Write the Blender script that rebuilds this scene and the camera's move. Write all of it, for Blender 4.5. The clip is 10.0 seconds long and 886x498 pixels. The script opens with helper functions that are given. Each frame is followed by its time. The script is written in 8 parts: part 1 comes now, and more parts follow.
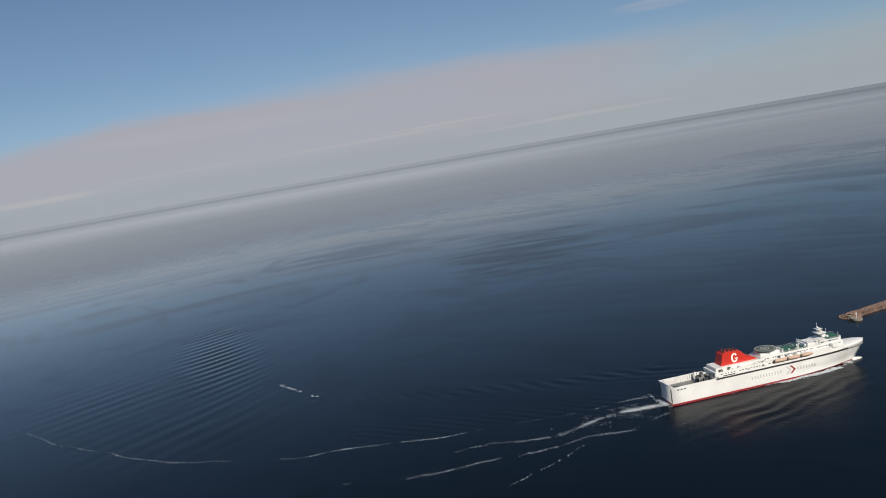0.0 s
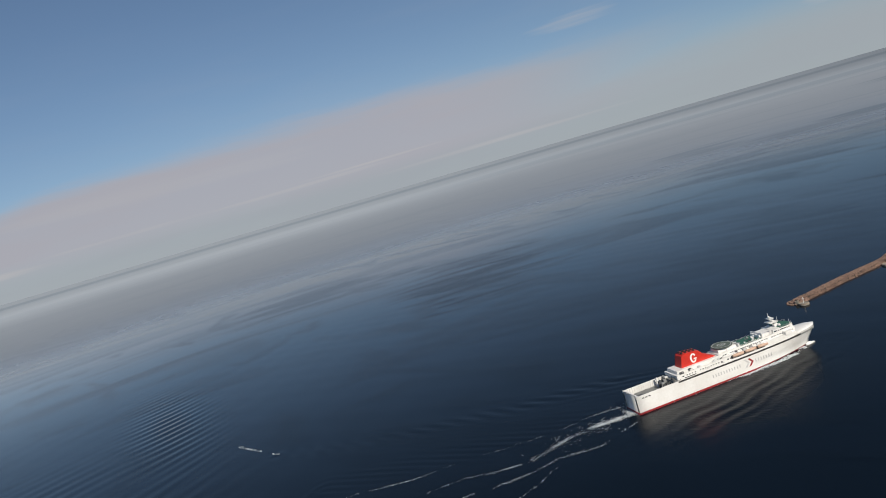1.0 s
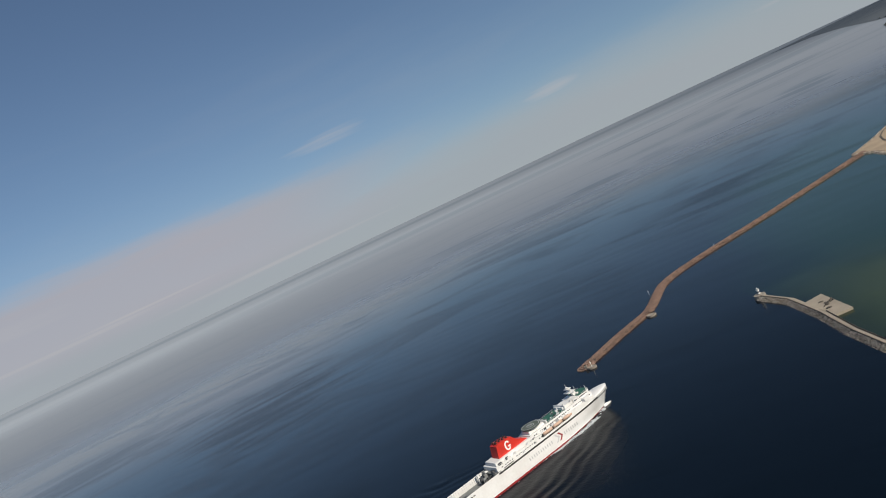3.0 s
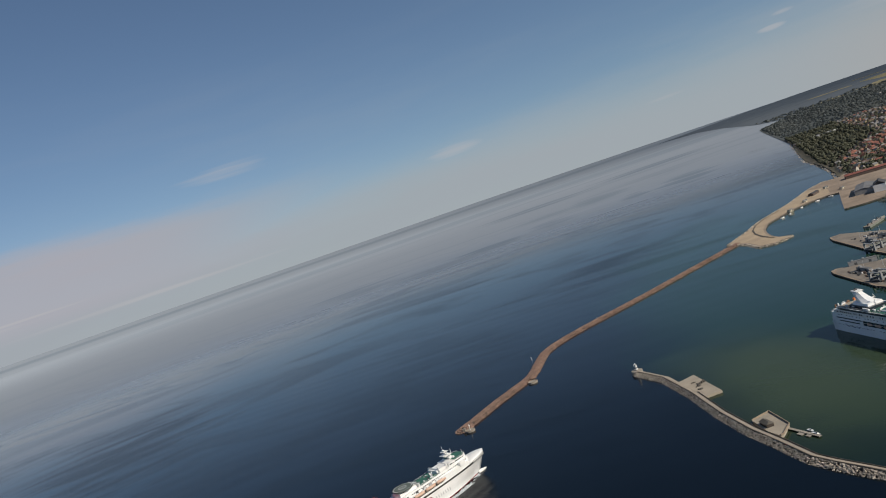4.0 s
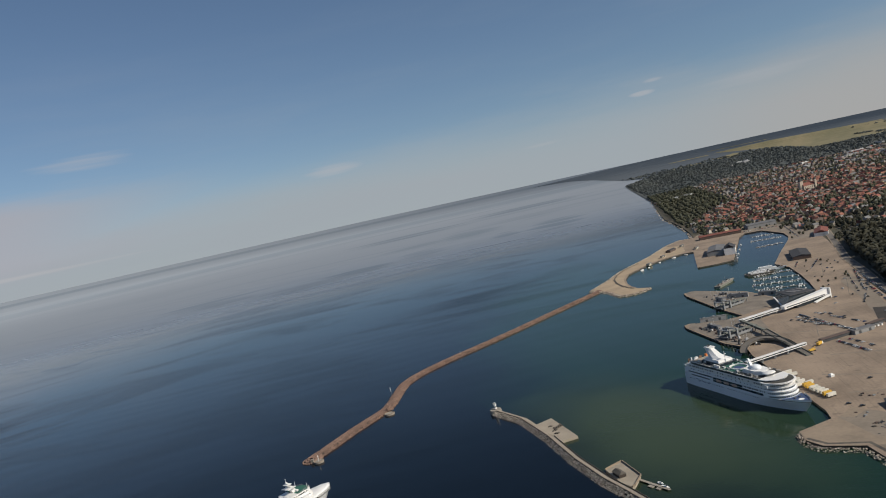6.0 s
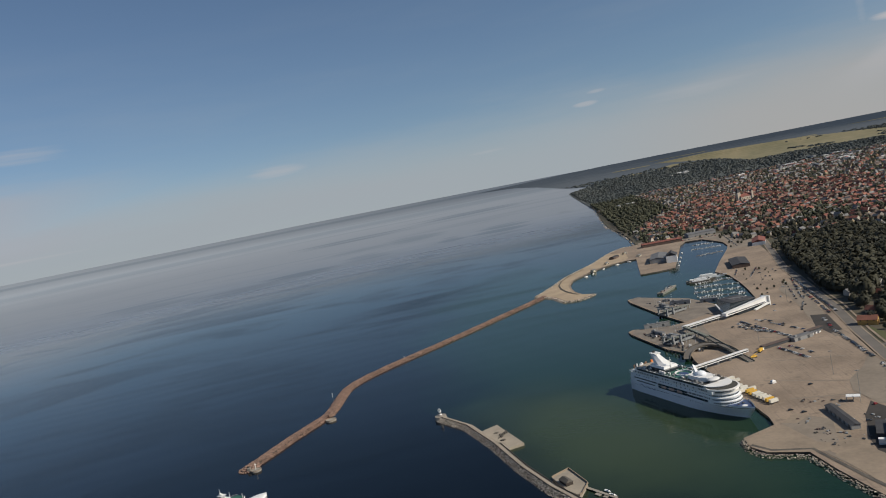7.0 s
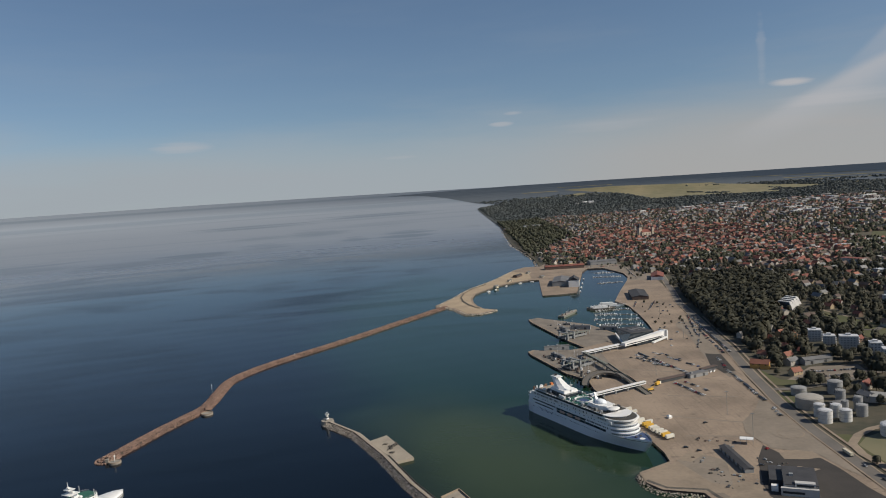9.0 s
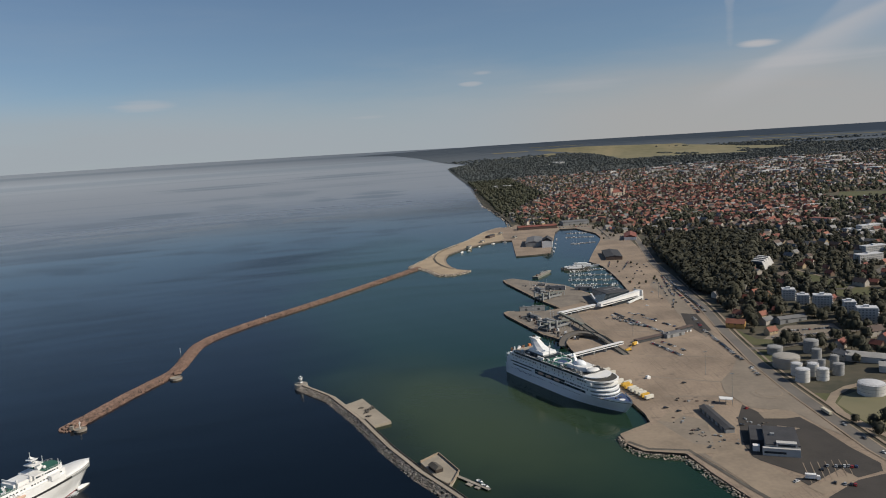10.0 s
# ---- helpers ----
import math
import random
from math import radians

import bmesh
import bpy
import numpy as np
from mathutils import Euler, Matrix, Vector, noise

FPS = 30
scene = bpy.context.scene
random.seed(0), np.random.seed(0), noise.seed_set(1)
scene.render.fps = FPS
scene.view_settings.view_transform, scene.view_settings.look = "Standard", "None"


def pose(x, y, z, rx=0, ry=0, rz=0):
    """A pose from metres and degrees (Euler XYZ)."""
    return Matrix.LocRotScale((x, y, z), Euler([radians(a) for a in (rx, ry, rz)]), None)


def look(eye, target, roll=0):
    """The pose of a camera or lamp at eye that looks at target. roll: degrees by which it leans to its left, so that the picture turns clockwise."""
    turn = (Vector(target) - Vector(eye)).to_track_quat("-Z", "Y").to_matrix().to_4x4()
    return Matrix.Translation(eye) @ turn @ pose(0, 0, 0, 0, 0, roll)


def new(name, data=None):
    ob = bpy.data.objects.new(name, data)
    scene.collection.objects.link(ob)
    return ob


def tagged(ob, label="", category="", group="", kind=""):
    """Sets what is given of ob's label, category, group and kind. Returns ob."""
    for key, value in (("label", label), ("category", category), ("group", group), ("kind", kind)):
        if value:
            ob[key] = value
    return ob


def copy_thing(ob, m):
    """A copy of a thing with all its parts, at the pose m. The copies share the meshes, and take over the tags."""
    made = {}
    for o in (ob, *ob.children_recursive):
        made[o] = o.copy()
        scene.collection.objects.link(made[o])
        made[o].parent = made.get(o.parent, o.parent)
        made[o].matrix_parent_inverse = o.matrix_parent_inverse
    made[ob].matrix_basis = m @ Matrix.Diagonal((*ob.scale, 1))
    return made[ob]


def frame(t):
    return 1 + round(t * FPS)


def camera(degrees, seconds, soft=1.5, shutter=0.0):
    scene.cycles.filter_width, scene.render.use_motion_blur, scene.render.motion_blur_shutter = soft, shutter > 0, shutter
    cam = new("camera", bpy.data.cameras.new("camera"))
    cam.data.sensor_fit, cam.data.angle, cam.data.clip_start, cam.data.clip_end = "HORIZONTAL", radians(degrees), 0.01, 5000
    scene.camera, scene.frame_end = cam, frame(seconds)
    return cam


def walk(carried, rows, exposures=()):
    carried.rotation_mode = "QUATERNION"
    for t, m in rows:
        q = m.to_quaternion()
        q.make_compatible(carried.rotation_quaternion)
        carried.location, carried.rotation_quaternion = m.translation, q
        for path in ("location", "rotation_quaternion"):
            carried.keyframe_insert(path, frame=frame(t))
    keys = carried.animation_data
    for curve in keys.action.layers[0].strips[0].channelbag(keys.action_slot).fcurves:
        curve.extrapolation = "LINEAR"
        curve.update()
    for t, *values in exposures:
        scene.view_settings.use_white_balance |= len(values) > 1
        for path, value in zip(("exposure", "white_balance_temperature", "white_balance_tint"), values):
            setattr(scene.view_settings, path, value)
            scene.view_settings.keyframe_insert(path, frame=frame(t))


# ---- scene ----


def aim(x, y, z, yaw, pitch, roll):
    """A camera pose: yaw to the left from +y, pitch up, roll as in look()."""
    return pose(x, y, z, 90 + pitch, 0, yaw) @ pose(0, 0, 0, 0, 0, roll)


cam = camera(62.0, 10.0, soft=1.0)
PATH = [
    (0.0, aim(64.9, -120.7, 249.9, 56.31, -7.26, -9.80)),
    (0.5, aim(60.2, -115.4, 249.3, 54.15, -6.13, -13.36)),
    (1.0, aim(55.4, -110.1, 248.7, 51.82, -5.75, -16.26)),
    (1.5, aim(50.7, -104.7, 248.1, 48.27, -5.40, -18.14)),
    (2.0, aim(46.0, -99.4, 247.5, 44.54, -4.84, -20.69)),
    (2.2, aim(44.2, -97.3, 247.3, 42.55, -4.61, -21.76)),
    (3.3, aim(34.8, -85.2, 246.4, 29.94, -3.20, -24.20)),
    (3.5, aim(33.3, -82.8, 246.2, 27.93, -2.95, -22.29)),
    (4.0, aim(30.0, -76.2, 245.8, 23.93, -2.83, -19.11)),
    (4.5, aim(26.9, -69.3, 245.4, 21.30, -4.98, -16.17)),
    (5.0, aim(23.9, -62.3, 244.9, 19.27, -5.62, -15.79)),
    (5.5, aim(20.9, -55.0, 244.2, 16.50, -4.20, -13.51)),
    (5.7, aim(19.7, -51.9, 243.7, 15.38, -3.86, -13.07)),
    (6.8, aim(12.7, -34.0, 240.1, 9.95, -3.67, -11.68)),
    (7.0, aim(11.3, -30.5, 239.4, 9.38, -4.19, -11.44)),
    (7.5, aim(7.8, -21.4, 237.6, 7.14, -3.71, -9.92)),
    (8.0, aim(4.2, -12.1, 235.7, 4.95, -3.05, -7.79)),
    (8.5, aim(0.5, -2.5, 234.0, 3.10, -3.72, -4.74)),
    (9.0, aim(-3.3, 7.3, 232.5, 1.72, -4.78, -3.90)),
    (9.5, aim(-7.1, 17.2, 231.0, 0.50, -6.21, -3.18)),
    (10.0, aim(-10.8, 27.1, 229.6, -0.47, -7.96, -3.74)),
]
walk(cam, PATH, exposures=[(0.0, 0.0), (10.0, 0.0)])

# ---- sky and sun ----
SUN_WAY = Vector((0.95, -0.30, 0)).normalized()
SUN_HEIGHT = radians(37)
world = bpy.data.worlds.new("sky")
scene.world = world
world.use_nodes = True
wt = world.node_tree
wt.nodes.clear()


def sky_world():
    n, l = wt.nodes, wt.links
    out, bg = n.new("ShaderNodeOutputWorld"), n.new("ShaderNodeBackground")
    sky = n.new("ShaderNodeTexSky")
    sky.sky_type, sky.sun_disc = "NISHITA", False
    sky.sun_elevation = SUN_HEIGHT
    sky.sun_rotation = math.atan2(SUN_WAY.x, SUN_WAY.y)
    sky.air_density, sky.dust_density, sky.ozone_density = 1.0, 0.4, 3.0
    tc, sep = n.new("ShaderNodeTexCoord"), n.new("ShaderNodeSeparateXYZ")
    l.new(tc.outputs["Generated"], sep.inputs[0])

    def m(op, a, b=None, c=None):
        k = n.new("ShaderNodeMath")
        k.operation = op
        for i, v in enumerate((a, b, c)):
            if v is None:
                continue
            if isinstance(v, (int, float)):
                k.inputs[i].default_value = v
            else:
                l.new(v, k.inputs[i])
        return k.outputs[0]

    def smooth(v, a, b):
        k = n.new("ShaderNodeMapRange")
        k.interpolation_type = "SMOOTHSTEP"
        l.new(v, k.inputs[0])
        k.inputs[1].default_value, k.inputs[2].default_value = a, b
        return k.outputs[0]

    height = m("ARCSINE", sep.outputs[2])
    turn = m("ARCTAN2", sep.outputs[0], sep.outputs[1])
    comb = n.new("ShaderNodeCombineXYZ")
    l.new(m("MULTIPLY", turn, 2.2), comb.inputs[0])
    l.new(m("MULTIPLY", height, 14.0), comb.inputs[1])
    big = n.new("ShaderNodeTexNoise")
    big.inputs["Scale"].default_value, big.inputs["Detail"].default_value, big.inputs["Roughness"].default_value = 1.1, 5, 0.55
    l.new(comb.outputs[0], big.inputs["Vector"])
    comb2 = n.new("ShaderNodeCombineXYZ")
    l.new(m("MULTIPLY", turn, 3.0), comb2.inputs[0])
    l.new(m("MULTIPLY", height, 60.0), comb2.inputs[1])
    comb2.inputs[2].default_value = 7.3
    thin = n.new("ShaderNodeTexNoise")
    thin.inputs["Scale"].default_value, thin.inputs["Detail"].default_value = 1.3, 4
    l.new(comb2.outputs[0], thin.inputs["Vector"])
    # thin cloud along the horizon: soft over the coast, a bank with a clear upper edge in the west
    lift = m("MULTIPLY", smooth(turn, 0.12, 0.55), 0.03)
    top = m("ADD", m("ADD", 0.078, lift), m("MULTIPLY", m("SUBTRACT", big.outputs[0], 0.5), 0.07))
    soft = m("MULTIPLY", m("SUBTRACT", 1.0, smooth(m("DIVIDE", height, top), 0.2, 1.5)), 0.9)
    rim = m("ADD", m("ADD", 0.112, m("MULTIPLY", smooth(turn, -1.28, -1.56), -0.03)), m("ADD", m("MULTIPLY", m("SUBTRACT", big.outputs[0], 0.5), 0.05), m("MULTIPLY", m("SUBTRACT", thin.outputs[0], 0.5), 0.02)))
    west = m("MULTIPLY", m("SUBTRACT", 1.0, smooth(m("DIVIDE", height, rim), 0.78, 1.10)), m("MULTIPLY", smooth(turn, -0.40, -0.80), 0.9))
    veil = m("MULTIPLY", m("MULTIPLY", smooth(big.outputs[0], 0.42, 0.80), 0.16), smooth(height, 0.35, 0.1))
    cover = m("MINIMUM", m("ADD", m("MAXIMUM", soft, west), veil), 0.96)

    def tone(f, a, b):
        k = n.new("ShaderNodeMix")
        k.data_type = "RGBA"
        l.new(f, k.inputs["Factor"])
        for name, v in (("A", a), ("B", b)):
            if isinstance(v, tuple):
                k.inputs[name].default_value = (*v, 1)
            else:
                l.new(v, k.inputs[name])
        return k.outputs["Result"]

    # rosy grey in the west, cool over the open coast, warm grey over the land
    grey = tone(smooth(turn, -0.45, -0.9), tone(smooth(turn, 0.0, 0.3), (4.7, 5.2, 5.65), (5.15, 5.1, 5.1)), tone(smooth(height, 0.008, 0.04), (4.7, 5.1, 5.6), (5.3, 5.25, 5.85)))
    # single small clouds, a vapour trail and bright streaks low over the sea: place (degrees), half width, half height, weight
    puffs = 0.0
    for az, el, w, h, k in ((23.9, 5.6, 1.3, .28, 1.0), (3.4, 4.47, .8, .18, .5), (4.3, 5.26, .7, .16, .4), (-20.7, 4.2, 2.0, .5, .45), (-4.5, 2.5, 1.6, .14, .3), (27, 4.3, 5, .6, .4), (22.1, 7.9, .3, 2.4, .2),
                            (11, 3.9, 4, .5, .25), (-37.2, 8.0, 3.6, .5, .5), (-64, 1.95, 13, .17, .9), (-57, 2.25, 8, .1, .7), (-45, 1.15, 9, .16, .6), (-86, 1.4, 7, .26, .8), (-72, 4.6, 11, .8, .22)):
        dx = m("MULTIPLY", m("SUBTRACT", turn, radians(az)), 1 / radians(w))
        dy = m("MULTIPLY", m("SUBTRACT", height, radians(el)), 1 / radians(h))
        r = m("ADD", m("MULTIPLY", dx, dx), m("MULTIPLY", dy, dy))
        puffs = m("ADD", puffs, m("MULTIPLY", smooth(m("ADD", r, m("MULTIPLY", m("SUBTRACT", thin.outputs[0], .5), 4.0)), 1.3, -0.6), k))
    # a slanting sheet of thin cloud over the land, and a fainter one above it
    for az, el, rise, depth, k in ((21.5, 3.1, .43, .045, .50), (27.4, 6.2, 1.05, .09, .34)):
        e = m("SUBTRACT", m("SUBTRACT", height, radians(el)), m("MULTIPLY", m("SUBTRACT", turn, radians(az)), rise))
        e = m("ADD", e, m("MULTIPLY", m("SUBTRACT", big.outputs[0], .5), .02))
        edge = m("MULTIPLY", smooth(e, .008, -.006), smooth(e, -depth, -.004))
        puffs = m("ADD", puffs, m("MULTIPLY", m("MULTIPLY", edge, smooth(turn, radians(az - 3), radians(az + 4))), k))
    puffs = m("MINIMUM", puffs, 0.85)
    # the blue deepens quickly above the bank
    steep = n.new("ShaderNodeCombineXYZ")
    l.new(sep.outputs[0], steep.inputs[0])
    l.new(sep.outputs[1], steep.inputs[1])
    l.new(m("ADD", m("MULTIPLY", m("MAXIMUM", sep.outputs[2], 0.0), 1.0), 0.05), steep.inputs[2])
    unit = n.new("ShaderNodeVectorMath")
    unit.operation = "NORMALIZE"
    l.new(steep.outputs[0], unit.inputs[0])
    l.new(unit.outputs[0], sky.inputs["Vector"])
    seen = tone(puffs, tone(cover, sky.outputs[0], grey), (6.2, 6.15, 6.35))
    bg.inputs[1].default_value = 0.074
    l.new(seen, bg.inputs[0])
    l.new(bg.outputs[0], out.inputs[0])


sky_world()
sun_lamp = bpy.data.lights.new("sun", "SUN")
sun_lamp.energy, sun_lamp.angle, sun_lamp.color = 4.4, radians(0.53), (1.0, 0.915, 0.785)
sun = new("sun", sun_lamp)
sun_from = SUN_WAY * math.cos(SUN_HEIGHT) + Vector((0, 0, math.sin(SUN_HEIGHT)))
sun.matrix_world = look(sun_from * 800, (0, 0, 0))

# ---- materials ----
MATS = {}


def material(name, base, other=None, scale=1.0, rough=0.8, metal=0.0, bump=0.0, fine=None, per_object=0.0, per_island=0.0, spots=None):
    """A surface of two tones mixed by noise at two sizes (scale: cycles a metre), with relief and small differences between pieces."""
    if name in MATS:
        return MATS[name]
    mt = bpy.data.materials.new(name)
    mt.use_nodes = True
    n, l = mt.node_tree.nodes, mt.node_tree.links
    bsdf = n["Principled BSDF"]
    bsdf.inputs["Roughness"].default_value, bsdf.inputs["Metallic"].default_value = rough, metal
    geo = n.new("ShaderNodeNewGeometry")
    big, small = n.new("ShaderNodeTexNoise"), n.new("ShaderNodeTexNoise")
    big.inputs["Scale"].default_value, big.inputs["Detail"].default_value = scale, 4
    small.inputs["Scale"].default_value, small.inputs["Detail"].default_value = (fine or scale * 9), 3
    for tex in (big, small):
        l.new(geo.outputs["Position"], tex.inputs["Vector"])
    add = n.new("ShaderNodeMath")
    add.operation = "MULTIPLY_ADD"
    l.new(small.outputs[0], add.inputs[0])
    add.inputs[1].default_value = 0.45
    l.new(big.outputs[0], add.inputs[2])
    ramp = n.new("ShaderNodeMapRange")
    ramp.inputs[1].default_value, ramp.inputs[2].default_value = 0.52, 0.92
    l.new(add.outputs[0], ramp.inputs[0])
    mix = n.new("ShaderNodeMix")
    mix.data_type = "RGBA"
    other = other or tuple(c * 0.8 for c in base)
    mix.inputs["A"].default_value, mix.inputs["B"].default_value = (*base, 1), (*other, 1)
    l.new(ramp.outputs[0], mix.inputs["Factor"])
    col = mix.outputs["Result"]
    for amount, kind in ((per_object, "ob"), (per_island, "is")):
        if not amount:
            continue
        hsv, rng = n.new("ShaderNodeHueSaturation"), n.new("ShaderNodeMapRange")
        if kind == "ob":
            src = n.new("ShaderNodeObjectInfo").outputs["Random"]
        else:
            src = geo.outputs["Random Per Island"]
        l.new(src, rng.inputs[0])
        rng.inputs[3].default_value, rng.inputs[4].default_value = 1 - amount, 1 + amount
        l.new(rng.outputs[0], hsv.inputs["Value"])
        l.new(col, hsv.inputs["Color"])
        col = hsv.outputs[0]
    l.new(col, bsdf.inputs["Base Color"])
    if bump:
        bp = n.new("ShaderNodeBump")
        bp.inputs["Strength"].default_value, bp.inputs["Distance"].default_value = 0.6, bump
        l.new(small.outputs[0], bp.inputs["Height"])
        l.new(bp.outputs[0], bsdf.inputs["Normal"])
    MATS[name] = mt
    return mt


white_paint = material("white_paint", (0.80, 0.80, 0.78), (0.70, 0.69, 0.66), 0.06, 0.45)


class Geo:
    """Collects points and faces for one mesh."""

    def __init__(self):
        self.v, self.f, self.mi = [], [], []

    def add(self, verts, faces, mi=0):
        k = len(self.v)
        self.v += [tuple(p) for p in verts]
        self.f += [tuple(i + k for i in q) for q in faces]
        self.mi += [mi] * len(faces)
        return self

    def box(self, x0, x1, y0, y1, z0, z1, mi=0, taper=0.0):
        t = taper
        v = [(x0, y0, z0), (x1, y0, z0), (x1, y1, z0), (x0, y1, z0), (x0 + t, y0 + t, z1), (x1 - t, y0 + t, z1), (x1 - t, y1 - t, z1), (x0 + t, y1 - t, z1)]
        return self.add(v, [(3, 2, 1, 0), (4, 5, 6, 7), (0, 1, 5, 4), (1, 2, 6, 5), (2, 3, 7, 6), (3, 0, 4, 7)], mi)

    def slab(self, poly, z0, z1, mi=0, inset=0.0):
        """poly: points counter-clockwise."""
        n = len(poly)
        cx, cy = sum(p[0] for p in poly) / n, sum(p[1] for p in poly) / n
        top = [(p[0] + (cx - p[0]) * inset, p[1] + (cy - p[1]) * inset, z1) for p in poly]
        v = [(p[0], p[1], z0) for p in poly] + top
        return self.add(v, [tuple(range(n - 1, -1, -1)), tuple(range(n, 2 * n))] + [(i, (i + 1) % n, n + (i + 1) % n, n + i) for i in range(n)], mi)

    def tube(self, p, q, r0, r1=None, n=8, mi=0):
        p, q = Vector(p), Vector(q)
        r1 = r0 if r1 is None else r1
        d = (q - p).normalized()
        a = d.orthogonal().normalized()
        b = d.cross(a)
        ring = [a * math.cos(2 * math.pi * i / n) + b * math.sin(2 * math.pi * i / n) for i in range(n)]
        v = [p + c * r0 for c in ring] + [q + c * r1 for c in ring]
        return self.add(v, [tuple(range(n - 1, -1, -1)), tuple(range(n, 2 * n))] + [(i, (i + 1) % n, n + (i + 1) % n, n + i) for i in range(n)], mi)

    def loft(self, rings, closed=True, caps=True, mi=0):
        n = len(rings[0])
        v = [p for r in rings for p in r]
        f = []
        for i in range(len(rings) - 1):
            for j in range(n if closed else n - 1):
                k = (j + 1) % n
                f.append((i * n + j, i * n + k, (i + 1) * n + k, (i + 1) * n + j))
        if caps:
            f += [tuple(range(n - 1, -1, -1)), tuple(range((len(rings) - 1) * n, len(rings) * n))]
        return self.add(v, f, mi)

    def mesh(self, name, mats, smooth=False):
        me = bpy.data.meshes.new(name)
        me.from_pydata(self.v, [], self.f)
        for mt in mats if isinstance(mats, (list, tuple)) else [mats]:
            me.materials.append(mt)
        me.polygons.foreach_set("material_index", self.mi)
        if smooth:
            me.polygons.foreach_set("use_smooth", [True] * len(me.polygons))
        me.update()
        return me


def part(name, geo, mats, parent=None, label="", smooth=False, at=None):
    """Links the collected mesh as one object under its thing or part."""
    me = geo if isinstance(geo, bpy.types.Mesh) else geo.mesh(name, mats, smooth)
    ob = new(name, me)
    if parent:
        ob.parent = parent
    if at is not None:
        ob.matrix_basis = at
    if label:
        tagged(ob, label)
    if name in SMALL:
        tagged(ob, kind="stuff")
    return ob


SMALL = {"window_row", "bridge_window", "railing", "bulwark_rib", "davit", "front_window", "lounge_window", "porthole", "hull_marks", "stern_marks", "deck_mark", "strut", "door_rib",
         "promenade_window", "car_marks", "pane", "uptake", "winch", "radar", "windlass", "pile", "glazing"}


def thing(name, label, category, group="", at=None, kind=""):
    ob = tagged(new(name), label, category, group, kind)
    if at is not None:
        ob.matrix_basis = at
    return ob


cream_paint = material("cream_paint", (0.62, 0.56, 0.42), (0.52, 0.47, 0.36), 0.1, 0.6)
red_paint = material("red_paint", (0.62, 0.035, 0.02), (0.5, 0.03, 0.02), 0.08, 0.4)
dark_red = material("dark_red", (0.30, 0.02, 0.025), (0.22, 0.02, 0.02), 0.08, 0.5)
black_paint = material("black_paint", (0.02, 0.02, 0.022), (0.035, 0.033, 0.03), 0.2, 0.5)
dark_glass = material("dark_glass", (0.02, 0.028, 0.035), (0.035, 0.045, 0.055), 0.3, 0.15)
green_deck = material("green_deck", (0.022, 0.12, 0.085), (0.03, 0.10, 0.075), 0.12, 0.8)
grey_deck = material("grey_deck", (0.22, 0.23, 0.22), (0.16, 0.165, 0.16), 0.15, 0.8, fine=1.5)
grey_steel = material("grey_steel", (0.33, 0.34, 0.34), (0.22, 0.225, 0.22), 0.2, 0.55, metal=0.2)
dark_steel = material("dark_steel", (0.075, 0.08, 0.085), (0.045, 0.047, 0.05), 0.3, 0.6)
orange_paint = material("orange_paint", (0.70, 0.22, 0.06), (0.6, 0.17, 0.05), 0.3, 0.5)
pale_orange = material("pale_orange", (0.60, 0.44, 0.34), (0.52, 0.33, 0.23), 0.3, 0.6)
yellow_paint = material("yellow_paint", (0.70, 0.42, 0.06), (0.58, 0.34, 0.05), 0.3, 0.55)
blue_deck = material("blue_deck", (0.05, 0.085, 0.19), (0.04, 0.065, 0.14), 0.2, 0.7)
hull_white = material("hull_white", (0.82, 0.85, 0.87), (0.74, 0.77, 0.80), 0.05, 0.4)
letter_grey = material("letter_grey", (0.55, 0.55, 0.55), None, 0.5, 0.5)
pale_grey = material("pale_grey", (0.60, 0.60, 0.60), None, 0.5, 0.5)
concrete = material("concrete", (0.335, 0.30, 0.25), (0.20, 0.18, 0.152), 0.05, 0.9, fine=0.6)
sand_concrete = material("sand_concrete", (0.36, 0.31, 0.24), (0.27, 0.235, 0.185), 0.06, 0.92, fine=0.5)
asphalt = material("asphalt", (0.052, 0.045, 0.039), (0.036, 0.032, 0.028), 0.05, 0.92, fine=0.8)
road_asphalt = material("road_asphalt", (0.16, 0.144, 0.124), (0.12, 0.108, 0.094), 0.04, 0.92, fine=0.5)
grass_mat = material("grass", (0.07, 0.08, 0.028), (0.10, 0.09, 0.042), 0.03, 0.95, fine=0.4)
dry_grass = material("dry_grass", (0.24, 0.205, 0.118), (0.15, 0.142, 0.08), 0.004, 0.95, fine=0.02)
# bluish haze is mixed into this far ground's colour
hazed_woodland = material("hazed_woodland", (0.046, 0.055, 0.055), (0.070, 0.078, 0.072), 0.0022, 0.95, fine=.009)
bark = material("bark", (0.09, 0.065, 0.045), None, 1.0, 0.95)
leaves = material("leaves", (0.032, 0.0325, 0.018), (0.053, 0.050, 0.027), 0.035, 0.8, per_island=0.08)
# far crowns paler and bluer, the haze put into their colour
hazed_leaves = material("hazed_leaves", (0.064, 0.078, 0.078), (0.090, 0.100, 0.094), 0.003, 0.9, fine=.012, per_island=0.06)

# ---- the plan ----
EYE = Vector((15, -40, 243))
NEAR, DEEP = 3000.0, 1850.0


def shrink(x, y):
    d = math.hypot(x - EYE.x, y - EYE.y)
    return 1.0 if d <= NEAR else (NEAR + DEEP * (1 - math.exp(-(d - NEAR) / DEEP))) / d


def far(x, y, z=0.0):
    """Land and sea past 3 km, drawn in so that the horizon lies 4.85 km off."""
    k = shrink(x, y)
    return (EYE.x + (x - EYE.x) * k, EYE.y + (y - EYE.y) * k, EYE.z + (z - EYE.z) * k)


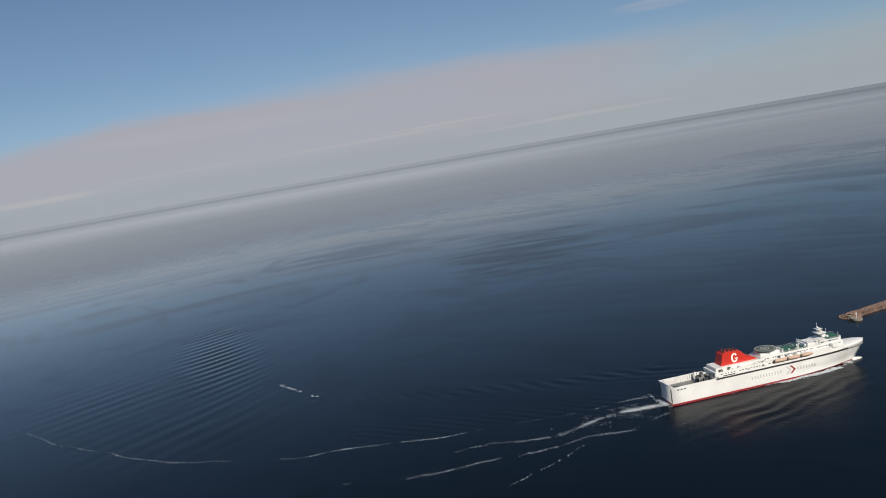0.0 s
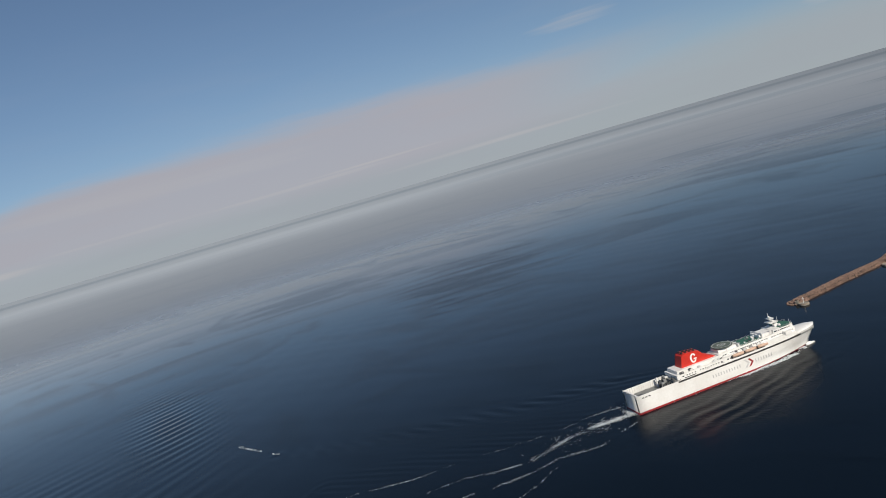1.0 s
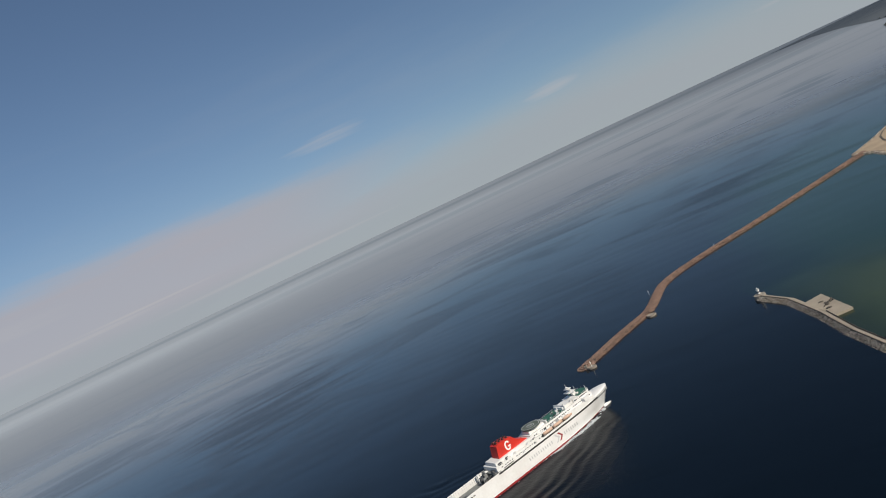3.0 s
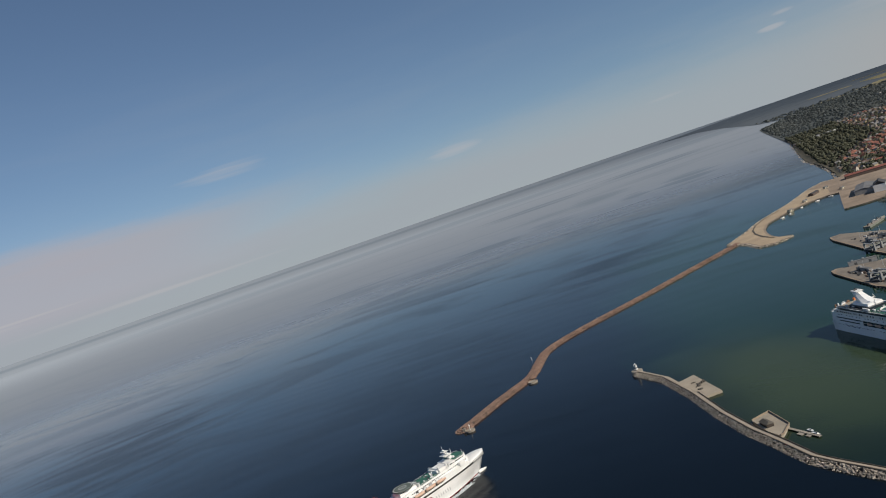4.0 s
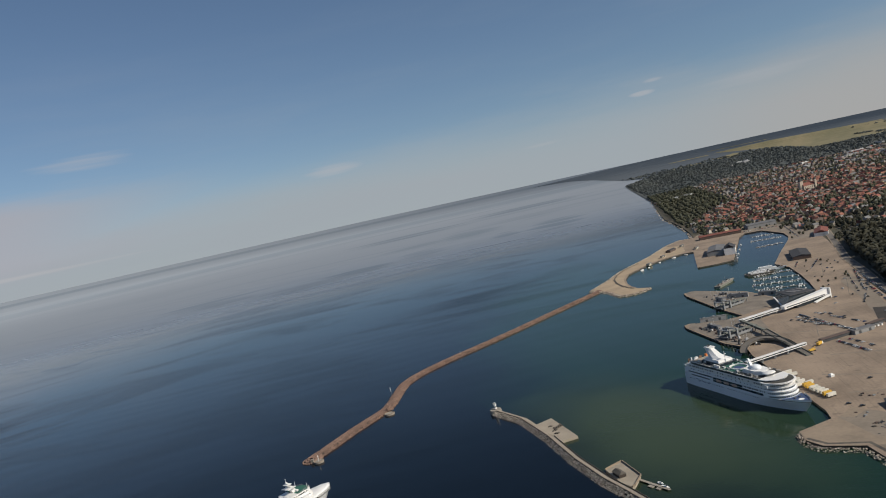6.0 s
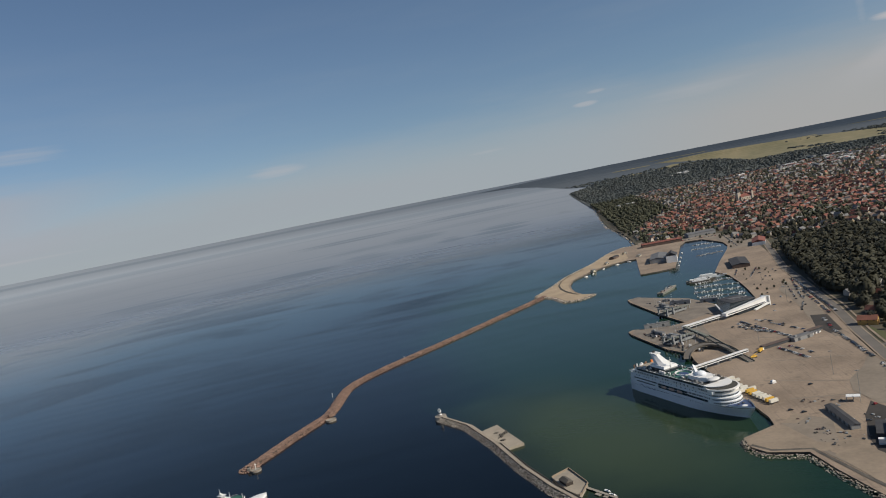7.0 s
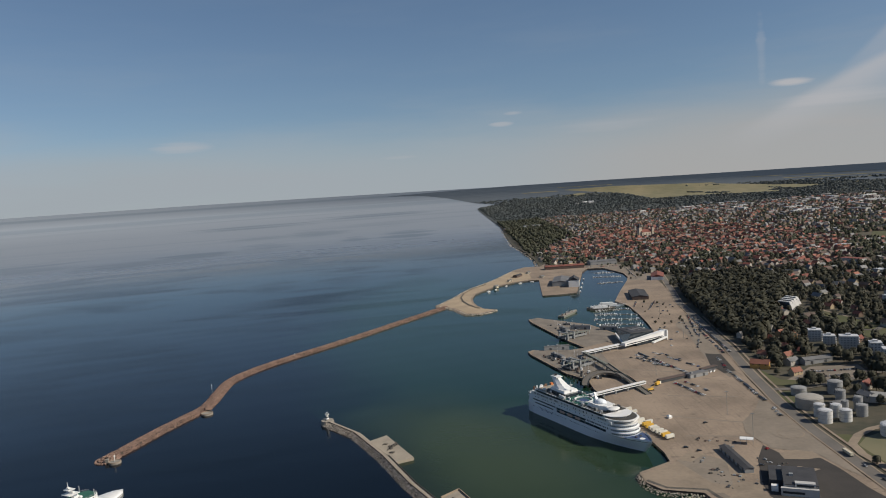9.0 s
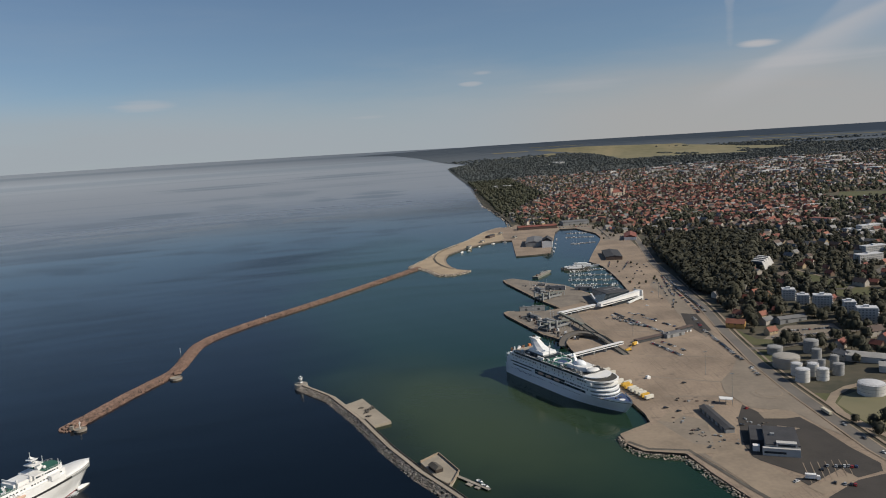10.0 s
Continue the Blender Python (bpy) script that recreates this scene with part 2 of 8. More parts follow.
def mesh_object(name, verts, faces, mat=None, parent=None, smooth=False):
    me = bpy.data.meshes.new(name)
    me.from_pydata(verts, [], faces)
    for mt in (mat if isinstance(mat, (list, tuple)) else [mat]):
        me.materials.append(mt)
    if smooth:
        me.polygons.foreach_set("use_smooth", [True] * len(me.polygons))
    me.update()
    ob = new(name, me)
    if parent:
        ob.parent = parent
    return ob


def step(a, b, v):
    v = min(max((v - a) / (b - a), 0), 1)
    return v * v * (3 - 2 * v)


# ---- the sea ----
def near_line(x, y, line):
    """Distance to a polyline, the way along it (metres) and the side, for arrays x, y."""
    best, along, side = np.full(x.shape, 1e9), np.zeros(x.shape), np.zeros(x.shape)
    s0 = 0.0
    for a, b in zip(line, line[1:]):
        a, b = np.array(a, float), np.array(b, float)
        d = b - a
        n = np.hypot(*d)
        u = np.clip(((x - a[0]) * d[0] + (y - a[1]) * d[1]) / n ** 2, 0, 1)
        qx, qy = x - a[0] - u * d[0], y - a[1] - u * d[1]
        r = np.hypot(qx, qy)
        m = r < best
        best = np.where(m, r, best)
        along = np.where(m, s0 + u * n, along)
        side = np.where(m, np.sign(d[0] * qy - d[1] * qx), side)
        s0 += n
    return best, along, side


def bell(v, c, w):
    return np.exp(-((v - c) / w) ** 2)


def sea_height(x, y):
    """Ripples left by the turning ferry, feather waves at its sides, and a faint swell."""
    z = 0.02 * np.sin(x * .09 + y * .05) + 0.02 * np.sin(x * .04 - y * .11 + 1.0)
    # the long train of the turn
    u, v = (x + 1080) * .965 - (y - 200) * .262, (x + 1080) * .262 + (y - 200) * .965
    bend = .98 * x + .19 * y + 0.0016 * v * v + .0022 * np.maximum(u - 150, 0) * v
    z += 0.40 * np.sin(bend * 2 * np.pi / 25) * bell(u, 10, 210) * bell(v, -6, 46)
    z += 0.10 * np.sin((.97 * x + .22 * y) * 2 * np.pi / 31) * bell(x, -960, 130) * bell(y, 15, 85)
    z += 0.10 * np.sin((.97 * x + .30 * y) * 2 * np.pi / 34) * bell(x, -780, 120) * bell(y, 60, 90)
    # feathers along the port side of the wake
    d, s, side = near_line(x, y, [(-714, 194), (-659, 224), (-613, 255), (-582, 279), (-538, 322), (-492, 360), (-457, 407), (-427, 441)])
    z += 0.26 * np.sin((s * .72 + d * side * .7) * 2 * np.pi / 17) * bell(d * side, 0, 11)
    d, s, side = near_line(x, y, [(-560, 165), (-511, 225), (-437, 303), (-395, 350)])
    z += 0.12 * np.sin((s * .5 + d * side * .9) * 2 * np.pi / 11) * bell(d * side, 0, 22)
    # bow waves that spread from the starboard side
    hx, hy = .474, .88
    a, c = (x + 358) * hx + (y - 371) * hy, (x + 358) * hy - (y - 371) * hx
    ahead = np.clip((190 - a) / 190, 0, 1)
    sway = 1.1 * np.sin(a * .047 + c * .03) + .9 * np.sin(a * .10 - c * .06 + 1.3)
    lull = .35 + .65 * (.5 + .5 * np.sin(a * .043 + c * .021 + .7) * np.cos(a * .017 - c * .05))
    z += np.where(c > 0, 0.62 * lull * np.sin((a * .34 + c * .94) * 2 * np.pi / 14 + sway) * bell(c, 6 + 58 * ahead, 30) * bell(a, 80, 75), 0)
    c2 = -c - 25
    z += np.where(c2 > 0, 0.14 * np.sin((a * .42 + c2 * .90) * 2 * np.pi / 12) * bell(c2, 8 + 50 * ahead, 18) * bell(a, 70, 90), 0)
    return z


def sea_sheet():
    radii = [0.01, 60, 120, 180] + [220 + 3.2 * i for i in range(300)] + [1180 + 5 * i for i in range(90)]
    while radii[-1] < 60000:
        radii.append(radii[-1] * 1.02 + 2)
    turns = np.radians(np.concatenate([np.arange(-170, -40, 5), np.arange(-40, 92, 0.3), np.arange(92, 188, 5), [190]]))
    r, a = np.meshgrid(np.array(radii), turns, indexing="ij")
    # the horizon is drawn nearer on the land's side to fit the camera's view
    r = np.minimum(r, np.interp(np.degrees(a), [-40, -22, -6, 20], [25000, 26000, 31000, 60000]))
    x, y = EYE.x - r * np.sin(a), EYE.y + r * np.cos(a)
    z = sea_height(x, y)
    k = np.where(r > NEAR, (NEAR + DEEP * (1 - np.exp(-(np.maximum(r, NEAR) - NEAR) / DEEP))) / r, 1.0)
    z *= np.clip((1650 - r) / 250, 0, 1)
    pts = np.stack([EYE.x + (x - EYE.x) * k, EYE.y + (y - EYE.y) * k, EYE.z + (z - EYE.z) * k], -1).reshape(-1, 3)
    n, w = r.shape
    i, j = np.meshgrid(np.arange(n - 1), np.arange(w - 1), indexing="ij")
    q = np.stack([i * w + j, i * w + j + 1, (i + 1) * w + j + 1, (i + 1) * w + j], -1).reshape(-1, 4)[:, ::-1]
    ob = mesh_object("water", pts.tolist(), q.tolist(), water, smooth=True)
    # direction and log distance from EYE, so sea bands follow the camera's view
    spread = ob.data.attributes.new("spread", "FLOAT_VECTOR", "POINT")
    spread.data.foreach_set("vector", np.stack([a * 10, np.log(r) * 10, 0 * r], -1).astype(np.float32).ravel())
    return ob


def water_material():
    mt = bpy.data.materials.new("water")
    mt.use_nodes = True
    n, l = mt.node_tree.nodes, mt.node_tree.links
    b = n["Principled BSDF"]
    b.inputs["IOR"].default_value = 1.33
    geo = n.new("ShaderNodeNewGeometry")

    def m(op, a, c=None, d=None):
        k = n.new("ShaderNodeMath")
        k.operation = op
        for i, v in enumerate((a, c, d)):
            if v is None:
                continue
            if isinstance(v, (int, float)):
                k.inputs[i].default_value = v
            else:
                l.new(v, k.inputs[i])
        return k.outputs[0]

    def smooth(v, lo, hi, t0=0.0, t1=1.0):
        k = n.new("ShaderNodeMapRange")
        k.interpolation_type = "SMOOTHSTEP"
        l.new(v, k.inputs[0])
        for i, q in enumerate((lo, hi, t0, t1)):
            k.inputs[i + 1].default_value = q
        return k.outputs[0]

    spread = n.new("ShaderNodeAttribute")
    spread.attribute_name = "spread"

    def noise_tex(scale, detail=3.0, turn=0.0, stretch=(1, 1, 1), warp=0.0, shift=(0, 0, 0), place=None):
        mp, t = n.new("ShaderNodeMapping"), n.new("ShaderNodeTexNoise")
        mp.inputs["Rotation"].default_value[2] = radians(turn)
        mp.inputs["Scale"].default_value, mp.inputs["Location"].default_value = stretch, shift
        l.new(place or geo.outputs["Position"], mp.inputs[0])
        l.new(mp.outputs[0], t.inputs["Vector"])
        t.inputs["Scale"].default_value, t.inputs["Detail"].default_value, t.inputs["Distortion"].default_value = scale, detail, warp
        return t.outputs[0]

    def oval(cx, cy, rx, ry, turn):
        """Distance from a point of the plan in units of an oval's half axes."""
        mp = n.new("ShaderNodeMapping")
        mp.vector_type = "TEXTURE"
        mp.inputs["Location"].default_value = (cx, cy, 0)
        mp.inputs["Rotation"].default_value[2] = radians(turn)
        mp.inputs["Scale"].default_value = (rx, ry, 1e6)
        l.new(geo.outputs["Position"], mp.inputs[0])
        ln = n.new("ShaderNodeVectorMath")
        ln.operation = "LENGTH"
        l.new(mp.outputs[0], ln.inputs[0])
        return ln.outputs["Value"]

    def mix(f, a, c):
        k = n.new("ShaderNodeMix")
        k.data_type = "RGBA"
        l.new(f, k.inputs["Factor"])
        for name, v in (("A", a), ("B", c)):
            if isinstance(v, tuple):
                k.inputs[name].default_value = (*v, 1)
            else:
                l.new(v, k.inputs[name])
        return k.outputs["Result"]

    cloudy = noise_tex(0.006, 4)
    # deep water, the clearer harbour, and stirred-up silt by the quay
    # the inner pier keeps the stirred water on its harbour side
    px = n.new("ShaderNodeSeparateXYZ")
    l.new(geo.outputs["Position"], px.inputs[0])
    ex, ey = m("ADD", px.outputs[0], 85), m("SUBTRACT", px.outputs[1], 632)
    along = m("SUBTRACT", m("MULTIPLY", ex, .562), m("MULTIPLY", ey, .828))
    across = m("ADD", m("MULTIPLY", ex, .828), m("MULTIPLY", ey, .562))
    bow = m("ADD", m("MULTIPLY", smooth(along, 200, -125), 27.0), m("MULTIPLY", smooth(along, 200, 420), 48.0))
    lee = m("MAXIMUM", smooth(m("SUBTRACT", m("ADD", across, 24.0), bow), -5, 7), smooth(along, -110, -300))
    teal = m("MULTIPLY", lee, smooth(m("ADD", oval(80, 1100, 330, 960, 15), m("MULTIPLY", m("SUBTRACT", cloudy, .5), .5)), 1.15, .55))
    silt = m("MULTIPLY", lee, smooth(m("ADD", oval(8, 630, 105, 215, 24), m("MULTIPLY", m("SUBTRACT", cloudy, .5), .9)), 1.25, .15))
    col = mix(teal, (0.0020, 0.0050, 0.0092), (0.0095, 0.0315, 0.0195))
    col = mix(silt, col, (0.040, 0.058, 0.027))
    # ruffled and slick patches
    patch = noise_tex(0.0026, 3, 25, (1, 2.2, 1), 0.9)
    bands = noise_tex(0.40, 2.5, 0, (.55, 1.6, 1), 0.8, (3, 7, 0), spread.outputs["Vector"])
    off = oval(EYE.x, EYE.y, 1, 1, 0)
    sx = n.new("ShaderNodeSeparateXYZ")
    l.new(spread.outputs["Vector"], sx.inputs[0])
    spread_x, spread_y = sx.outputs[0], sx.outputs[1]
    coastward = m("MULTIPLY", smooth(spread_x, 6.5, 2.0), smooth(off, 900, 1700))
    ruffled = m("MAXIMUM", m("MULTIPLY", smooth(patch, .50, .70), .55), m("MULTIPLY", smooth(bands, .50, .68), m("MULTIPLY_ADD", coastward, .35, .55)))
    # dark patches of wind far out, placed to fit the view from EYE: direction and dip below the horizon (degrees), half
    # width, half depth, weight
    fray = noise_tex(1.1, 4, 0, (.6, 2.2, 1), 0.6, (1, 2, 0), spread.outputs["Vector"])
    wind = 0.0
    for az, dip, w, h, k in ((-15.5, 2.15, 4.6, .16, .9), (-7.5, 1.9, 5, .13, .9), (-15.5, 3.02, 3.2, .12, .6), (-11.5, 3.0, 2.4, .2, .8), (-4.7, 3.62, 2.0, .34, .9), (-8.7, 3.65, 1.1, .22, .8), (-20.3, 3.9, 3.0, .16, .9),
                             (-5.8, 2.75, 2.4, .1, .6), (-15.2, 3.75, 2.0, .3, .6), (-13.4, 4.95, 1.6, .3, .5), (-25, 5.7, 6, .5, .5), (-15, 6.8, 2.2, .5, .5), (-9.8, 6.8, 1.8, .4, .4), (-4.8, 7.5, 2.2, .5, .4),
                             # the last two are added to dim the nearer reflections
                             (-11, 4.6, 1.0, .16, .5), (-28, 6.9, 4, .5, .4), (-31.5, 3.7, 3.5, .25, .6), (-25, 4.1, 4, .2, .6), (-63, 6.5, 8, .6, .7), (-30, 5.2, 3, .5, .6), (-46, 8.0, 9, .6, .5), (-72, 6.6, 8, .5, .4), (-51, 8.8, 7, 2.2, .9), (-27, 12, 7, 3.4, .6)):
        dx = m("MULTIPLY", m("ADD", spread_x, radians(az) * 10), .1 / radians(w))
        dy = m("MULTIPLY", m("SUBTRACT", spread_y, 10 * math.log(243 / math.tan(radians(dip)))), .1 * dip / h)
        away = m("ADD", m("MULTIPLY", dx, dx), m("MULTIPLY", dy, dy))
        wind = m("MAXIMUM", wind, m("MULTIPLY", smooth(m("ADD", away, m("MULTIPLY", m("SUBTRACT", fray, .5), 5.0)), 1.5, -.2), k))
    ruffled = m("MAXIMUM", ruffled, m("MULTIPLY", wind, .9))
    # water broken up along the ferry's side, spread camerawards to blur the funnel's reflection
    stir = smooth(oval(-288, 420, 135, 88, 61.7), 1.35, .25)
    ruffled = m("MAXIMUM", ruffled, m("MULTIPLY", stir, .45))
    # towards the horizon haze is painted into the base colour, crossed by faint bands
    haze_mix = smooth(m("ADD", off, m("ADD", m("MULTIPLY", smooth(spread_x, 4.0, 10.0), 350.0), m("MULTIPLY", smooth(spread_x, 11.0, 15.5), 420.0))), 1850, 3800)
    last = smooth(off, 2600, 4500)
    # streaks and rims are laid out round EYE to fit the camera's view
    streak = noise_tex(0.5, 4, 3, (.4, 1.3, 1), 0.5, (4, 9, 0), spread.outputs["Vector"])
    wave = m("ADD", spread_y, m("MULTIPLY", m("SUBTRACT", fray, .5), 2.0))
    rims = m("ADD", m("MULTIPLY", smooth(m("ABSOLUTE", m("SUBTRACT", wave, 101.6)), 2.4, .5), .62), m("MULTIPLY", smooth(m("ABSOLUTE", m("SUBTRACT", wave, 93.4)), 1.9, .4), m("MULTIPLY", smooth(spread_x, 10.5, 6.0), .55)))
    # band darkens the base colour where ruffled water mirrors darker sky
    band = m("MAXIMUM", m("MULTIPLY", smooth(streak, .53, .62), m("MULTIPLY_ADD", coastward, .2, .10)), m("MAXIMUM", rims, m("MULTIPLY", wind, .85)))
    hazed_sea = mix(smooth(off, 3000, 4800), (0.222, 0.254, 0.294), (0.236, 0.266, 0.304))
    l.new(mix(haze_mix, col, mix(m("MULTIPLY", band, .6), hazed_sea, (0.10, 0.14, 0.18))), b.inputs["Base Color"])
    veil = m("MAXIMUM", last, m("MULTIPLY", haze_mix, .6))
    near_dark = m("MULTIPLY_ADD", smooth(off, 500, 1150), .40, .60)
    l.new(m("MULTIPLY", m("MULTIPLY", m("MULTIPLY_ADD", veil, -.44, .44), near_dark), m("MULTIPLY_ADD", ruffled, -.45, 1.0)), b.inputs["Specular IOR Level"])
    l.new(m("ADD", m("ADD", m("MULTIPLY_ADD", ruffled, .16, .10), m("MULTIPLY", stir, .14)), m("MULTIPLY", last, .6)), b.inputs["Roughness"])
    rip, chop = noise_tex(0.22, 3, 30, (1, 1.8, 1)), noise_tex(0.05, 3, -20, (1, 2.0, 1))
    h = m("ADD", m("MULTIPLY", rip, m("ADD", m("MULTIPLY_ADD", ruffled, .16, .05), m("MULTIPLY", stir, .3))), m("MULTIPLY", chop, m("MULTIPLY_ADD", ruffled, .35, .16)))
    # far off the small waves average out
    h = m("MULTIPLY", h, smooth(off, 1500, 450))
    bp = n.new("ShaderNodeBump")
    bp.inputs["Strength"].default_value, bp.inputs["Distance"].default_value = 0.5, 1.0
    l.new(h, bp.inputs["Height"])
    l.new(bp.outputs[0], b.inputs["Normal"])
    return mt


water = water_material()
tagged(sea_sheet(), "dark blue calm sea with slick and ruffled patches and painted far haze", "sea", kind="structure")

# ---- the land ----
COAST = [(-2600, 25000), (-1035, 19466), (-319, 13943), (134, 9093), (356, 7901), (125, 7019), (134, 6274), (169, 4730), (191, 3824),
         (176, 3225), (170, 2693), (193, 2385), (198, 2125), (193, 1984)]
HARBOUR = [(154, 1990), (117, 1926), (65, 1774), (29, 1697), (-4, 1627), (-29, 1536), (-53, 1469), (-66, 1434), (-50, 1412), (-30, 1384),
           (-10, 1322), (13, 1316), (32, 1332), (46, 1352), (25, 1369), (13, 1406), (7, 1449), (5, 1501), (13, 1561), (26, 1589), (52, 1632), (75, 1669),
           (108, 1704), (138, 1722), (164, 1721), (154, 1592), (146, 1480), (182, 1482), (217, 1493), (247, 1647), (282, 1824), (302, 1876), (341, 1870),
           (365, 1751), (360, 1677), (347, 1624), (300, 1477), (266, 1361), (278, 1303), (276, 1219),
           (271, 1145), (264, 1079), (209, 1082), (184, 1158), (112, 1240), (95, 1232), (97, 1206), (131, 1061), (150, 1000), (122, 990), (80, 1005),
           (73, 997), (75, 979), (107, 872), (127, 838), (127, 802), (150, 604), (149, 585), (120, 566), (120, 548), (129, 533), (156, 525),
           (163, 490), (175, 445), (205, 376), (260, 250)]
BEHIND = [(400, 100), (600, -300), (3000, -3000), (14000, -3000), (24000, 8000), (17500, 18500), (11500, 24000), (5500, 30000), (0, 32000)]
PARK = [(356, 1080), (372, 1200), (392, 1330), (416, 1450), (471, 1536), (565, 1524), (592, 1400), (500, 1200), (425, 1050), (366, 950), (350, 1009)]
OLD_TOWN = [(230, 2386), (381, 2728), (516, 2956), (800, 3304), (1065, 2791), (1017, 1989), (831, 1614), (692, 1533), (667, 1606), (682, 2029), (573, 1894), (484, 1742), (354, 2059)]
SHORE_PARK = [(198, 2031), (172, 2715), (196, 3558), (160, 5580), (435, 4469), (426, 2961), (230, 2386)]
AIRFIELD = [(1668, 12594), (2600, 13000), (3234, 10765), (3068, 7400), (3084, 6382), (2231, 5400), (1918, 5698), (1488, 5898), (1674, 7780)]


def inside(x, y, poly):
    hit, j = False, len(poly) - 1
    for i in range(len(poly)):
        (xi, yi), (xj, yj) = poly[i], poly[j]
        if (yi > y) != (yj > y) and x < (xj - xi) * (y - yi) / (yj - yi) + xi:
            hit = not hit
        j = i
    return hit


def road_x(y):
    return float(np.interp(y, [0, 418, 500, 588, 680, 779, 850, 941, 1058, 1200, 1500, 2000, 2400, 9000], [340, 300, 284, 287, 290, 301, 310, 325, 338, 356, 405, 420, 300, 300]))


def land_height(x, y):
    s = x - road_x(y)
    return 2.0 + 10 * step(20, 220, s) + 22 * step(250, 1800, s)


def filled(poly, rings=(), gap=60.0):
    """Triangles that fill a polygon of the plan, with its rim cut into short pieces."""
    from mathutils.geometry import delaunay_2d_cdt
    rim = []
    outline = [Vector(p) for p in poly]
    for i, p in enumerate(outline):
        q = outline[(i + 1) % len(outline)]
        k = max(1, int((q - p).length / max(gap, 0.05 * p.length)))
        rim += [p.lerp(q, j / k) for j in range(k)]
    v, _, f, *_ = delaunay_2d_cdt(rim + list(rings), [], [list(range(len(rim)))], 1, 0.3)
    return v, [tuple(q) for q in f], rim


def up(faces, verts):
    """The faces turned to look up."""
    out = []
    for q in faces:
        a, b, c = (verts[i] for i in q[:3])
        out.append(q if (b[0] - a[0]) * (c[1] - a[1]) - (b[1] - a[1]) * (c[0] - a[0]) > 0 else q[::-1])
    return out


def land_sheet():
    rng, pts, r = random.Random(3), [], 150.0
    while r < 36000:
        s = 0.024 if r < 6000 else 0.04
        for a in np.arange(-1.9, 0.35, s):
            pts.append(Vector((EYE.x - r * math.sin(a) + rng.uniform(-.2, .2) * r * s, EYE.y + r * math.cos(a) + rng.uniform(-.2, .2) * r * s)))
        r *= 1.03
    v, f, _ = filled(COAST + HARBOUR + BEHIND, pts)
    verts = [far(p.x, p.y, land_height(p.x, p.y)) for p in v]
    away = [math.hypot(p.x - EYE.x, p.y - EYE.y) for p in v]
    f = up(f, verts)
    ob = mesh_object("ground", verts, [q for q in f if away[q[0]] <= HAZY], [town_ground, hazed_woodland])
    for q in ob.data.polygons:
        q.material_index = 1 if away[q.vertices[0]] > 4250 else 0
    tagged(mesh_object("backdrop", verts, [q for q in f if away[q[0]] > HAZY], glowing_distance()), "wooded plain out to the horizon with added blue haze glow", "backdrop", kind="structure")
    return ob


HAZY = 7600


def glowing_distance():
    """The wooded plain behind everything; an added blue glow stands in for haze."""
    mt = material("glowing_distance", (0.024, 0.029, 0.032), (0.040, 0.044, 0.044), 0.0016, 0.95, fine=.006)
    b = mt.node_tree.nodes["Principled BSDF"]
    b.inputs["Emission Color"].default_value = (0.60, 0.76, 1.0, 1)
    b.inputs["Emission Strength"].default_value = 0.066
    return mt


def sheet(name, poly, lift, mat, label, category="ground", gap=30.0, parent=None):
    """A thin sheet laid on the land."""
    v, f, _ = filled(poly, gap=gap)
    verts = [far(p.x, p.y, land_height(p.x, p.y) + lift) for p in v]
    ob = mesh_object(name, verts, up(f, verts), mat)
    if parent:
        ob.parent = parent
        return ob
    return tagged(ob, label, category, kind="structure")


town_ground = material("town_ground", (0.105, 0.086, 0.058), (0.048, 0.048, 0.030), 0.02, 0.95, fine=0.12)
quay_ground = material("quay_ground", (0.325, 0.250, 0.182), (0.195, 0.150, 0.110), 0.02, 0.92, fine=0.4)


def tyre_marks(mt):
    """Long faint tyre tracks and round oil stains over the paving."""
    n, l = mt.node_tree.nodes, mt.node_tree.links
    col = n["Principled BSDF"].inputs["Base Color"]
    src = col.links[0].from_socket
    geo = n.new("ShaderNodeNewGeometry")
    for turn, size, lo, hi, amount in ((22, (.9, .016, 1), .60, .66, .26), (-64, (.8, .018, 1), .61, .68, .22), (0, (.11, .11, 1), .64, .70, .30)):
        mp, tex, rg, mx = n.new("ShaderNodeMapping"), n.new("ShaderNodeTexNoise"), n.new("ShaderNodeMapRange"), n.new("ShaderNodeMix")
        mp.inputs["Rotation"].default_value[2] = radians(turn)
        mp.inputs["Scale"].default_value = size
        tex.inputs["Scale"].default_value, tex.inputs["Detail"].default_value, tex.inputs["Distortion"].default_value = 1.0, 2, .3
        l.new(geo.outputs["Position"], mp.inputs[0])
        l.new(mp.outputs[0], tex.inputs["Vector"])
        l.new(tex.outputs[0], rg.inputs[0])
        for i, v in enumerate((lo, hi, 0, amount)):
            rg.inputs[i + 1].default_value = v
        mx.data_type = "RGBA"
        l.new(rg.outputs[0], mx.inputs["Factor"])
        l.new(src, mx.inputs["A"])
        mx.inputs["B"].default_value = (.07, .06, .05, 1)
        src = mx.outputs["Result"]
    l.new(src, col)


tyre_marks(quay_ground)
tagged(land_sheet(), "grass and bare earth between houses and trees", "ground", kind="structure")

# paved harbour ground with quay walls
ROAD_EDGE = [(284, 448), (277, 532), (279, 603), (281, 660), (287, 740), (297, 815), (310, 890), (320, 960), (330, 1058), (344, 1167), (360, 1300), (385, 1420), (420, 1700), (400, 1900), (330, 2040), (260, 2080), (215, 2050)]
PAVED = [(193, 1984)] + HARBOUR[:-1] + [(239, 371)] + ROAD_EDGE
sheet("paved_quay", PAVED, 0.2, quay_ground, "pale worn concrete and asphalt quay", "quay")


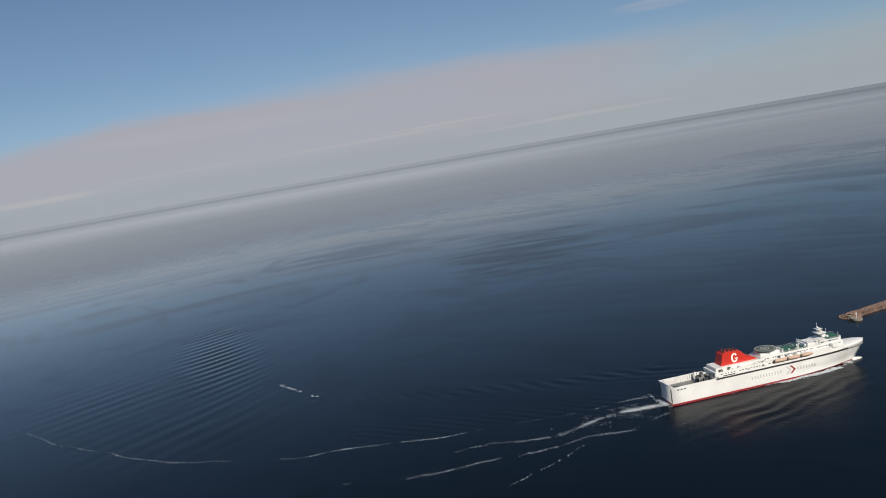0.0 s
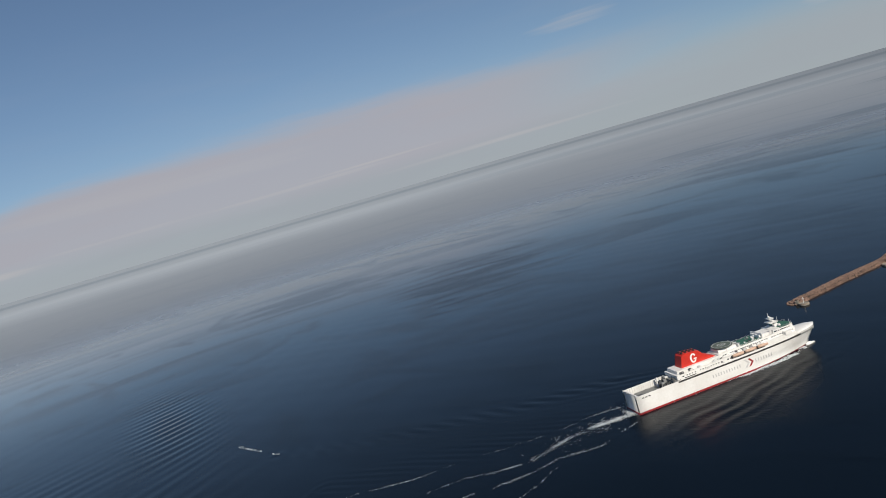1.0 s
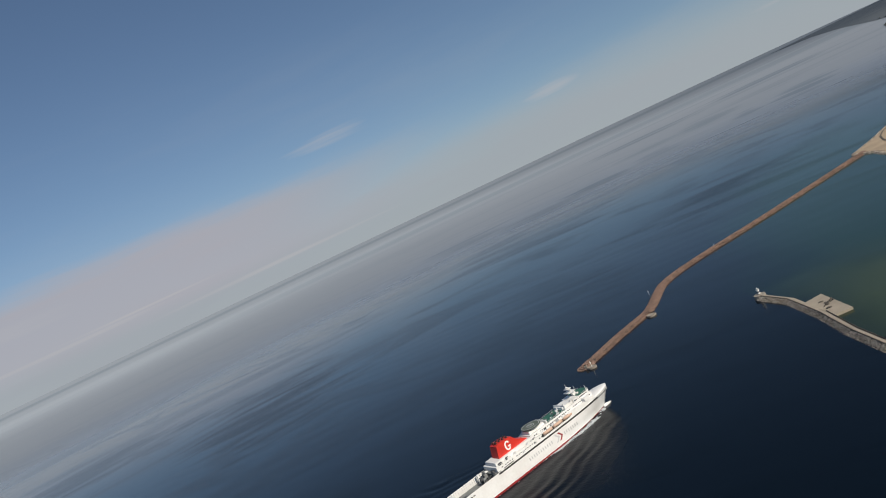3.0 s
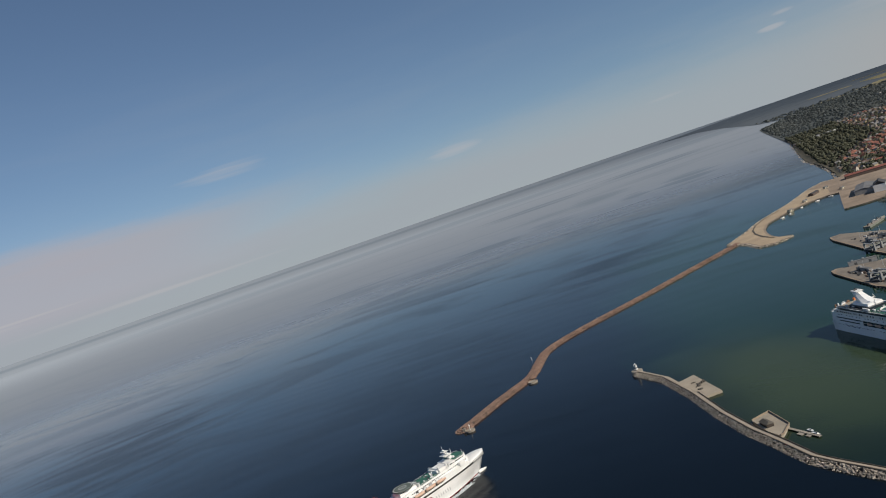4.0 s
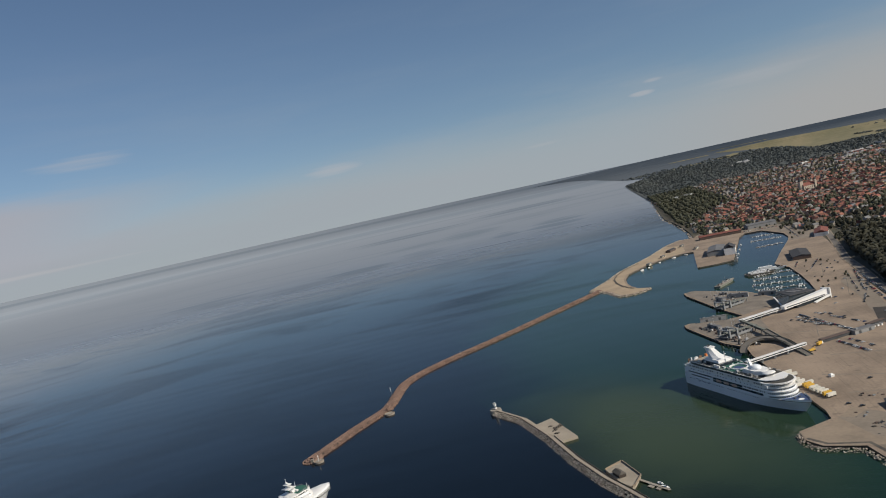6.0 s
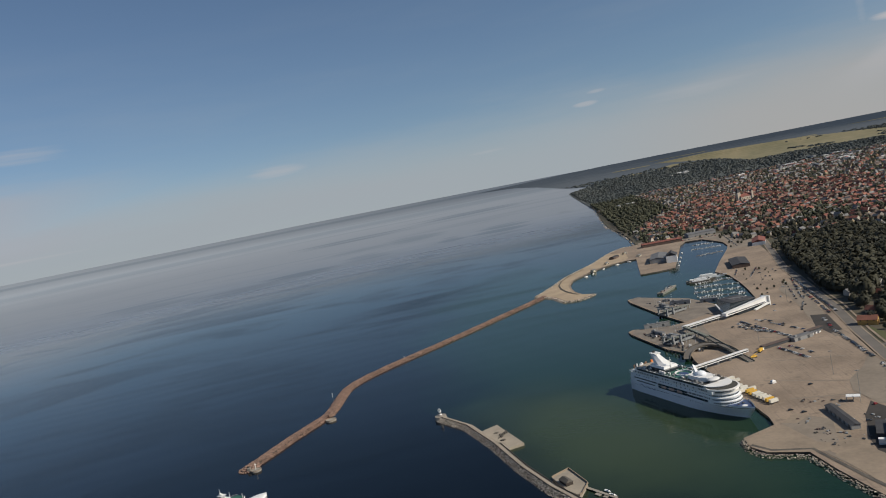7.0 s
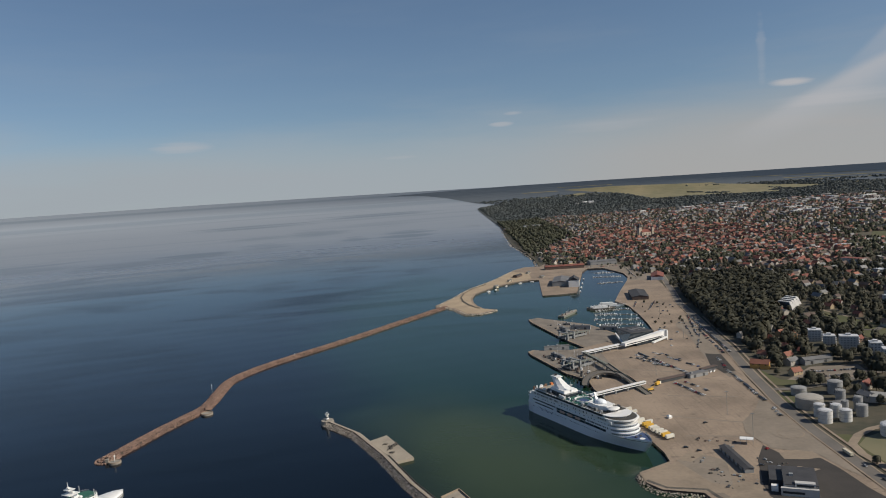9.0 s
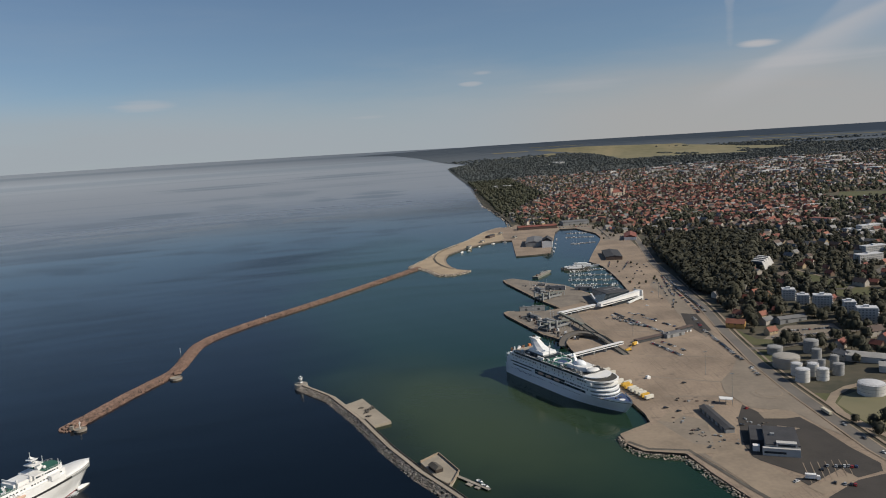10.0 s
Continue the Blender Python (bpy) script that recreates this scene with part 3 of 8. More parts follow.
def quay_wall():
    verts, faces = [], []
    line = HARBOUR
    for p in line:
        verts += [(p[0], p[1], -4.0), (p[0], p[1], 2.2)]
    for i in range(len(line) - 1):
        faces.append((2 * i, 2 * i + 1, 2 * i + 3, 2 * i + 2))
    return tagged(mesh_object("quay_wall", verts, faces, dark_wall), "dark weathered concrete quay wall", "quay wall", kind="structure")


dark_wall = material("dark_wall", (0.12, 0.105, 0.085), (0.06, 0.055, 0.048), 0.2, 0.9)
quay_wall()

# worn patches and lanes on the quay
worn = material("worn_paving", (0.25, 0.207, 0.16), (0.18, 0.15, 0.116), 0.03, 0.92, fine=0.3)
for a, b in (((168, 880), (238, 846)), ((172, 700), (250, 660)), ((180, 930), (246, 905)), ((196, 760), (262, 742)), ((178, 640), (240, 628))):
    dx, dy = b[0] - a[0], b[1] - a[1]
    k = 1.1 / math.hypot(dx, dy)
    sheet("worn_paving", [(a[0] + dy * k, a[1] - dx * k), (b[0] + dy * k, b[1] - dx * k), (b[0] - dy * k, b[1] + dx * k), (a[0] - dy * k, a[1] + dx * k)], 0.26, worn, "narrow darker worn strip of paving", "paving")
pale = material("pale_concrete", (0.30, 0.236, 0.170), (0.21, 0.167, 0.122), 0.04, 0.9, fine=0.3)
for poly in ([(120, 562), (150, 579), (170, 604), (200, 571), (186, 519), (158, 522), (129, 532), (121, 545)], [(190, 539), (201, 532), (196, 517), (203, 497), (212, 466), (183, 448), (170, 512)],
             [(212, 463), (248, 476), (248, 470), (217, 451)], [(237, 588), (252, 594), (263, 588), (265, 575), (252, 573), (236, 576)], [(239, 561), (253, 553), (243, 548), (234, 550)]):
    sheet("pale_paving", poly, 0.30 + .012 * len(poly), pale, "pale concrete paving", "paving")
sheet("forecourt", [(232, 608), (238, 588), (262, 581), (267, 552), (269, 516), (274, 488), (269, 477), (249, 470), (245, 484), (214, 464), (212, 471), (219, 478), (198, 508), (201, 530), (216, 578)][::-1], 0.33, asphalt, "dark asphalt forecourt", "forecourt")


sheet("parking_lane", [(332, 1175), (324, 1041), (302, 908), (292, 828), (279, 814), (280, 885), (298, 1011), (305, 1112)], 0.34, worn, "darker worn lane between the parking rows", "paving")
sheet("parking_lane", [(289, 928), (306, 919), (295, 840), (279, 831), (277, 872)], 0.37, asphalt, "dark asphalt patch by the parking rows", "paving")
sheet("worn_paving", [(179, 594), (192, 580), (180, 532), (167, 539), (154, 587), (165, 581)][::-1], 0.40, worn, "stained darker paving beside the long shed", "paving")
INNER_YARD = [(305, 1885), (345, 1880), (372, 1755), (366, 1680), (352, 1620), (395, 1600), (414, 1700), (416, 1890), (360, 1972), (225, 1976), (215, 1950), (290, 1930)]
sheet("worn_paving", INNER_YARD, 0.34, worn, "dark worn paving round the inner basin", "paving")
mole_sand = material("mole_sand", (0.42, 0.325, 0.215), (0.31, 0.24, 0.165), 0.03, 0.93, fine=0.4)
sheet("sand_paving", [(112, 1912), (62, 1768), (27, 1692), (-4, 1620), (-27, 1534), (-50, 1468), (-62, 1434), (-48, 1416), (-27, 1388), (-8, 1328), (13, 1322), (30, 1336), (41, 1350), (22, 1368), (10, 1405), (3, 1449), (1, 1503), (9, 1563), (22, 1592),
                      (48, 1637), (71, 1675), (104, 1710), (136, 1730), (150, 1760), (152, 1860)], 0.32, mole_sand, "sandy gravel surface of the curved mole", "paving")


sheet("forecourt", [(247, 467), (268, 473), (266, 440), (240, 400), (214, 418), (218, 448)], 0.31, asphalt, "dark worn asphalt yard", "forecourt")


def road(name, line, width, mat, label, lift=0.4, mark=False):
    verts, faces = [], []
    fine = []
    for a, b in zip(line, line[1:]):
        k = max(1, int(math.dist(a, b) / 25))
        fine += [(a[0] + (b[0] - a[0]) * j / k, a[1] + (b[1] - a[1]) * j / k) for j in range(k)]
    fine.append(line[-1])
    for i, p in enumerate(fine):
        a, b = Vector(fine[max(i - 1, 0)]), Vector(fine[min(i + 1, len(fine) - 1)])
        d = (b - a).normalized()
        s = Vector((d.y, -d.x)) * width / 2
        for q in (Vector(p) + s, Vector(p) - s):
            verts.append(far(q.x, q.y, land_height(q.x, q.y) + lift))
    for i in range(len(fine) - 1):
        faces.append((2 * i, 2 * i + 2, 2 * i + 3, 2 * i + 1))
    return tagged(mesh_object(name, verts, up(faces, verts), mat), label, "road", kind="structure")


road("mole_wall", [(40, 1700), (8, 1640), (-12, 1575), (-18, 1520), (-14, 1468), (-4, 1425), (8, 1392), (18, 1372)], 2.6, dark_wall, "low dark wall curving along the mole", 1.2)
MAIN_ROAD = [(345, 250), (310, 368), (290, 452), (284, 510), (285, 560), (286, 610), (287, 645), (292, 718), (299, 770), (306, 825), (318, 898), (328, 960), (338, 1058), (352, 1167), (366, 1300), (400, 1480), (440, 1700)]
sheet("worn_lane", [(238, 668), (262, 700), (283, 740), (280, 660), (278, 600), (276, 532), (270, 552), (264, 584), (236, 600), (230, 640)], 0.36, worn, "greyer worn asphalt beside the junction", "paving")
road("road", MAIN_ROAD, 10.5, road_asphalt, "grey asphalt harbour road", 0.42)


def beside(line, off):
    out = []
    for i, p in enumerate(line):
        d = (Vector(line[min(i + 1, len(line) - 1)]) - Vector(line[max(i - 1, 0)])).normalized()
        out.append((p[0] + d.y * off, p[1] - d.x * off))
    return out


for off in (-6.0, 6.0):
    tagged(road("kerb", beside(MAIN_ROAD, off), 1.5, pale, "pale concrete kerb strip along the harbour road", 0.5), category="kerb")
road("footpath", beside(MAIN_ROAD[3:14], 11.5), 2.4, pale, "pale paved footpath beside the harbour road", 0.47)
road("road", [(293, 762), (329, 757), (365, 764), (433, 785), (520, 800), (620, 780)], 8, road_asphalt, "grey asphalt side road", 0.46)
road("road", [(400, 632), (370, 633), (352, 636), (332, 630), (315, 618), (301, 600), (297, 577), (300, 550), (312, 500), (330, 440)], 7, pale, "pale track curving round the tank yard", 0.5)
sheet("bare_ground", [(304, 596), (318, 612), (345, 625), (352, 600), (338, 560), (318, 520), (304, 560)], 0.36, dry_grass, "dry grass and bare ground inside the bend", "ground")
# two worn steps along the southern quay edge
STEP = [(122, 550), (133, 535), (160, 528), (168, 500), (177, 468), (190, 430), (215, 380)]
road("quay_step", STEP, 3.2, dark_wall, "dark concrete drain along the quay edge", 0.40)
road("quay_track", beside(STEP, -5.0), 4.5, worn, "worn narrow track along the quay edge", 0.37)
BAYS = [((226, 496), (217, 466)), ((231, 496), (222, 467)), ((236, 496), (227, 468)), ((241, 496), (232, 470)), ((246, 497), (237, 471)), ((251, 497), (243, 472)), ((255, 496), (247, 472))]
for a, b in BAYS:
    road("bay_line", [a, b], .5, pale, "pale painted parking bay line", 0.42)
road("road", [(522, 1150), (526, 1091), (533, 1041), (544, 982), (566, 890)], 4, pale, "pale gravel path through the trees", 0.5)
road("road", [(318, 1100), (420, 1010), (520, 960), (640, 1080), (760, 1300), (980, 1500), (1300, 1800)], 9, road_asphalt, "grey asphalt town street", 0.5)
road("road", [(440, 1700), (600, 1850), (900, 2100), (1300, 2500), (1800, 3000)], 10, road_asphalt, "grey asphalt town street", 0.5)
road("road", [(640, 640), (760, 900), (980, 1250), (1250, 1600), (1500, 2000)], 12, road_asphalt, "grey asphalt town street", 0.5)
pier_paving = material("pier_paving", (0.24, 0.205, 0.165), (0.15, 0.13, 0.107), 0.05, 0.92, fine=0.35)
for poly in ([(112, 1236), (98, 1230), (100, 1207), (134, 1063), (153, 1004), (205, 1040), (206, 1080), (182, 1154)], [(122, 993), (82, 1002), (77, 980), (110, 873), (130, 840), (166, 880), (166, 985)]):
    sheet("pier_paving", poly, 0.30, pier_paving, "grey worn paving of the ferry pier", "paving")
# roundabout: dark ring, pale kerb, inner island
ring = [(265 + 15 * math.cos(a), 631 + 15 * math.sin(a)) for a in np.linspace(0, 2 * math.pi, 36, endpoint=False)]
sheet("roundabout", ring, 0.50, worn, "round worn asphalt junction", "road", gap=5)
sheet("roundabout_kerb", [(265 + (x - 265) * .74, 631 + (y - 631) * .74) for x, y in ring], 0.56, pale, "pale kerb ring of the roundabout", "kerb", gap=5)
sheet("roundabout_island", [(265 + (x - 265) * .68, 631 + (y - 631) * .68) for x, y in ring], 0.62, worn, "worn paved middle of the roundabout", "paving", gap=5)

for poly in ([(318, 836), (309, 775), (328, 768), (357, 780), (326, 794), (322, 832)], [(301, 752), (299, 700), (331, 728), (316, 752)],
             [(296, 625), (316, 618), (313, 552), (296, 543)], [(522, 1122), (541, 986), (562, 890), (490, 888), (493, 979), (493, 1055)], [(305, 546), (340, 507), (342, 457), (310, 472)],
             [(1104, 2053), (1201, 1973), (1287, 2112), (1191, 2192)]):
    sheet("grass", poly, 0.35, grass_mat, "mown green grass", "grass")
sheet("car_park", [(332, 791), (375, 832), (421, 818), (413, 774), (353, 777)], 0.5, worn, "pale grey car park", "car park")
sheet("airfield", AIRFIELD, 2.0, dry_grass, "wide pale green airfield far off", "field", gap=120)
for poly in ([(3521, 7277), (3579, 6566), (3319, 6050), (3235, 6588)], [(2300, 4900), (2750, 4700), (2800, 4820), (2350, 5040)], [(1250, 7900), (1600, 8300), (1500, 9600), (1150, 9000)], [(2400, 10500), (3300, 9800), (3400, 10300), (2500, 11000)], [(2900, 4500), (3300, 4300), (3400, 4450), (3000, 4650)], [(900, 12500), (1500, 11800), (1520, 12300), (950, 13000)], [(4200, 9800), (5600, 8600), (5700, 8900), (4300, 10200)],
             [(3600, 8400), (4400, 7900), (4450, 8100), (3650, 8650)], [(1900, 15500), (3000, 14600), (3020, 15200), (1950, 16200)], [(5200, 7600), (6100, 6700), (6160, 6900), (5260, 7850)], [(700, 8200), (1050, 8600), (1000, 9100), (690, 8700)], [(4700, 12500), (6100, 11000), (6150, 11500), (4800, 13000)]):
    sheet("far_field", poly, 3.0, dry_grass, "pale stubble field far off", "field", gap=120)

OUTER = [(-350, 668), (-344, 692), (-331, 748), (-320, 785), (-311, 815), (-311, 845), (-316, 890), (-319, 930), (-313, 962), (-300, 995), (-280, 1032),
         (-250, 1080), (-211, 1140), (-175, 1200), (-141, 1260), (-106, 1320), (-71, 1380), (-48, 1420)]
INNER = [(-153, 737), (-119, 697), (-85, 632), (-57, 568), (-32, 520), (-13, 490), (7, 456), (19, 444), (45, 421), (82, 386), (111, 357), (170, 300), (250, 235)]
red_stone = material("red_stone", (0.265, 0.172, 0.128), (0.155, 0.10, 0.078), 0.12, 0.95, fine=0.8, per_island=0.35)
pale_stone = material("pale_stone", (0.50, 0.43, 0.35), (0.27, 0.23, 0.18), 0.15, 0.95, fine=0.8, per_island=0.5)
# the shade in gaps between boulders is put into this dark body colour
rubble = material("rubble", (0.06, 0.046, 0.037), (0.03, 0.024, 0.02), 0.3, 0.95)


def bank(name, line, profile, mats, label, category):
    """A long body along a line; profile: (across, height, material index of the strip that follows), right side first."""
    g = Geo()
    rows = []
    for i, p in enumerate(line):
        a, b = Vector(line[max(i - 1, 0)]), Vector(line[min(i + 1, len(line) - 1)])
        d = (b - a).normalized()
        s = Vector((d.y, -d.x))
        rows.append([((Vector(p) + s * k).x, (Vector(p) + s * k).y, z) for k, z, _ in profile])
    w = len(profile)
    v = [q for r in rows for q in r]
    for j in range(w - 1):
        fs = [(i * w + j, (i + 1) * w + j, (i + 1) * w + j + 1, i * w + j + 1) for i in range(len(rows) - 1)]
        g.f += fs
        g.mi += [profile[j][2]] * len(fs)
    g.v = [tuple(q) for q in v]
    g.f += [tuple(range(w)), tuple(range(len(v) - 1, len(v) - w - 1, -1))]
    g.mi += [profile[0][2]] * 2
    return tagged(part(name, g, mats), label, category, kind="structure")


bank("breakwater", OUTER, [(9.4, -3, 0), (4.0, 3.0, 0), (-4.0, 3.1, 0), (-9.6, -3, 0)], [rubble], "long curved breakwater of reddish boulders", "breakwater")
bank("pier", INNER, [(8.2, -3, 0), (3.0, 3.0, 0), (2.6, 3.6, 1), (-1.2, 3.6, 1), (-1.3, 2.3, 1), (-3.7, 2.2, 1), (-3.8, -3, 1)], [rubble, sand_concrete], "inner pier with a pale concrete crown", "pier")

ICO_V = [(0, 0, -1), (.72, -.53, -.45), (-.28, -.85, -.45), (-.89, 0, -.45), (-.28, .85, -.45), (.72, .53, -.45), (.28, -.85, .45), (-.72, -.53, .45), (-.72, .53, .45), (.28, .85, .45), (.89, 0, .45), (0, 0, 1)]
ICO_F = [(0, 1, 2), (1, 0, 5), (0, 2, 3), (0, 3, 4), (0, 4, 5), (1, 5, 10), (2, 1, 6), (3, 2, 7), (4, 3, 8), (5, 4, 9), (1, 10, 6), (2, 6, 7), (3, 7, 8), (4, 8, 9), (5, 9, 10), (6, 10, 11), (7, 6, 11), (8, 7, 11), (9, 8, 11), (10, 9, 11)]


def joined(name, verts, faces, mats, index=None, smooth=False):
    """One large mesh from arrays of points and triangles."""
    me = bpy.data.meshes.new(name)
    nf, k = faces.shape
    me.vertices.add(len(verts))
    me.vertices.foreach_set("co", verts.astype(np.float32).ravel())
    me.loops.add(nf * k)
    me.loops.foreach_set("vertex_index", faces.astype(np.int32).ravel())
    me.polygons.add(nf)
    me.polygons.foreach_set("loop_start", np.arange(0, nf * k, k, dtype=np.int32))
    for mt in mats:
        me.materials.append(mt)
    if index is not None:
        me.polygons.foreach_set("material_index", index.astype(np.int32))
    me.polygons.foreach_set("use_smooth", np.full(nf, smooth))
    me.update(calc_edges=True)
    return new(name, me)


def scattered(name, places, mats, seed, rough=0.28, flat=0.75):
    """Rough stones at places (x, y, z, size), joined."""
    rng = np.random.default_rng(seed)
    p = np.array(places)
    base = np.array(ICO_V)
    n = len(p)
    v = base[None] * (1 + rng.uniform(-rough, rough, (n, 12, 3)))
    v[..., 2] *= flat
    ang = rng.uniform(0, 6.28, n)
    c, s = np.cos(ang)[:, None], np.sin(ang)[:, None]
    v = np.stack([v[..., 0] * c - v[..., 1] * s, v[..., 0] * s + v[..., 1] * c, v[..., 2]], -1) * p[:, 3][:, None, None] + p[:, None, :3]
    f = np.array(ICO_F)[None] + (np.arange(n) * 12)[:, None, None]
    return joined(name, v.reshape(-1, 3), f.reshape(-1, 3), mats)


def line_places(line, lo, hi, count, seed, height, size):
    """Random places along a line: lo..hi metres to its right, with a height for each distance."""
    rng = random.Random(seed)
    lens = [math.dist(a, b) for a, b in zip(line, line[1:])]
    out = []
    for _ in range(count):
        u = rng.uniform(0, sum(lens))
        i = 0
        while u > lens[i]:
            u -= lens[i]
            i += 1
        a, b = Vector(line[i]), Vector(line[i + 1])
        d = (b - a).normalized()
        k = rng.uniform(lo, hi)
        q = a + d * u + Vector((d.y, -d.x)) * k
        out.append((q.x, q.y, height(k) + rng.uniform(-.3, .3), rng.uniform(*size)))
    return out


def slope(k, flat_to, top, foot):
    return top if abs(k) < flat_to else top + (abs(k) - flat_to) / (foot - flat_to) * (-0.8 - top)


tip = [(-350 + 9 * math.cos(a) * r, 668 + 9 * math.sin(a) * r, 2.6 - 2.2 * r, 1.5) for a in np.linspace(0, 6.28, 26) for r in (.35, .7, 1.05)]
b1 = scattered("breakwater_boulders", tip + line_places(OUTER, -9, 9, 19000, 2, lambda k: slope(k, 4.0, 3.1, 9), (0.45, 1.05)), [red_stone], 4)
tagged(b1, "reddish brown boulders heaped along the breakwater", "boulders", kind="stuff")
b2 = scattered("pier_boulders", line_places(INNER[:11], 2.7, 8.2, 5200, 6, lambda k: slope(k, 3.2, 3.2, 8.0), (0.36, 0.85)), [pale_stone], 7, 0.36)
tagged(b2, "pale boulders heaped on the pier's sea side", "boulders", kind="stuff")
b3 = scattered("quay_boulders", line_places([(119, 562), (119, 544), (127, 529), (154, 519), (162, 485), (175, 440), (205, 376), (260, 250)], -.6, 4.2, 1300, 8, lambda k: slope(k, .5, 2.0, 4.2), (.35, .75))
               + line_places([(-66, 1434), (-50, 1412), (-30, 1384), (-10, 1322), (13, 1316), (32, 1332), (46, 1352)], -1, 5, 500, 9, lambda k: slope(k, .5, 2.0, 5), (.8, 1.5))
               + line_places([(-66, 1434), (-53, 1469), (-29, 1536), (-4, 1627), (29, 1697), (65, 1774), (117, 1926), (154, 1990), (193, 1984)][::-1], -2, 7, 900, 10, lambda k: slope(k, .5, 2.2, 7), (.9, 1.8)), [pale_stone], 11)
tagged(b3, "pale boulders along the foot of the quay", "boulders", kind="stuff")
rngc = random.Random(12)
shore = [(x + rngc.uniform(-9, 9), y + rngc.uniform(-30, 30), .2, rngc.uniform(1, 2.6)) for (x0, y0), (x1, y1) in zip(COAST[8:], COAST[9:]) for u in np.linspace(0, 1, 60) for x, y in [(x0 + (x1 - x0) * u, y0 + (y1 - y0) * u)]]
b4 = scattered("shore_stones", [(*far(x, y, z), s) for x, y, z, s in shore], [pale_stone], 13)
tagged(b4, "stones along the town's shore", "stones", kind="stuff")

# ---- the ferry under way ----
def hull_rings(length, beam, levels, entry_low, entry_top, rake, stern_narrow=0.0, power=1.75, count=34, sheer=0.0, flare=0.7, blunt=0.0):
    """Rings of half a hull's outline at each level: fine at the bow, wider above."""
    rings = []
    zmax = levels[-1]
    for z in levels:
        k = min(max(z / zmax, 0), 1)
        tip = length - rake * (1 - k) ** 1.3
        start = entry_low + (entry_top - entry_low) * k
        pts = []
        for i in range(count + 1):
            x = tip * (i / count) ** 0.8
            u = min(max((x - start) / (tip - start), 0), 1)
            half = beam / 2 * (1 - u ** (power + flare * k)) ** (1 - blunt * k) * (1 - stern_narrow * max(0, 1 - x / 18) * (1 - k))
            pts.append((x, half))
        ring = [(x, -h, z + sheer * k * (max(0, x - 0.6 * length) / (0.4 * length)) ** 1.6) for x, h in pts]
        ring += [(x, -y, zz) for x, y, zz in reversed(ring[:-1])]
        rings.append(ring)
    return rings


PANES = random.Random(61)


def windows(geo, x0, x1, step_x, y, z, w=0.9, h=0.9, out=1):
    """Dark panes set a little proud along one side, some wider, some left out."""
    x = x0
    while x < x1:
        if PANES.random() > .14:
            k = w * PANES.choice((.7, .9, 1.0, 1.0, 1.25))
            geo.box(x, x + min(k, step_x * .95), min(y, y + 0.06 * out), max(y, y + 0.06 * out), z, z + h)
        x += step_x * PANES.choice((1.0, 1.0, 1.0, 1.5))


def railing(geo, pts, h=1.1, r=0.05, gap=2.5):
    for a, b in zip(pts, pts[1:]):
        a, b = Vector(a), Vector(b)
        geo.tube(a + Vector((0, 0, h)), b + Vector((0, 0, h)), r, n=4)
        geo.tube(a + Vector((0, 0, h * .5)), b + Vector((0, 0, h * .5)), r * .8, n=4)
        k = max(1, int((b - a).length / gap))
        for i in range(k + 1):
            p = a.lerp(b, i / k)
            geo.tube(p, p + Vector((0, 0, h)), r, n=4)


def lifeboat(parent, x, y, z, s=1.0):
    g = Geo()
    rings = []
    for i in range(9):
        u = i / 8 * 2 - 1
        w = 1.5 * s * (1 - abs(u) ** 3) + 0.1
        rings.append([(x + u * 5 * s, y + w * math.cos(a), z + 1.1 * s * math.sin(a) * (1.25 if math.sin(a) < 0 else 1)) for a in np.linspace(0, 2 * math.pi, 10, endpoint=False)])
    boat = part("lifeboat", g.loft(rings), pale_orange, parent, "pale orange covered lifeboat in its davits", smooth=True)
    d = Geo()
    for u in (-3.4, 3.4):
        d.tube((x + u * s, y * 0.86, z - 1.2), (x + u * s, y * 0.9, z + 2.2), 0.16, n=6)
        d.tube((x + u * s, y * 0.9, z + 2.2), (x + u * s, y, z + 1.6), 0.14, n=6)
    part("davit", d, white_paint, boat)


landing_green = material("landing_green", (0.10, 0.125, 0.105), (0.075, 0.095, 0.08), 0.15, 0.85)


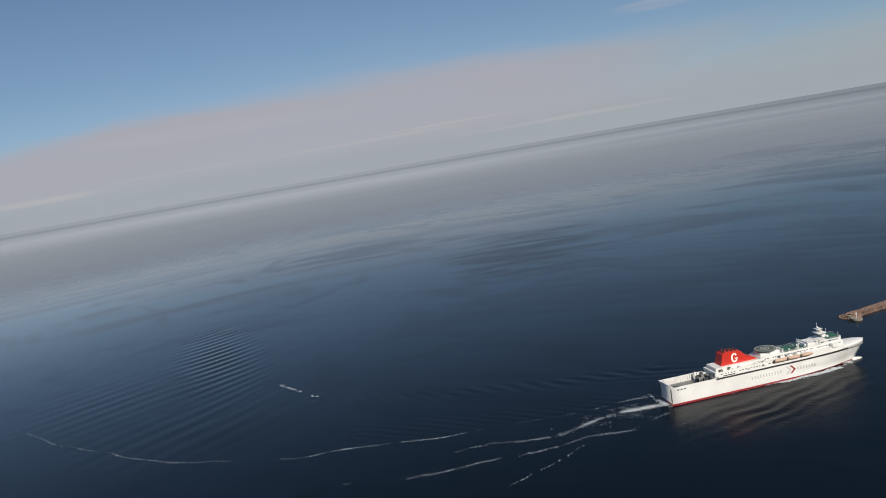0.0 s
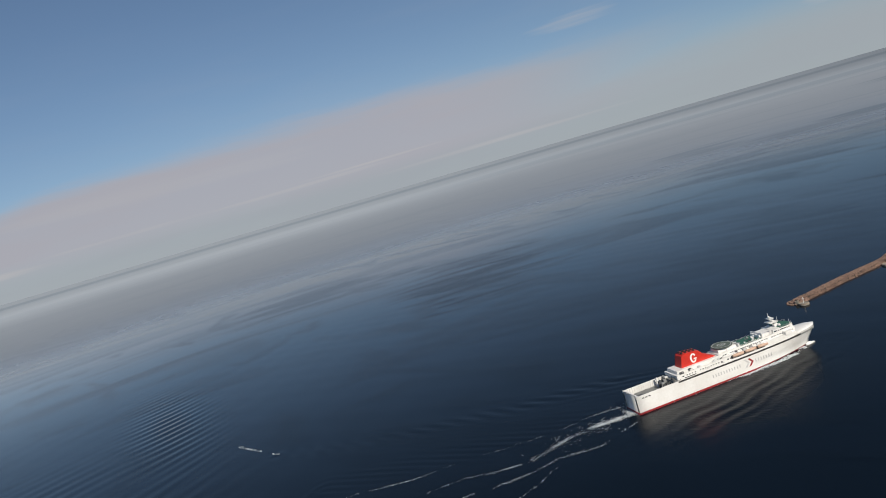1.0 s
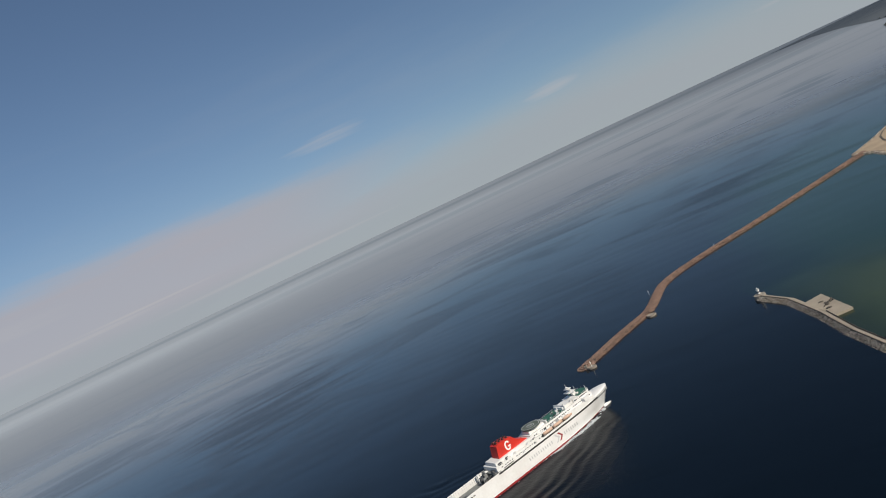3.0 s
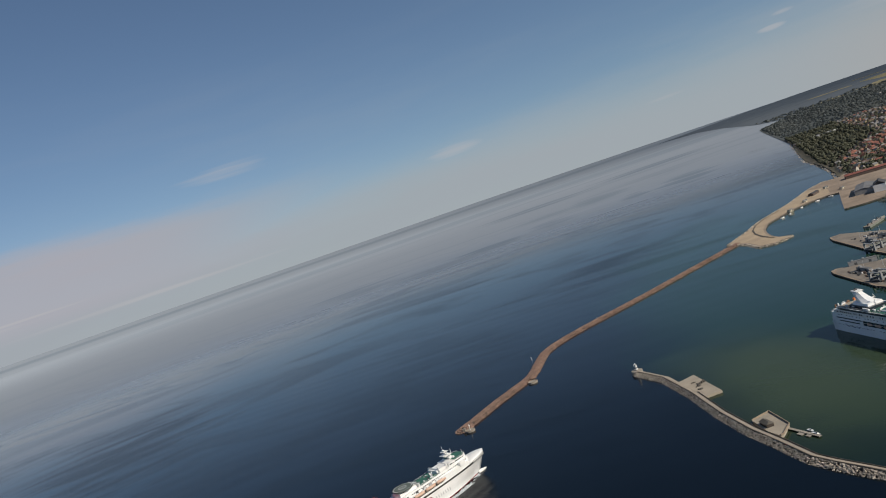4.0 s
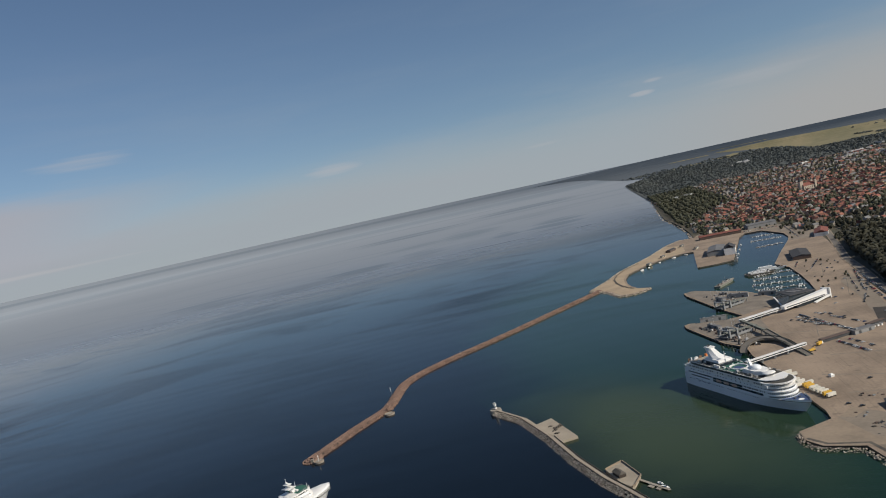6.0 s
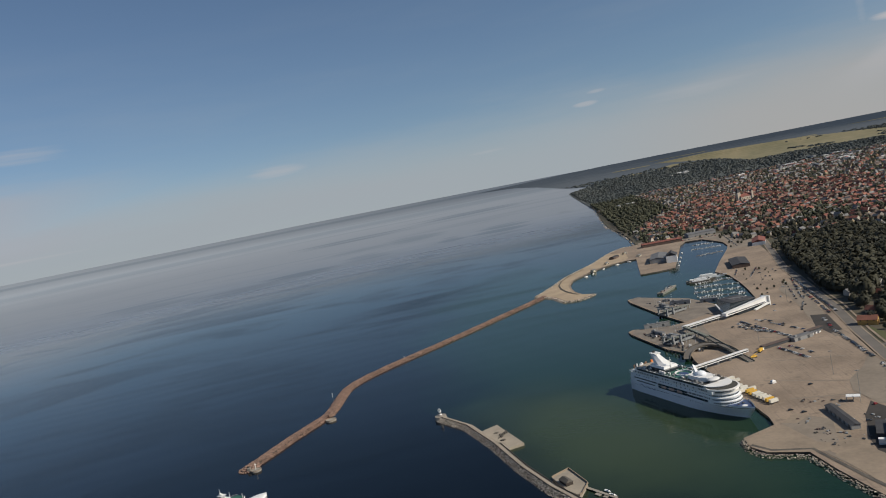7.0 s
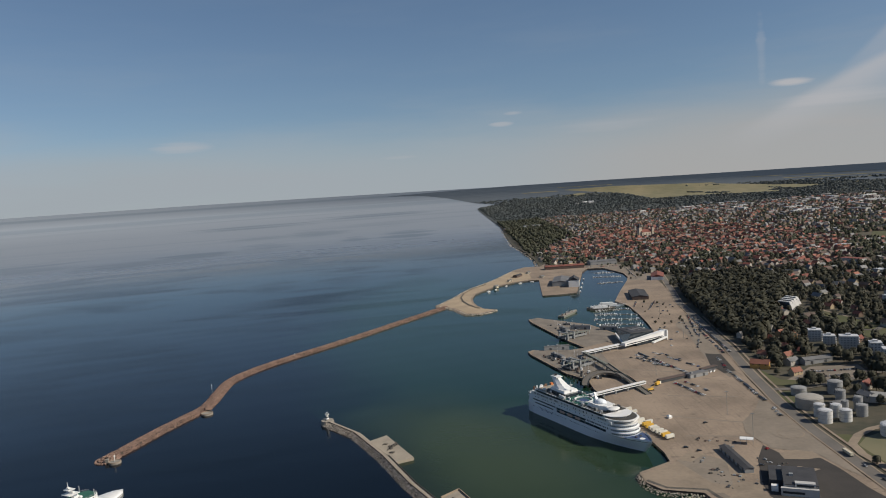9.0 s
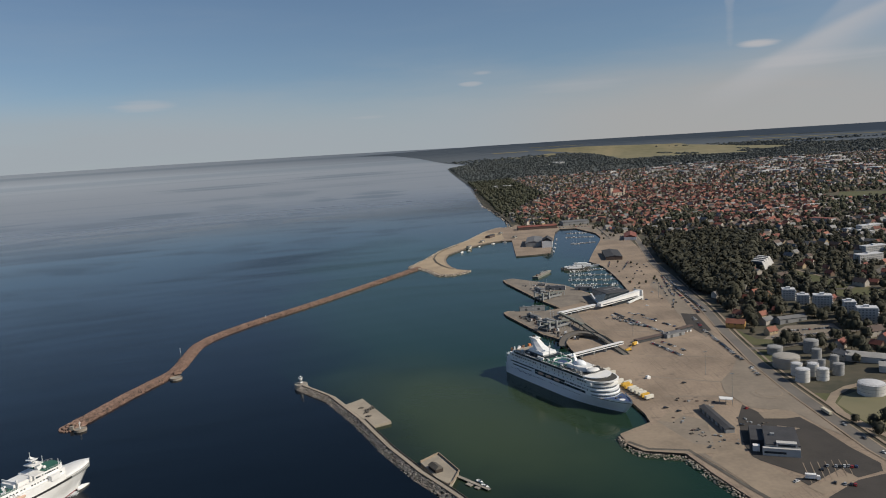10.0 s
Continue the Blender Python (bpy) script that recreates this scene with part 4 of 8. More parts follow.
def ferry():
    at = pose(-363, 373, 0, 0, 0, 64) @ Matrix.Diagonal((1.048, 1, 1, 1))
    f = thing("ferry", "long white car ferry with a red funnel under way", "ferry", at=at)
    L, B = 187, 25
    # hull: red boot-topping, white shell
    low = hull_rings(177, B, [-2.0, 0.4, 1.7], 96, 100, 4, power=1.6)
    full = hull_rings(L, B, [1.7, 4, 6.5, 9, 11.5, 14, 16.5], 100, 128, 12, power=1.6, sheer=1.6, flare=1.0, blunt=.5)
    # keep the two shells of one form
    full[0] = [(x, y, 1.7) for x, y, _ in low[2]]
    part("boot_topping", Geo().loft(low, caps=False), dark_red, f, "dark red band at the waterline", smooth=True)
    hull = part("hull", Geo().loft(full, caps=False), white_paint, f, "smooth white steel hull", smooth=True)
    nose = [[(174 + 11 * u, 2.3 * (1 - u ** 2.4) * math.cos(a), .5 + 2.0 * (1 - u ** 2.4) * math.sin(a)) for a in np.linspace(0, 2 * math.pi, 12, endpoint=False)] for u in (0, .3, .6, .8, .93, .995)]
    part("bow_bulb", Geo().loft(nose), white_paint, f, "white bulb breaking the water under the bow", smooth=True)
    top = full[-1]
    n = len(top)
    half = (n + 1) // 2
    # main deck inside the shell, from the aft well forward
    deck = [p for p in top[:half] if p[0] > 40]
    g = Geo().slab([(38, -12.2)] + [(p[0], p[1] * .985) for p in deck] + [(p[0], -p[1] * .985) for p in reversed(deck[:-1])] + [(38, 12.2)], 15.2, 16.4)
    part("main_deck", g, grey_deck, f, "grey painted steel deck")
    part("aft_deck", Geo().box(1.0, 38, -12.0, 12.0, 9.5, 10.5), grey_deck, f, "open aft deck in a well")
    # transom with its two doors and side towers
    g = Geo().box(0.0, 1.2, -12.4, -9.6, 1.7, 16.2).box(0.0, 1.2, 9.6, 12.4, 1.7, 16.2).box(0.2, 1.0, -9.6, 9.6, 11.2, 12.4)
    part("transom", g, white_paint, f)
    # a black plate imitates the shade inside the stern's cavity
    part("stern_opening", Geo().box(.02, .22, -9.4, 9.4, 12.5, 15.5), black_paint, f, "black plate for the shaded opening over the stern doors")
    for y in (-11.2, 11.2):
        # black strips on the transom stand for shaded slots, nothing is cut open
        part("stern_slot", Geo().box(-.12, .0, y - .8, y + .8, 3.0, 14.5), black_paint, f, "black strip for the shaded slot beside the stern door")
        part("side_deck", Geo().box(43, 128, y - .65, y + .65, 16.42, 16.5), landing_green, f, "grey-green side deck")
    for y in (-4.75, 4.75):
        d = part("stern_door", Geo().box(0.3, 0.8, y - 4.7, y + 4.7, 2.2, 11.2), grey_steel, f, "grey steel stern door")
        g = Geo()
        for k in range(5):
            g.box(0.12, 0.3, y - 4.5, y + 4.5, 3.0 + k * 1.7, 3.25 + k * 1.7)
        part("door_rib", g, dark_steel, d)
    g = Geo()
    for k in range(16):
        for s in (-1, 1):
            g.box(2 + k * 2.2, 2.25 + k * 2.2, s * 11.9 - .2, s * 11.9 + .2, 10.5, 16.3)
    part("bulwark_rib", g, white_paint, f)
    part("stern_bridge", Geo().box(1.0, 2.4, -12.2, 12.2, 15.6, 16.4).box(3, 8, -11.5, -7.5, 10.5, 12.5).box(4, 7, 6.5, 10, 10.5, 12), white_paint, f, "white mooring platform across the stern")
    part("winch", Geo().tube((5, -3, 11.2), (5, 1, 11.2), 0.9, n=10).box(4, 6, -3.6, -3, 10.5, 12).box(4, 6, 1, 1.6, 10.5, 12), dark_steel, f, "dark mooring winch")
    # machinery and vents before the funnel
    rng = random.Random(5)
    part("machinery_box", Geo().box(3, 8, -11.4, -7.6, 10.5, 15.9, taper=.1), dark_steel, f, "dark machinery box at the stern corner")
    for k in range(30):
        x, y = rng.uniform(28, 43), rng.uniform(-11, 10)
        part("vent", Geo().box(x, x + rng.uniform(1.5, 3.5), y, y + rng.uniform(1.5, 3), 10.5, rng.uniform(14, 18.5), taper=0.2), dark_steel if k % 3 else grey_steel if k % 2 else white_paint, f, "grey ventilation trunk")
    # superstructure, tier on tier
    part("superstructure", Geo().box(41, 150, -10.6, 10.6, 16.4, 20.4, taper=0.05), white_paint, f, "white lower superstructure")
    fl = [p for p in top[:half] if 126 < p[0] < 164]
    part("fore_house", Geo().slab([(p[0], p[1] * .97) for p in fl] + [(p[0], -p[1] * .97) for p in reversed(fl)], 16.4, 20.9), white_paint, f, "white fore superstructure flush with the hull")
    for s in (-1, 1):
        part("bulwark", Geo().box(43, 128, min(s * 12.0, s * 12.3), max(s * 12.0, s * 12.3), 16.4, 17.5), white_paint, f, "solid white bulwark along the side deck")
        # a black strip on the wall imitates the shade of an open slit
        part("side_opening", Geo().box(47, 58, min(s * 12.3, s * 12.36), max(s * 12.3, s * 12.36), 16.6, 17.4), black_paint, f, "black strip for a shaded slit in the side wall")
    rg = random.Random(17)
    for k in range(120):
        x, y, w, d = rg.uniform(44, 128), rg.choice((-1, 1)) * rg.uniform(8.8, 11), rg.uniform(.8, 3.2), rg.uniform(.7, 1.6)
        z = 20.4 if abs(y) < 10.0 else 16.4
        part("deck_gear", Geo().box(x, x + w, y - d / 2, y + d / 2, z, z + rg.uniform(.8, 2.4), taper=.08), rg.choice((white_paint, grey_steel, dark_steel, dark_steel, pale_grey)), f, "locker or vent on the side deck")
    part("upper_house", Geo().box(84, 162, -8.6, 8.6, 20.4, 24.4, taper=0.1), white_paint, f, "white upper deckhouse")
    part("bridge_house", Geo().slab([(140, -8.6), (158, -8.6), (163, -4.5), (163, 4.5), (158, 8.6), (140, 8.6)], 24.4, 27.6, inset=0.02), white_paint, f, "white wheelhouse")
    g = Geo().slab([(149, -12.6), (155, -12.6), (158, -8.8), (163.1, -4.6), (163.1, 4.6), (158, 8.8), (155, 12.6), (149, 12.6)], 20.5, 24.0)
    part("bridge_wing", g, white_paint, f)
    g = Geo()
    for i in range(14):
        y = -4.7 + i * 0.72
        g.box(163.0, 163.25, y, y + 0.55, 25.6, 26.8)
    windows(g, 141, 157, 1.3, -8.62, 25.6, 1.0, 1.0, -1)
    windows(g, 141, 157, 1.3, 8.62, 25.6, 1.0, 1.0, 1)
    part("bridge_window", g, dark_glass, f, "dark wheelhouse windows")
    # dark line below the upper works, and rows of panes
    for s in (-1, 1):
        line = Geo()
        ring = [p for p in top[:half] if 38 < p[0] < 168]
        for a, b in zip(ring, ring[1:]):
            ya, yb = abs(a[1]) * s, abs(b[1]) * s
            line.add([(a[0], ya + s * .09, a[2] - 1.9), (b[0], yb + s * .09, b[2] - 1.9), (b[0], yb + s * .09, b[2] - .4), (a[0], ya + s * .09, a[2] - .4)], [(0, 1, 2, 3)])
        part("black_line", line, black_paint, f, "black line along the hull")
        g = Geo()
        windows(g, 90, 126, 1.9, s * 10.62, 17.8, 1.5, 1.1, s)
        windows(g, 46, 84, 2.6, s * 10.62, 17.8, 1.2, 0.8, s)
        windows(g, 88, 160, 2.1, s * 8.58, 21.9, 1.2, 0.9, s)
        part("glazing", g, dark_glass, f)
        rail = Geo()
        railing(rail, [(44, s * 10.5, 20.4), (110, s * 10.5, 20.4), (149, s * 10.5, 20.4)])
        railing(rail, [(86, s * 8.4, 24.4), (140, s * 8.4, 24.4)])
        part("railing", rail, white_paint, f)
        for k in range(3):
            lifeboat(f, 101 + 12.5 * k, s * 11.4, 19.6, 1.12)
        # a black plate takes the place of the shade behind the boats
        part("boat_recess", Geo().box(94, 135, min(s * 10.64, s * 10.74), max(s * 10.64, s * 10.74), 17.2, 20.2), black_paint, f, "black plate for the shaded recess behind the lifeboats")
        for k in range(8):
            part("liferaft", Geo().tube((86 + 1.8 * k, s * 10.4, 21.0), (87.3 + 1.8 * k, s * 10.4, 21.0), 0.55, n=10), white_paint, f, "white liferaft canister")
    # funnel: red casing with a sloped fore part and black uptakes
    side = [(49, 20.4), (82, 20.4), (83, 23.6), (73, 28.5), (68.5, 33.8), (55, 35.0), (52, 33.4)]
    casing = Geo().loft([[(x, -5.4, z) for x, z in side], [(x, 5.4, z) for x, z in side]])
    fun = part("funnel", casing, red_paint, f, "large bright red funnel casing")
    part("funnel_base", Geo().box(43, 85, -8.4, 8.4, 20.4, 23.4, taper=0.15), white_paint, f)
    for k in range(4):
        x = 55 + 3.8 * k
        part("uptake", Geo().tube((x, -2.2, 33.6 - k * .2), (x - .8, -2.2, 36.4 - k * .3), 0.9, n=10).tube((x, 2.2, 33.6 - k * .2), (x - .8, 2.2, 36.4 - k * .3), 0.9, n=10), black_paint, fun, "black exhaust pipes")
    for s in (-1, 1):
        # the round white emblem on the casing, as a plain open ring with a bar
        g = Geo()
        y = s * 5.45
        arc = [(math.cos(a), math.sin(a)) for a in np.linspace(0.55, 5.75, 15)]
        for (ca, sa), (cb, sb) in zip(arc, arc[1:]):
            g.add([(62.5 + 3.1 * ca, y, 28.7 + 4.3 * sa), (62.5 + 3.1 * cb, y, 28.7 + 4.3 * sb), (62.5 + 1.5 * cb, y, 28.7 + 2.9 * sb), (62.5 + 1.5 * ca, y, 28.7 + 2.9 * sa)], [(0, 1, 2, 3)])
        g.box(62.6, 65.6, min(y, y + .02 * s), max(y, y + .02 * s), 27.3, 28.5)
        part("emblem", g, white_paint, fun, "white round emblem")
        # hull marks as plain bars, and a double chevron
        g = Geo()
        yy = s * (B / 2 + 0.06)

        def bar(x, w, z0, z1, geo=g, yy=yy):
            geo.add([(x, yy, z0), (x + w, yy, z0), (x + w, yy, z1), (x, yy, z1)], [(0, 1, 2, 3)])
        for first, many in ((72, 11), (114.5, 7)):
            for k in range(many):
                bar(first + k * 2.65, 1.0, 7.7, 10.5)
        part("hull_marks", g, letter_grey, hull, "grey bars on the hull side")
        for x, mt in ((103.5, pale_grey), (107.5, dark_red)):
            g = Geo()
            for z0, z1 in ((5.6, 9.2), (12.8, 9.2)):
                g.add([(x, yy, z0), (x + 2.0, yy, z0), (x + 5.4, yy, z1), (x + 3.4, yy, z1)], [(0, 1, 2, 3)])
            part("chevron", g, mt, hull, "chevron mark on the hull side")
        for k in range(3):
            part("stern_mark", Geo().add([(5 + 3 * k, yy, 13.2), (7 + 3 * k, yy, 13.2), (7 + 3 * k, yy, 14.2), (5 + 3 * k, yy, 14.2)], [(0, 1, 2, 3)]), dark_steel, hull)
    # round landing deck on legs
    heli = part("landing_deck", Geo().tube((94, 0, 28.4), (94, 0, 29.1), 9.2, n=28), landing_green, f, "round grey-green landing deck")
    ring = Geo()
    for r0, r1, z in ((8.0, 8.5, 29.13), (3.0, 3.7, 29.13)):
        for i in range(28):
            a, b = 2 * math.pi * i / 28, 2 * math.pi * (i + 1) / 28
            ring.add([(94 + r0 * math.cos(a), r0 * math.sin(a), z), (94 + r1 * math.cos(a), r1 * math.sin(a), z), (94 + r1 * math.cos(b), r1 * math.sin(b), z), (94 + r0 * math.cos(b), r0 * math.sin(b), z)], [(0, 1, 2, 3)])
    ring.box(92.7, 93.2, -1.6, 1.6, 29.13, 29.15).box(94.8, 95.3, -1.6, 1.6, 29.13, 29.15).box(93.2, 94.8, -.25, .25, 29.13, 29.15)
    part("deck_mark", ring, pale_grey, heli)
    legs = Geo()
    for i in range(8):
        a = 2 * math.pi * i / 8
        legs.tube((94 + 6 * math.cos(a), 6 * math.sin(a), 24.2), (94 + 8 * math.cos(a), 8 * math.sin(a), 28.5), 0.22, n=6)
    part("strut", legs, white_paint, heli)
    part("heli_house", Geo().box(86, 104, -6, 6, 24.4, 27.0, taper=.2), white_paint, f)
    for k in range(30):
        x, y = rg.uniform(106, 150), rg.uniform(-7.6, 7.6)
        part("deck_locker", Geo().box(x, x + rg.uniform(.8, 2.4), y, y + rg.uniform(.6, 1.4), 24.5, 24.5 + rg.uniform(.6, 1.6)), rg.choice((white_paint, grey_steel, dark_steel)), f, "locker on the sun deck")
    rail = Geo()
    for s in (-1, 1):
        railing(rail, [(107, s * 8.2, 24.5), (140, s * 8.2, 24.5)], gap=3)
        railing(rail, [(148, s * 8.3, 27.7), (158, s * 8.3, 27.7), (162.4, s * 4.3, 27.7)], gap=2)
        rail.tube((158, s * 8.3, 27.7), (158, s * 8.3, 32.5), .22, n=5)
    part("railing", rail, pale_grey, f)
    # green sun decks and roof gear
    part("sun_deck", Geo().box(106, 129, -8.2, 8.2, 24.4, 24.55), green_deck, f, "green painted open deck")
    part("fore_sun_deck", Geo().slab([(148, -8.4), (158, -8.4), (162.6, -4.4), (162.6, 4.4), (158, 8.4), (148, 8.4)], 27.6, 27.75), green_deck, f, "green painted wheelhouse roof")
    part("roof_house", Geo().box(127, 141, -6.5, 6.5, 24.4, 27.2, taper=.2), white_paint, f)
    part("screen_wall", Geo().box(105, 106, -8.3, 8.3, 24.4, 27.4), white_paint, f)
    part("screen_wall", Geo().box(129, 129.6, -8.3, 8.3, 24.4, 28.4), white_paint, f)
    for x, h in ((121, 4.5), (129, 5), (138, 3.6)):
        part("antenna_post", Geo().tube((x, -7.5, 24.4), (x, -7.5, 24.4 + h), .35, .25, n=6).box(x - .6, x + .6, -8.1, -6.9, 24.4 + h, 25.4 + h), white_paint, f)
    mast = Geo().loft([[(148, -2, 27.6), (153, -2, 27.6), (153, 2, 27.6), (148, 2, 27.6)], [(146, -1.1, 33), (148.6, -1.1, 33), (148.6, 1.1, 33), (146, 1.1, 33)], [(144, -.6, 38.5), (145.2, -.6, 38.5), (145.2, .6, 38.5), (144, .6, 38.5)]])
    mast.box(142, 150, -4.5, 4.5, 32.6, 33.1).box(143, 148, -3, 3, 36, 36.4).tube((144.5, 0, 38), (144.5, 0, 42), .15, n=5)
    ma = part("mast", mast, white_paint, f, "white raked radar mast")
    part("radar", Geo().box(146, 147, -2.6, 2.6, 33.9, 34.4).box(144.6, 145.4, -2, 2, 37, 37.4), white_paint, ma)
    for y in (-3.5, 3.5):
        rings = [[(151 + 1.2 * math.cos(a) * math.sin(p), y + 1.2 * math.sin(a) * math.sin(p), 28.8 - 1.2 * math.cos(p)) for a in np.linspace(0, 2 * math.pi, 12, endpoint=False)] for p in np.linspace(.1, 3.04, 8)]
        part("radome", Geo().loft(rings), white_paint, f, "white radar dome", smooth=True)
    # fore deck shell
    fore = [p for p in top[:half] if p[0] > 160]
    rings = []
    for k, z in ((1.0, 0.0), (0.97, .9), (0.8, 1.6), (0.4, 1.9)):
        c = [(166 + (p[0] - 166) * (1 if k > .9 else k), p[1] * k, p[2] + z) for p in fore]
        rings.append(c + [(x, -y, zz) for x, y, zz in reversed(c[:-1])])
    part("foredeck", Geo().loft(rings), white_paint, f, "rounded white foredeck cover", smooth=True)
    return f


ferry()

# ---- the cruise ship at the quay ----
brown_gear = material("brown_gear", (0.22, 0.12, 0.07), (0.16, 0.09, 0.055), 0.3, 0.7)
top_deck = material("top_deck", (0.075, 0.07, 0.06), (0.045, 0.045, 0.04), 0.12, 0.85, fine=.8)


def cruise_ship():
    at = pose(63, 752, 0, 0, 0, math.degrees(math.atan2(-146, 78))) @ Matrix.Diagonal((.96, 1, 1.08, 1))
    c = thing("cruise_ship", "white cruise ship with dark window bands moored at the quay", "cruise ship", at=at)
    L, B = 172, 28
    full = hull_rings(L, B, [-1.5, 0.5, 3, 6, 9.5], 92, 122, 9, 0.06)
    hull = part("hull", Geo().loft(full, caps=False), hull_white, c, "bluish white steel hull", smooth=True)
    top = full[-1]
    half = (len(top) + 1) // 2
    part("transom", Geo().box(-0.4, 0.4, -13.4, 13.4, -1, 9.5), hull_white, c)
    ring = [p for p in top[:half] if p[0] > 1]
    part("hull_deck", Geo().slab([(p[0], p[1] * .99) for p in ring] + [(p[0], -p[1] * .99) for p in reversed(ring[:-1])], 8.9, 9.4), grey_deck, c)
    fore = [p for p in top[:half] if p[0] > 148]
    part("foredeck", Geo().slab([(148, -10.8)] + [(p[0], p[1] * .97) for p in fore] + [(p[0], -p[1] * .97) for p in reversed(fore[:-1])] + [(148, 10.8)], 9.4, 9.75), blue_deck, c, "blue foredeck")
    bw = Geo()
    for a, b in zip(fore, fore[1:]):
        for s in (1, -1):
            bw.add([(a[0], s * a[1], 9.4), (b[0], s * b[1], 9.4), (b[0] + .3, s * b[1] * 1.02, 10.9), (a[0] + .3, s * a[1] * 1.02, 10.9)], [(0, 1, 2, 3)])
    part("bulwark", bw, hull_white, c)
    part("deck_emblem", Geo().slab([(160 + 2.6 * math.cos(a), 2.6 * math.sin(a)) for a in np.linspace(0, 2 * math.pi, 9, endpoint=False)], 9.76, 9.79), white_paint, c, "pale round deck emblem")
    part("windlass", Geo().tube((155, -3.4, 10.4), (155, -1.4, 10.4), .6, n=8).tube((155, 1.4, 10.4), (155, 3.4, 10.4), .6, n=8), dark_steel, c)

    def tier(name, x0, x1, half_b, z0, z1, nose, mat=hull_white, label=""):
        front = [(x1 + nose * math.cos(a), half_b * math.sin(a)) for a in np.linspace(-math.pi / 2, math.pi / 2, 13)]
        poly = [(x0, -half_b)] + front + [(x0, half_b)]
        return part(name, Geo().slab(poly, z0, z1), mat, c, label), poly

    decks = [(2, 135, 13.9, 9.4, 12.2, 15), (3, 134, 13.95, 12.2, 15.2, 15), (4, 133, 13.6, 15.2, 18.0, 14), (8, 131, 13.7, 18.0, 20.8, 13), (13, 126, 13.2, 20.8, 23.4, 13)]
    for k, (x0, x1, hb, z0, z1, nose) in enumerate(decks):
        t, poly = tier("deck_tier", x0, x1, hb, z0, z1, nose, hull_white if k < 3 else white_paint)
        # edge of the deck above, and its rail
        part("deck_edge", Geo().slab([(p[0] + (.4 if p[0] > x1 else 0), p[1] * 1.015) for p in poly], z1 - .25, z1 + .05), white_paint, t)
        for s in (-1, 1):
            g = Geo()
            gap, w = ((2.4, 1.4), (2.0, 1.5), (4.4, 1.3), (3.4, 1.7), (2.4, 2.2))[k]
            first = (None, 98, x0 + 10, x0 + 5, x0 + 3)[k]
            if first is None:
                continue
            windows(g, first, x1 - 2, gap, s * hb, z0 + .8, w, 1.35 if k != 2 else .9, s)
            part("glazing", g, dark_glass, t)
        g = Geo()
        for i in range(1, 24):
            a = -math.pi / 2 + math.pi * i / 24
            d = Vector((nose * math.cos(a), hb * math.sin(a), 0))
            tng = Vector((-nose * math.sin(a), hb * math.cos(a), 0)).normalized() * .65
            p = Vector((x1, 0, z0 + .9)) + d * 1.004
            g.add([p - tng, p + tng, p + tng + Vector((0, 0, 1.1)), p - tng + Vector((0, 0, 1.1))], [(0, 1, 2, 3)])
        part("front_window", g, dark_glass, t)
    # dark glass plates imitate the shaded promenade openings; lifeboats hang before them
    for s in (-1, 1):
        for x0, x1, z0, z1 in ((52, 98, 9.9, 14.2), (98.4, 128, 9.9, 12.0), (14, 46, 10.4, 11.3), (10, 50, 13.2, 14.2)):
            part("promenade", Geo().box(x0, x1, min(s * 13.98, s * 14.06), max(s * 13.98, s * 14.06), z0, z1), dark_glass, c, "dark glass plate for the shaded open promenade")
        for k in range(3):
            lifeboat(c, 62 + 12.5 * k, s * 14.5, 12.2, 0.8)
        for k, (x, w) in enumerate(((20, 9), (31, 8), (40, 6))):
            wave = [(x + w * u, 14.04 * s, 7.0 + 1.1 * math.sin(u * 6.3 + k) + (.45 if q else -.45) * math.sin(u * math.pi)) for q in (0, 1) for u in (np.linspace(0, 1, 9) if not q else np.linspace(1, 0, 9))]
            part("wave_mark", Geo().add(wave, [tuple(range(len(wave)))]), blue_deck, hull, "blue wave mark")
        g = Geo()
        windows(g, 10, 120, 2.2, s * 14.01, 6.6, .7, .7, s)
        part("porthole", g, dark_glass, hull)
        part("bridge_wing", Geo().slab([(133, s * 12.5), (138, s * 12.5), (138, s * 15.6), (134, s * 15.6)][::s], 18.2, 20.6), white_paint, c)
    part("bridge_visor", Geo().slab([(128, -15.2), (134, -15.2)] + [(134 + 14 * math.cos(a), 14.4 * math.sin(a)) for a in np.linspace(-1.4, 1.4, 11)] + [(134, 15.2), (128, 15.2)], 20.9, 22.0), white_paint, c, "broad white visor over the bridge")
    part("visor_deck", Geo().slab([(124, -13.8), (134, -13.8)] + [(134 + 12.6 * math.cos(a), 13.2 * math.sin(a)) for a in np.linspace(-1.4, 1.4, 11)] + [(134, 13.8), (124, 13.8)], 22.0, 22.12), top_deck, c, "dark deck inside the visor rim")
    gear = random.Random(4)
    g = Geo()
    for s in (-1, 1):
        g.box(16, 124, min(s * 13.2, s * 13.3), max(s * 13.2, s * 13.3), 22.6, 23.2)
    part("glass_screen", g, dark_glass, c, "dark glass screen along the top deck")
    # black strips on the wall stand for the shade of an open walk
    for s in (-1, 1):
        band = Geo().box(18, 122, min(s * 13.24, s * 13.3), max(s * 13.24, s * 13.3), 21.2, 22.4)
        part("shaded_walk", band, black_paint, c, "black strip for the shaded open walk below the top deck")
    for k in range(12):
        x, y = gear.uniform(3, 13), gear.uniform(-11, 11)
        part("stern_gear", Geo().box(x, x + gear.uniform(1, 3), y, y + gear.uniform(1, 3), 18.0 if x < 8 else 20.8, gear.uniform(21.5, 24.5), taper=.1), gear.choice((orange_paint, brown_gear, white_paint, brown_gear)), c, "brown and orange gear on the stern deck")
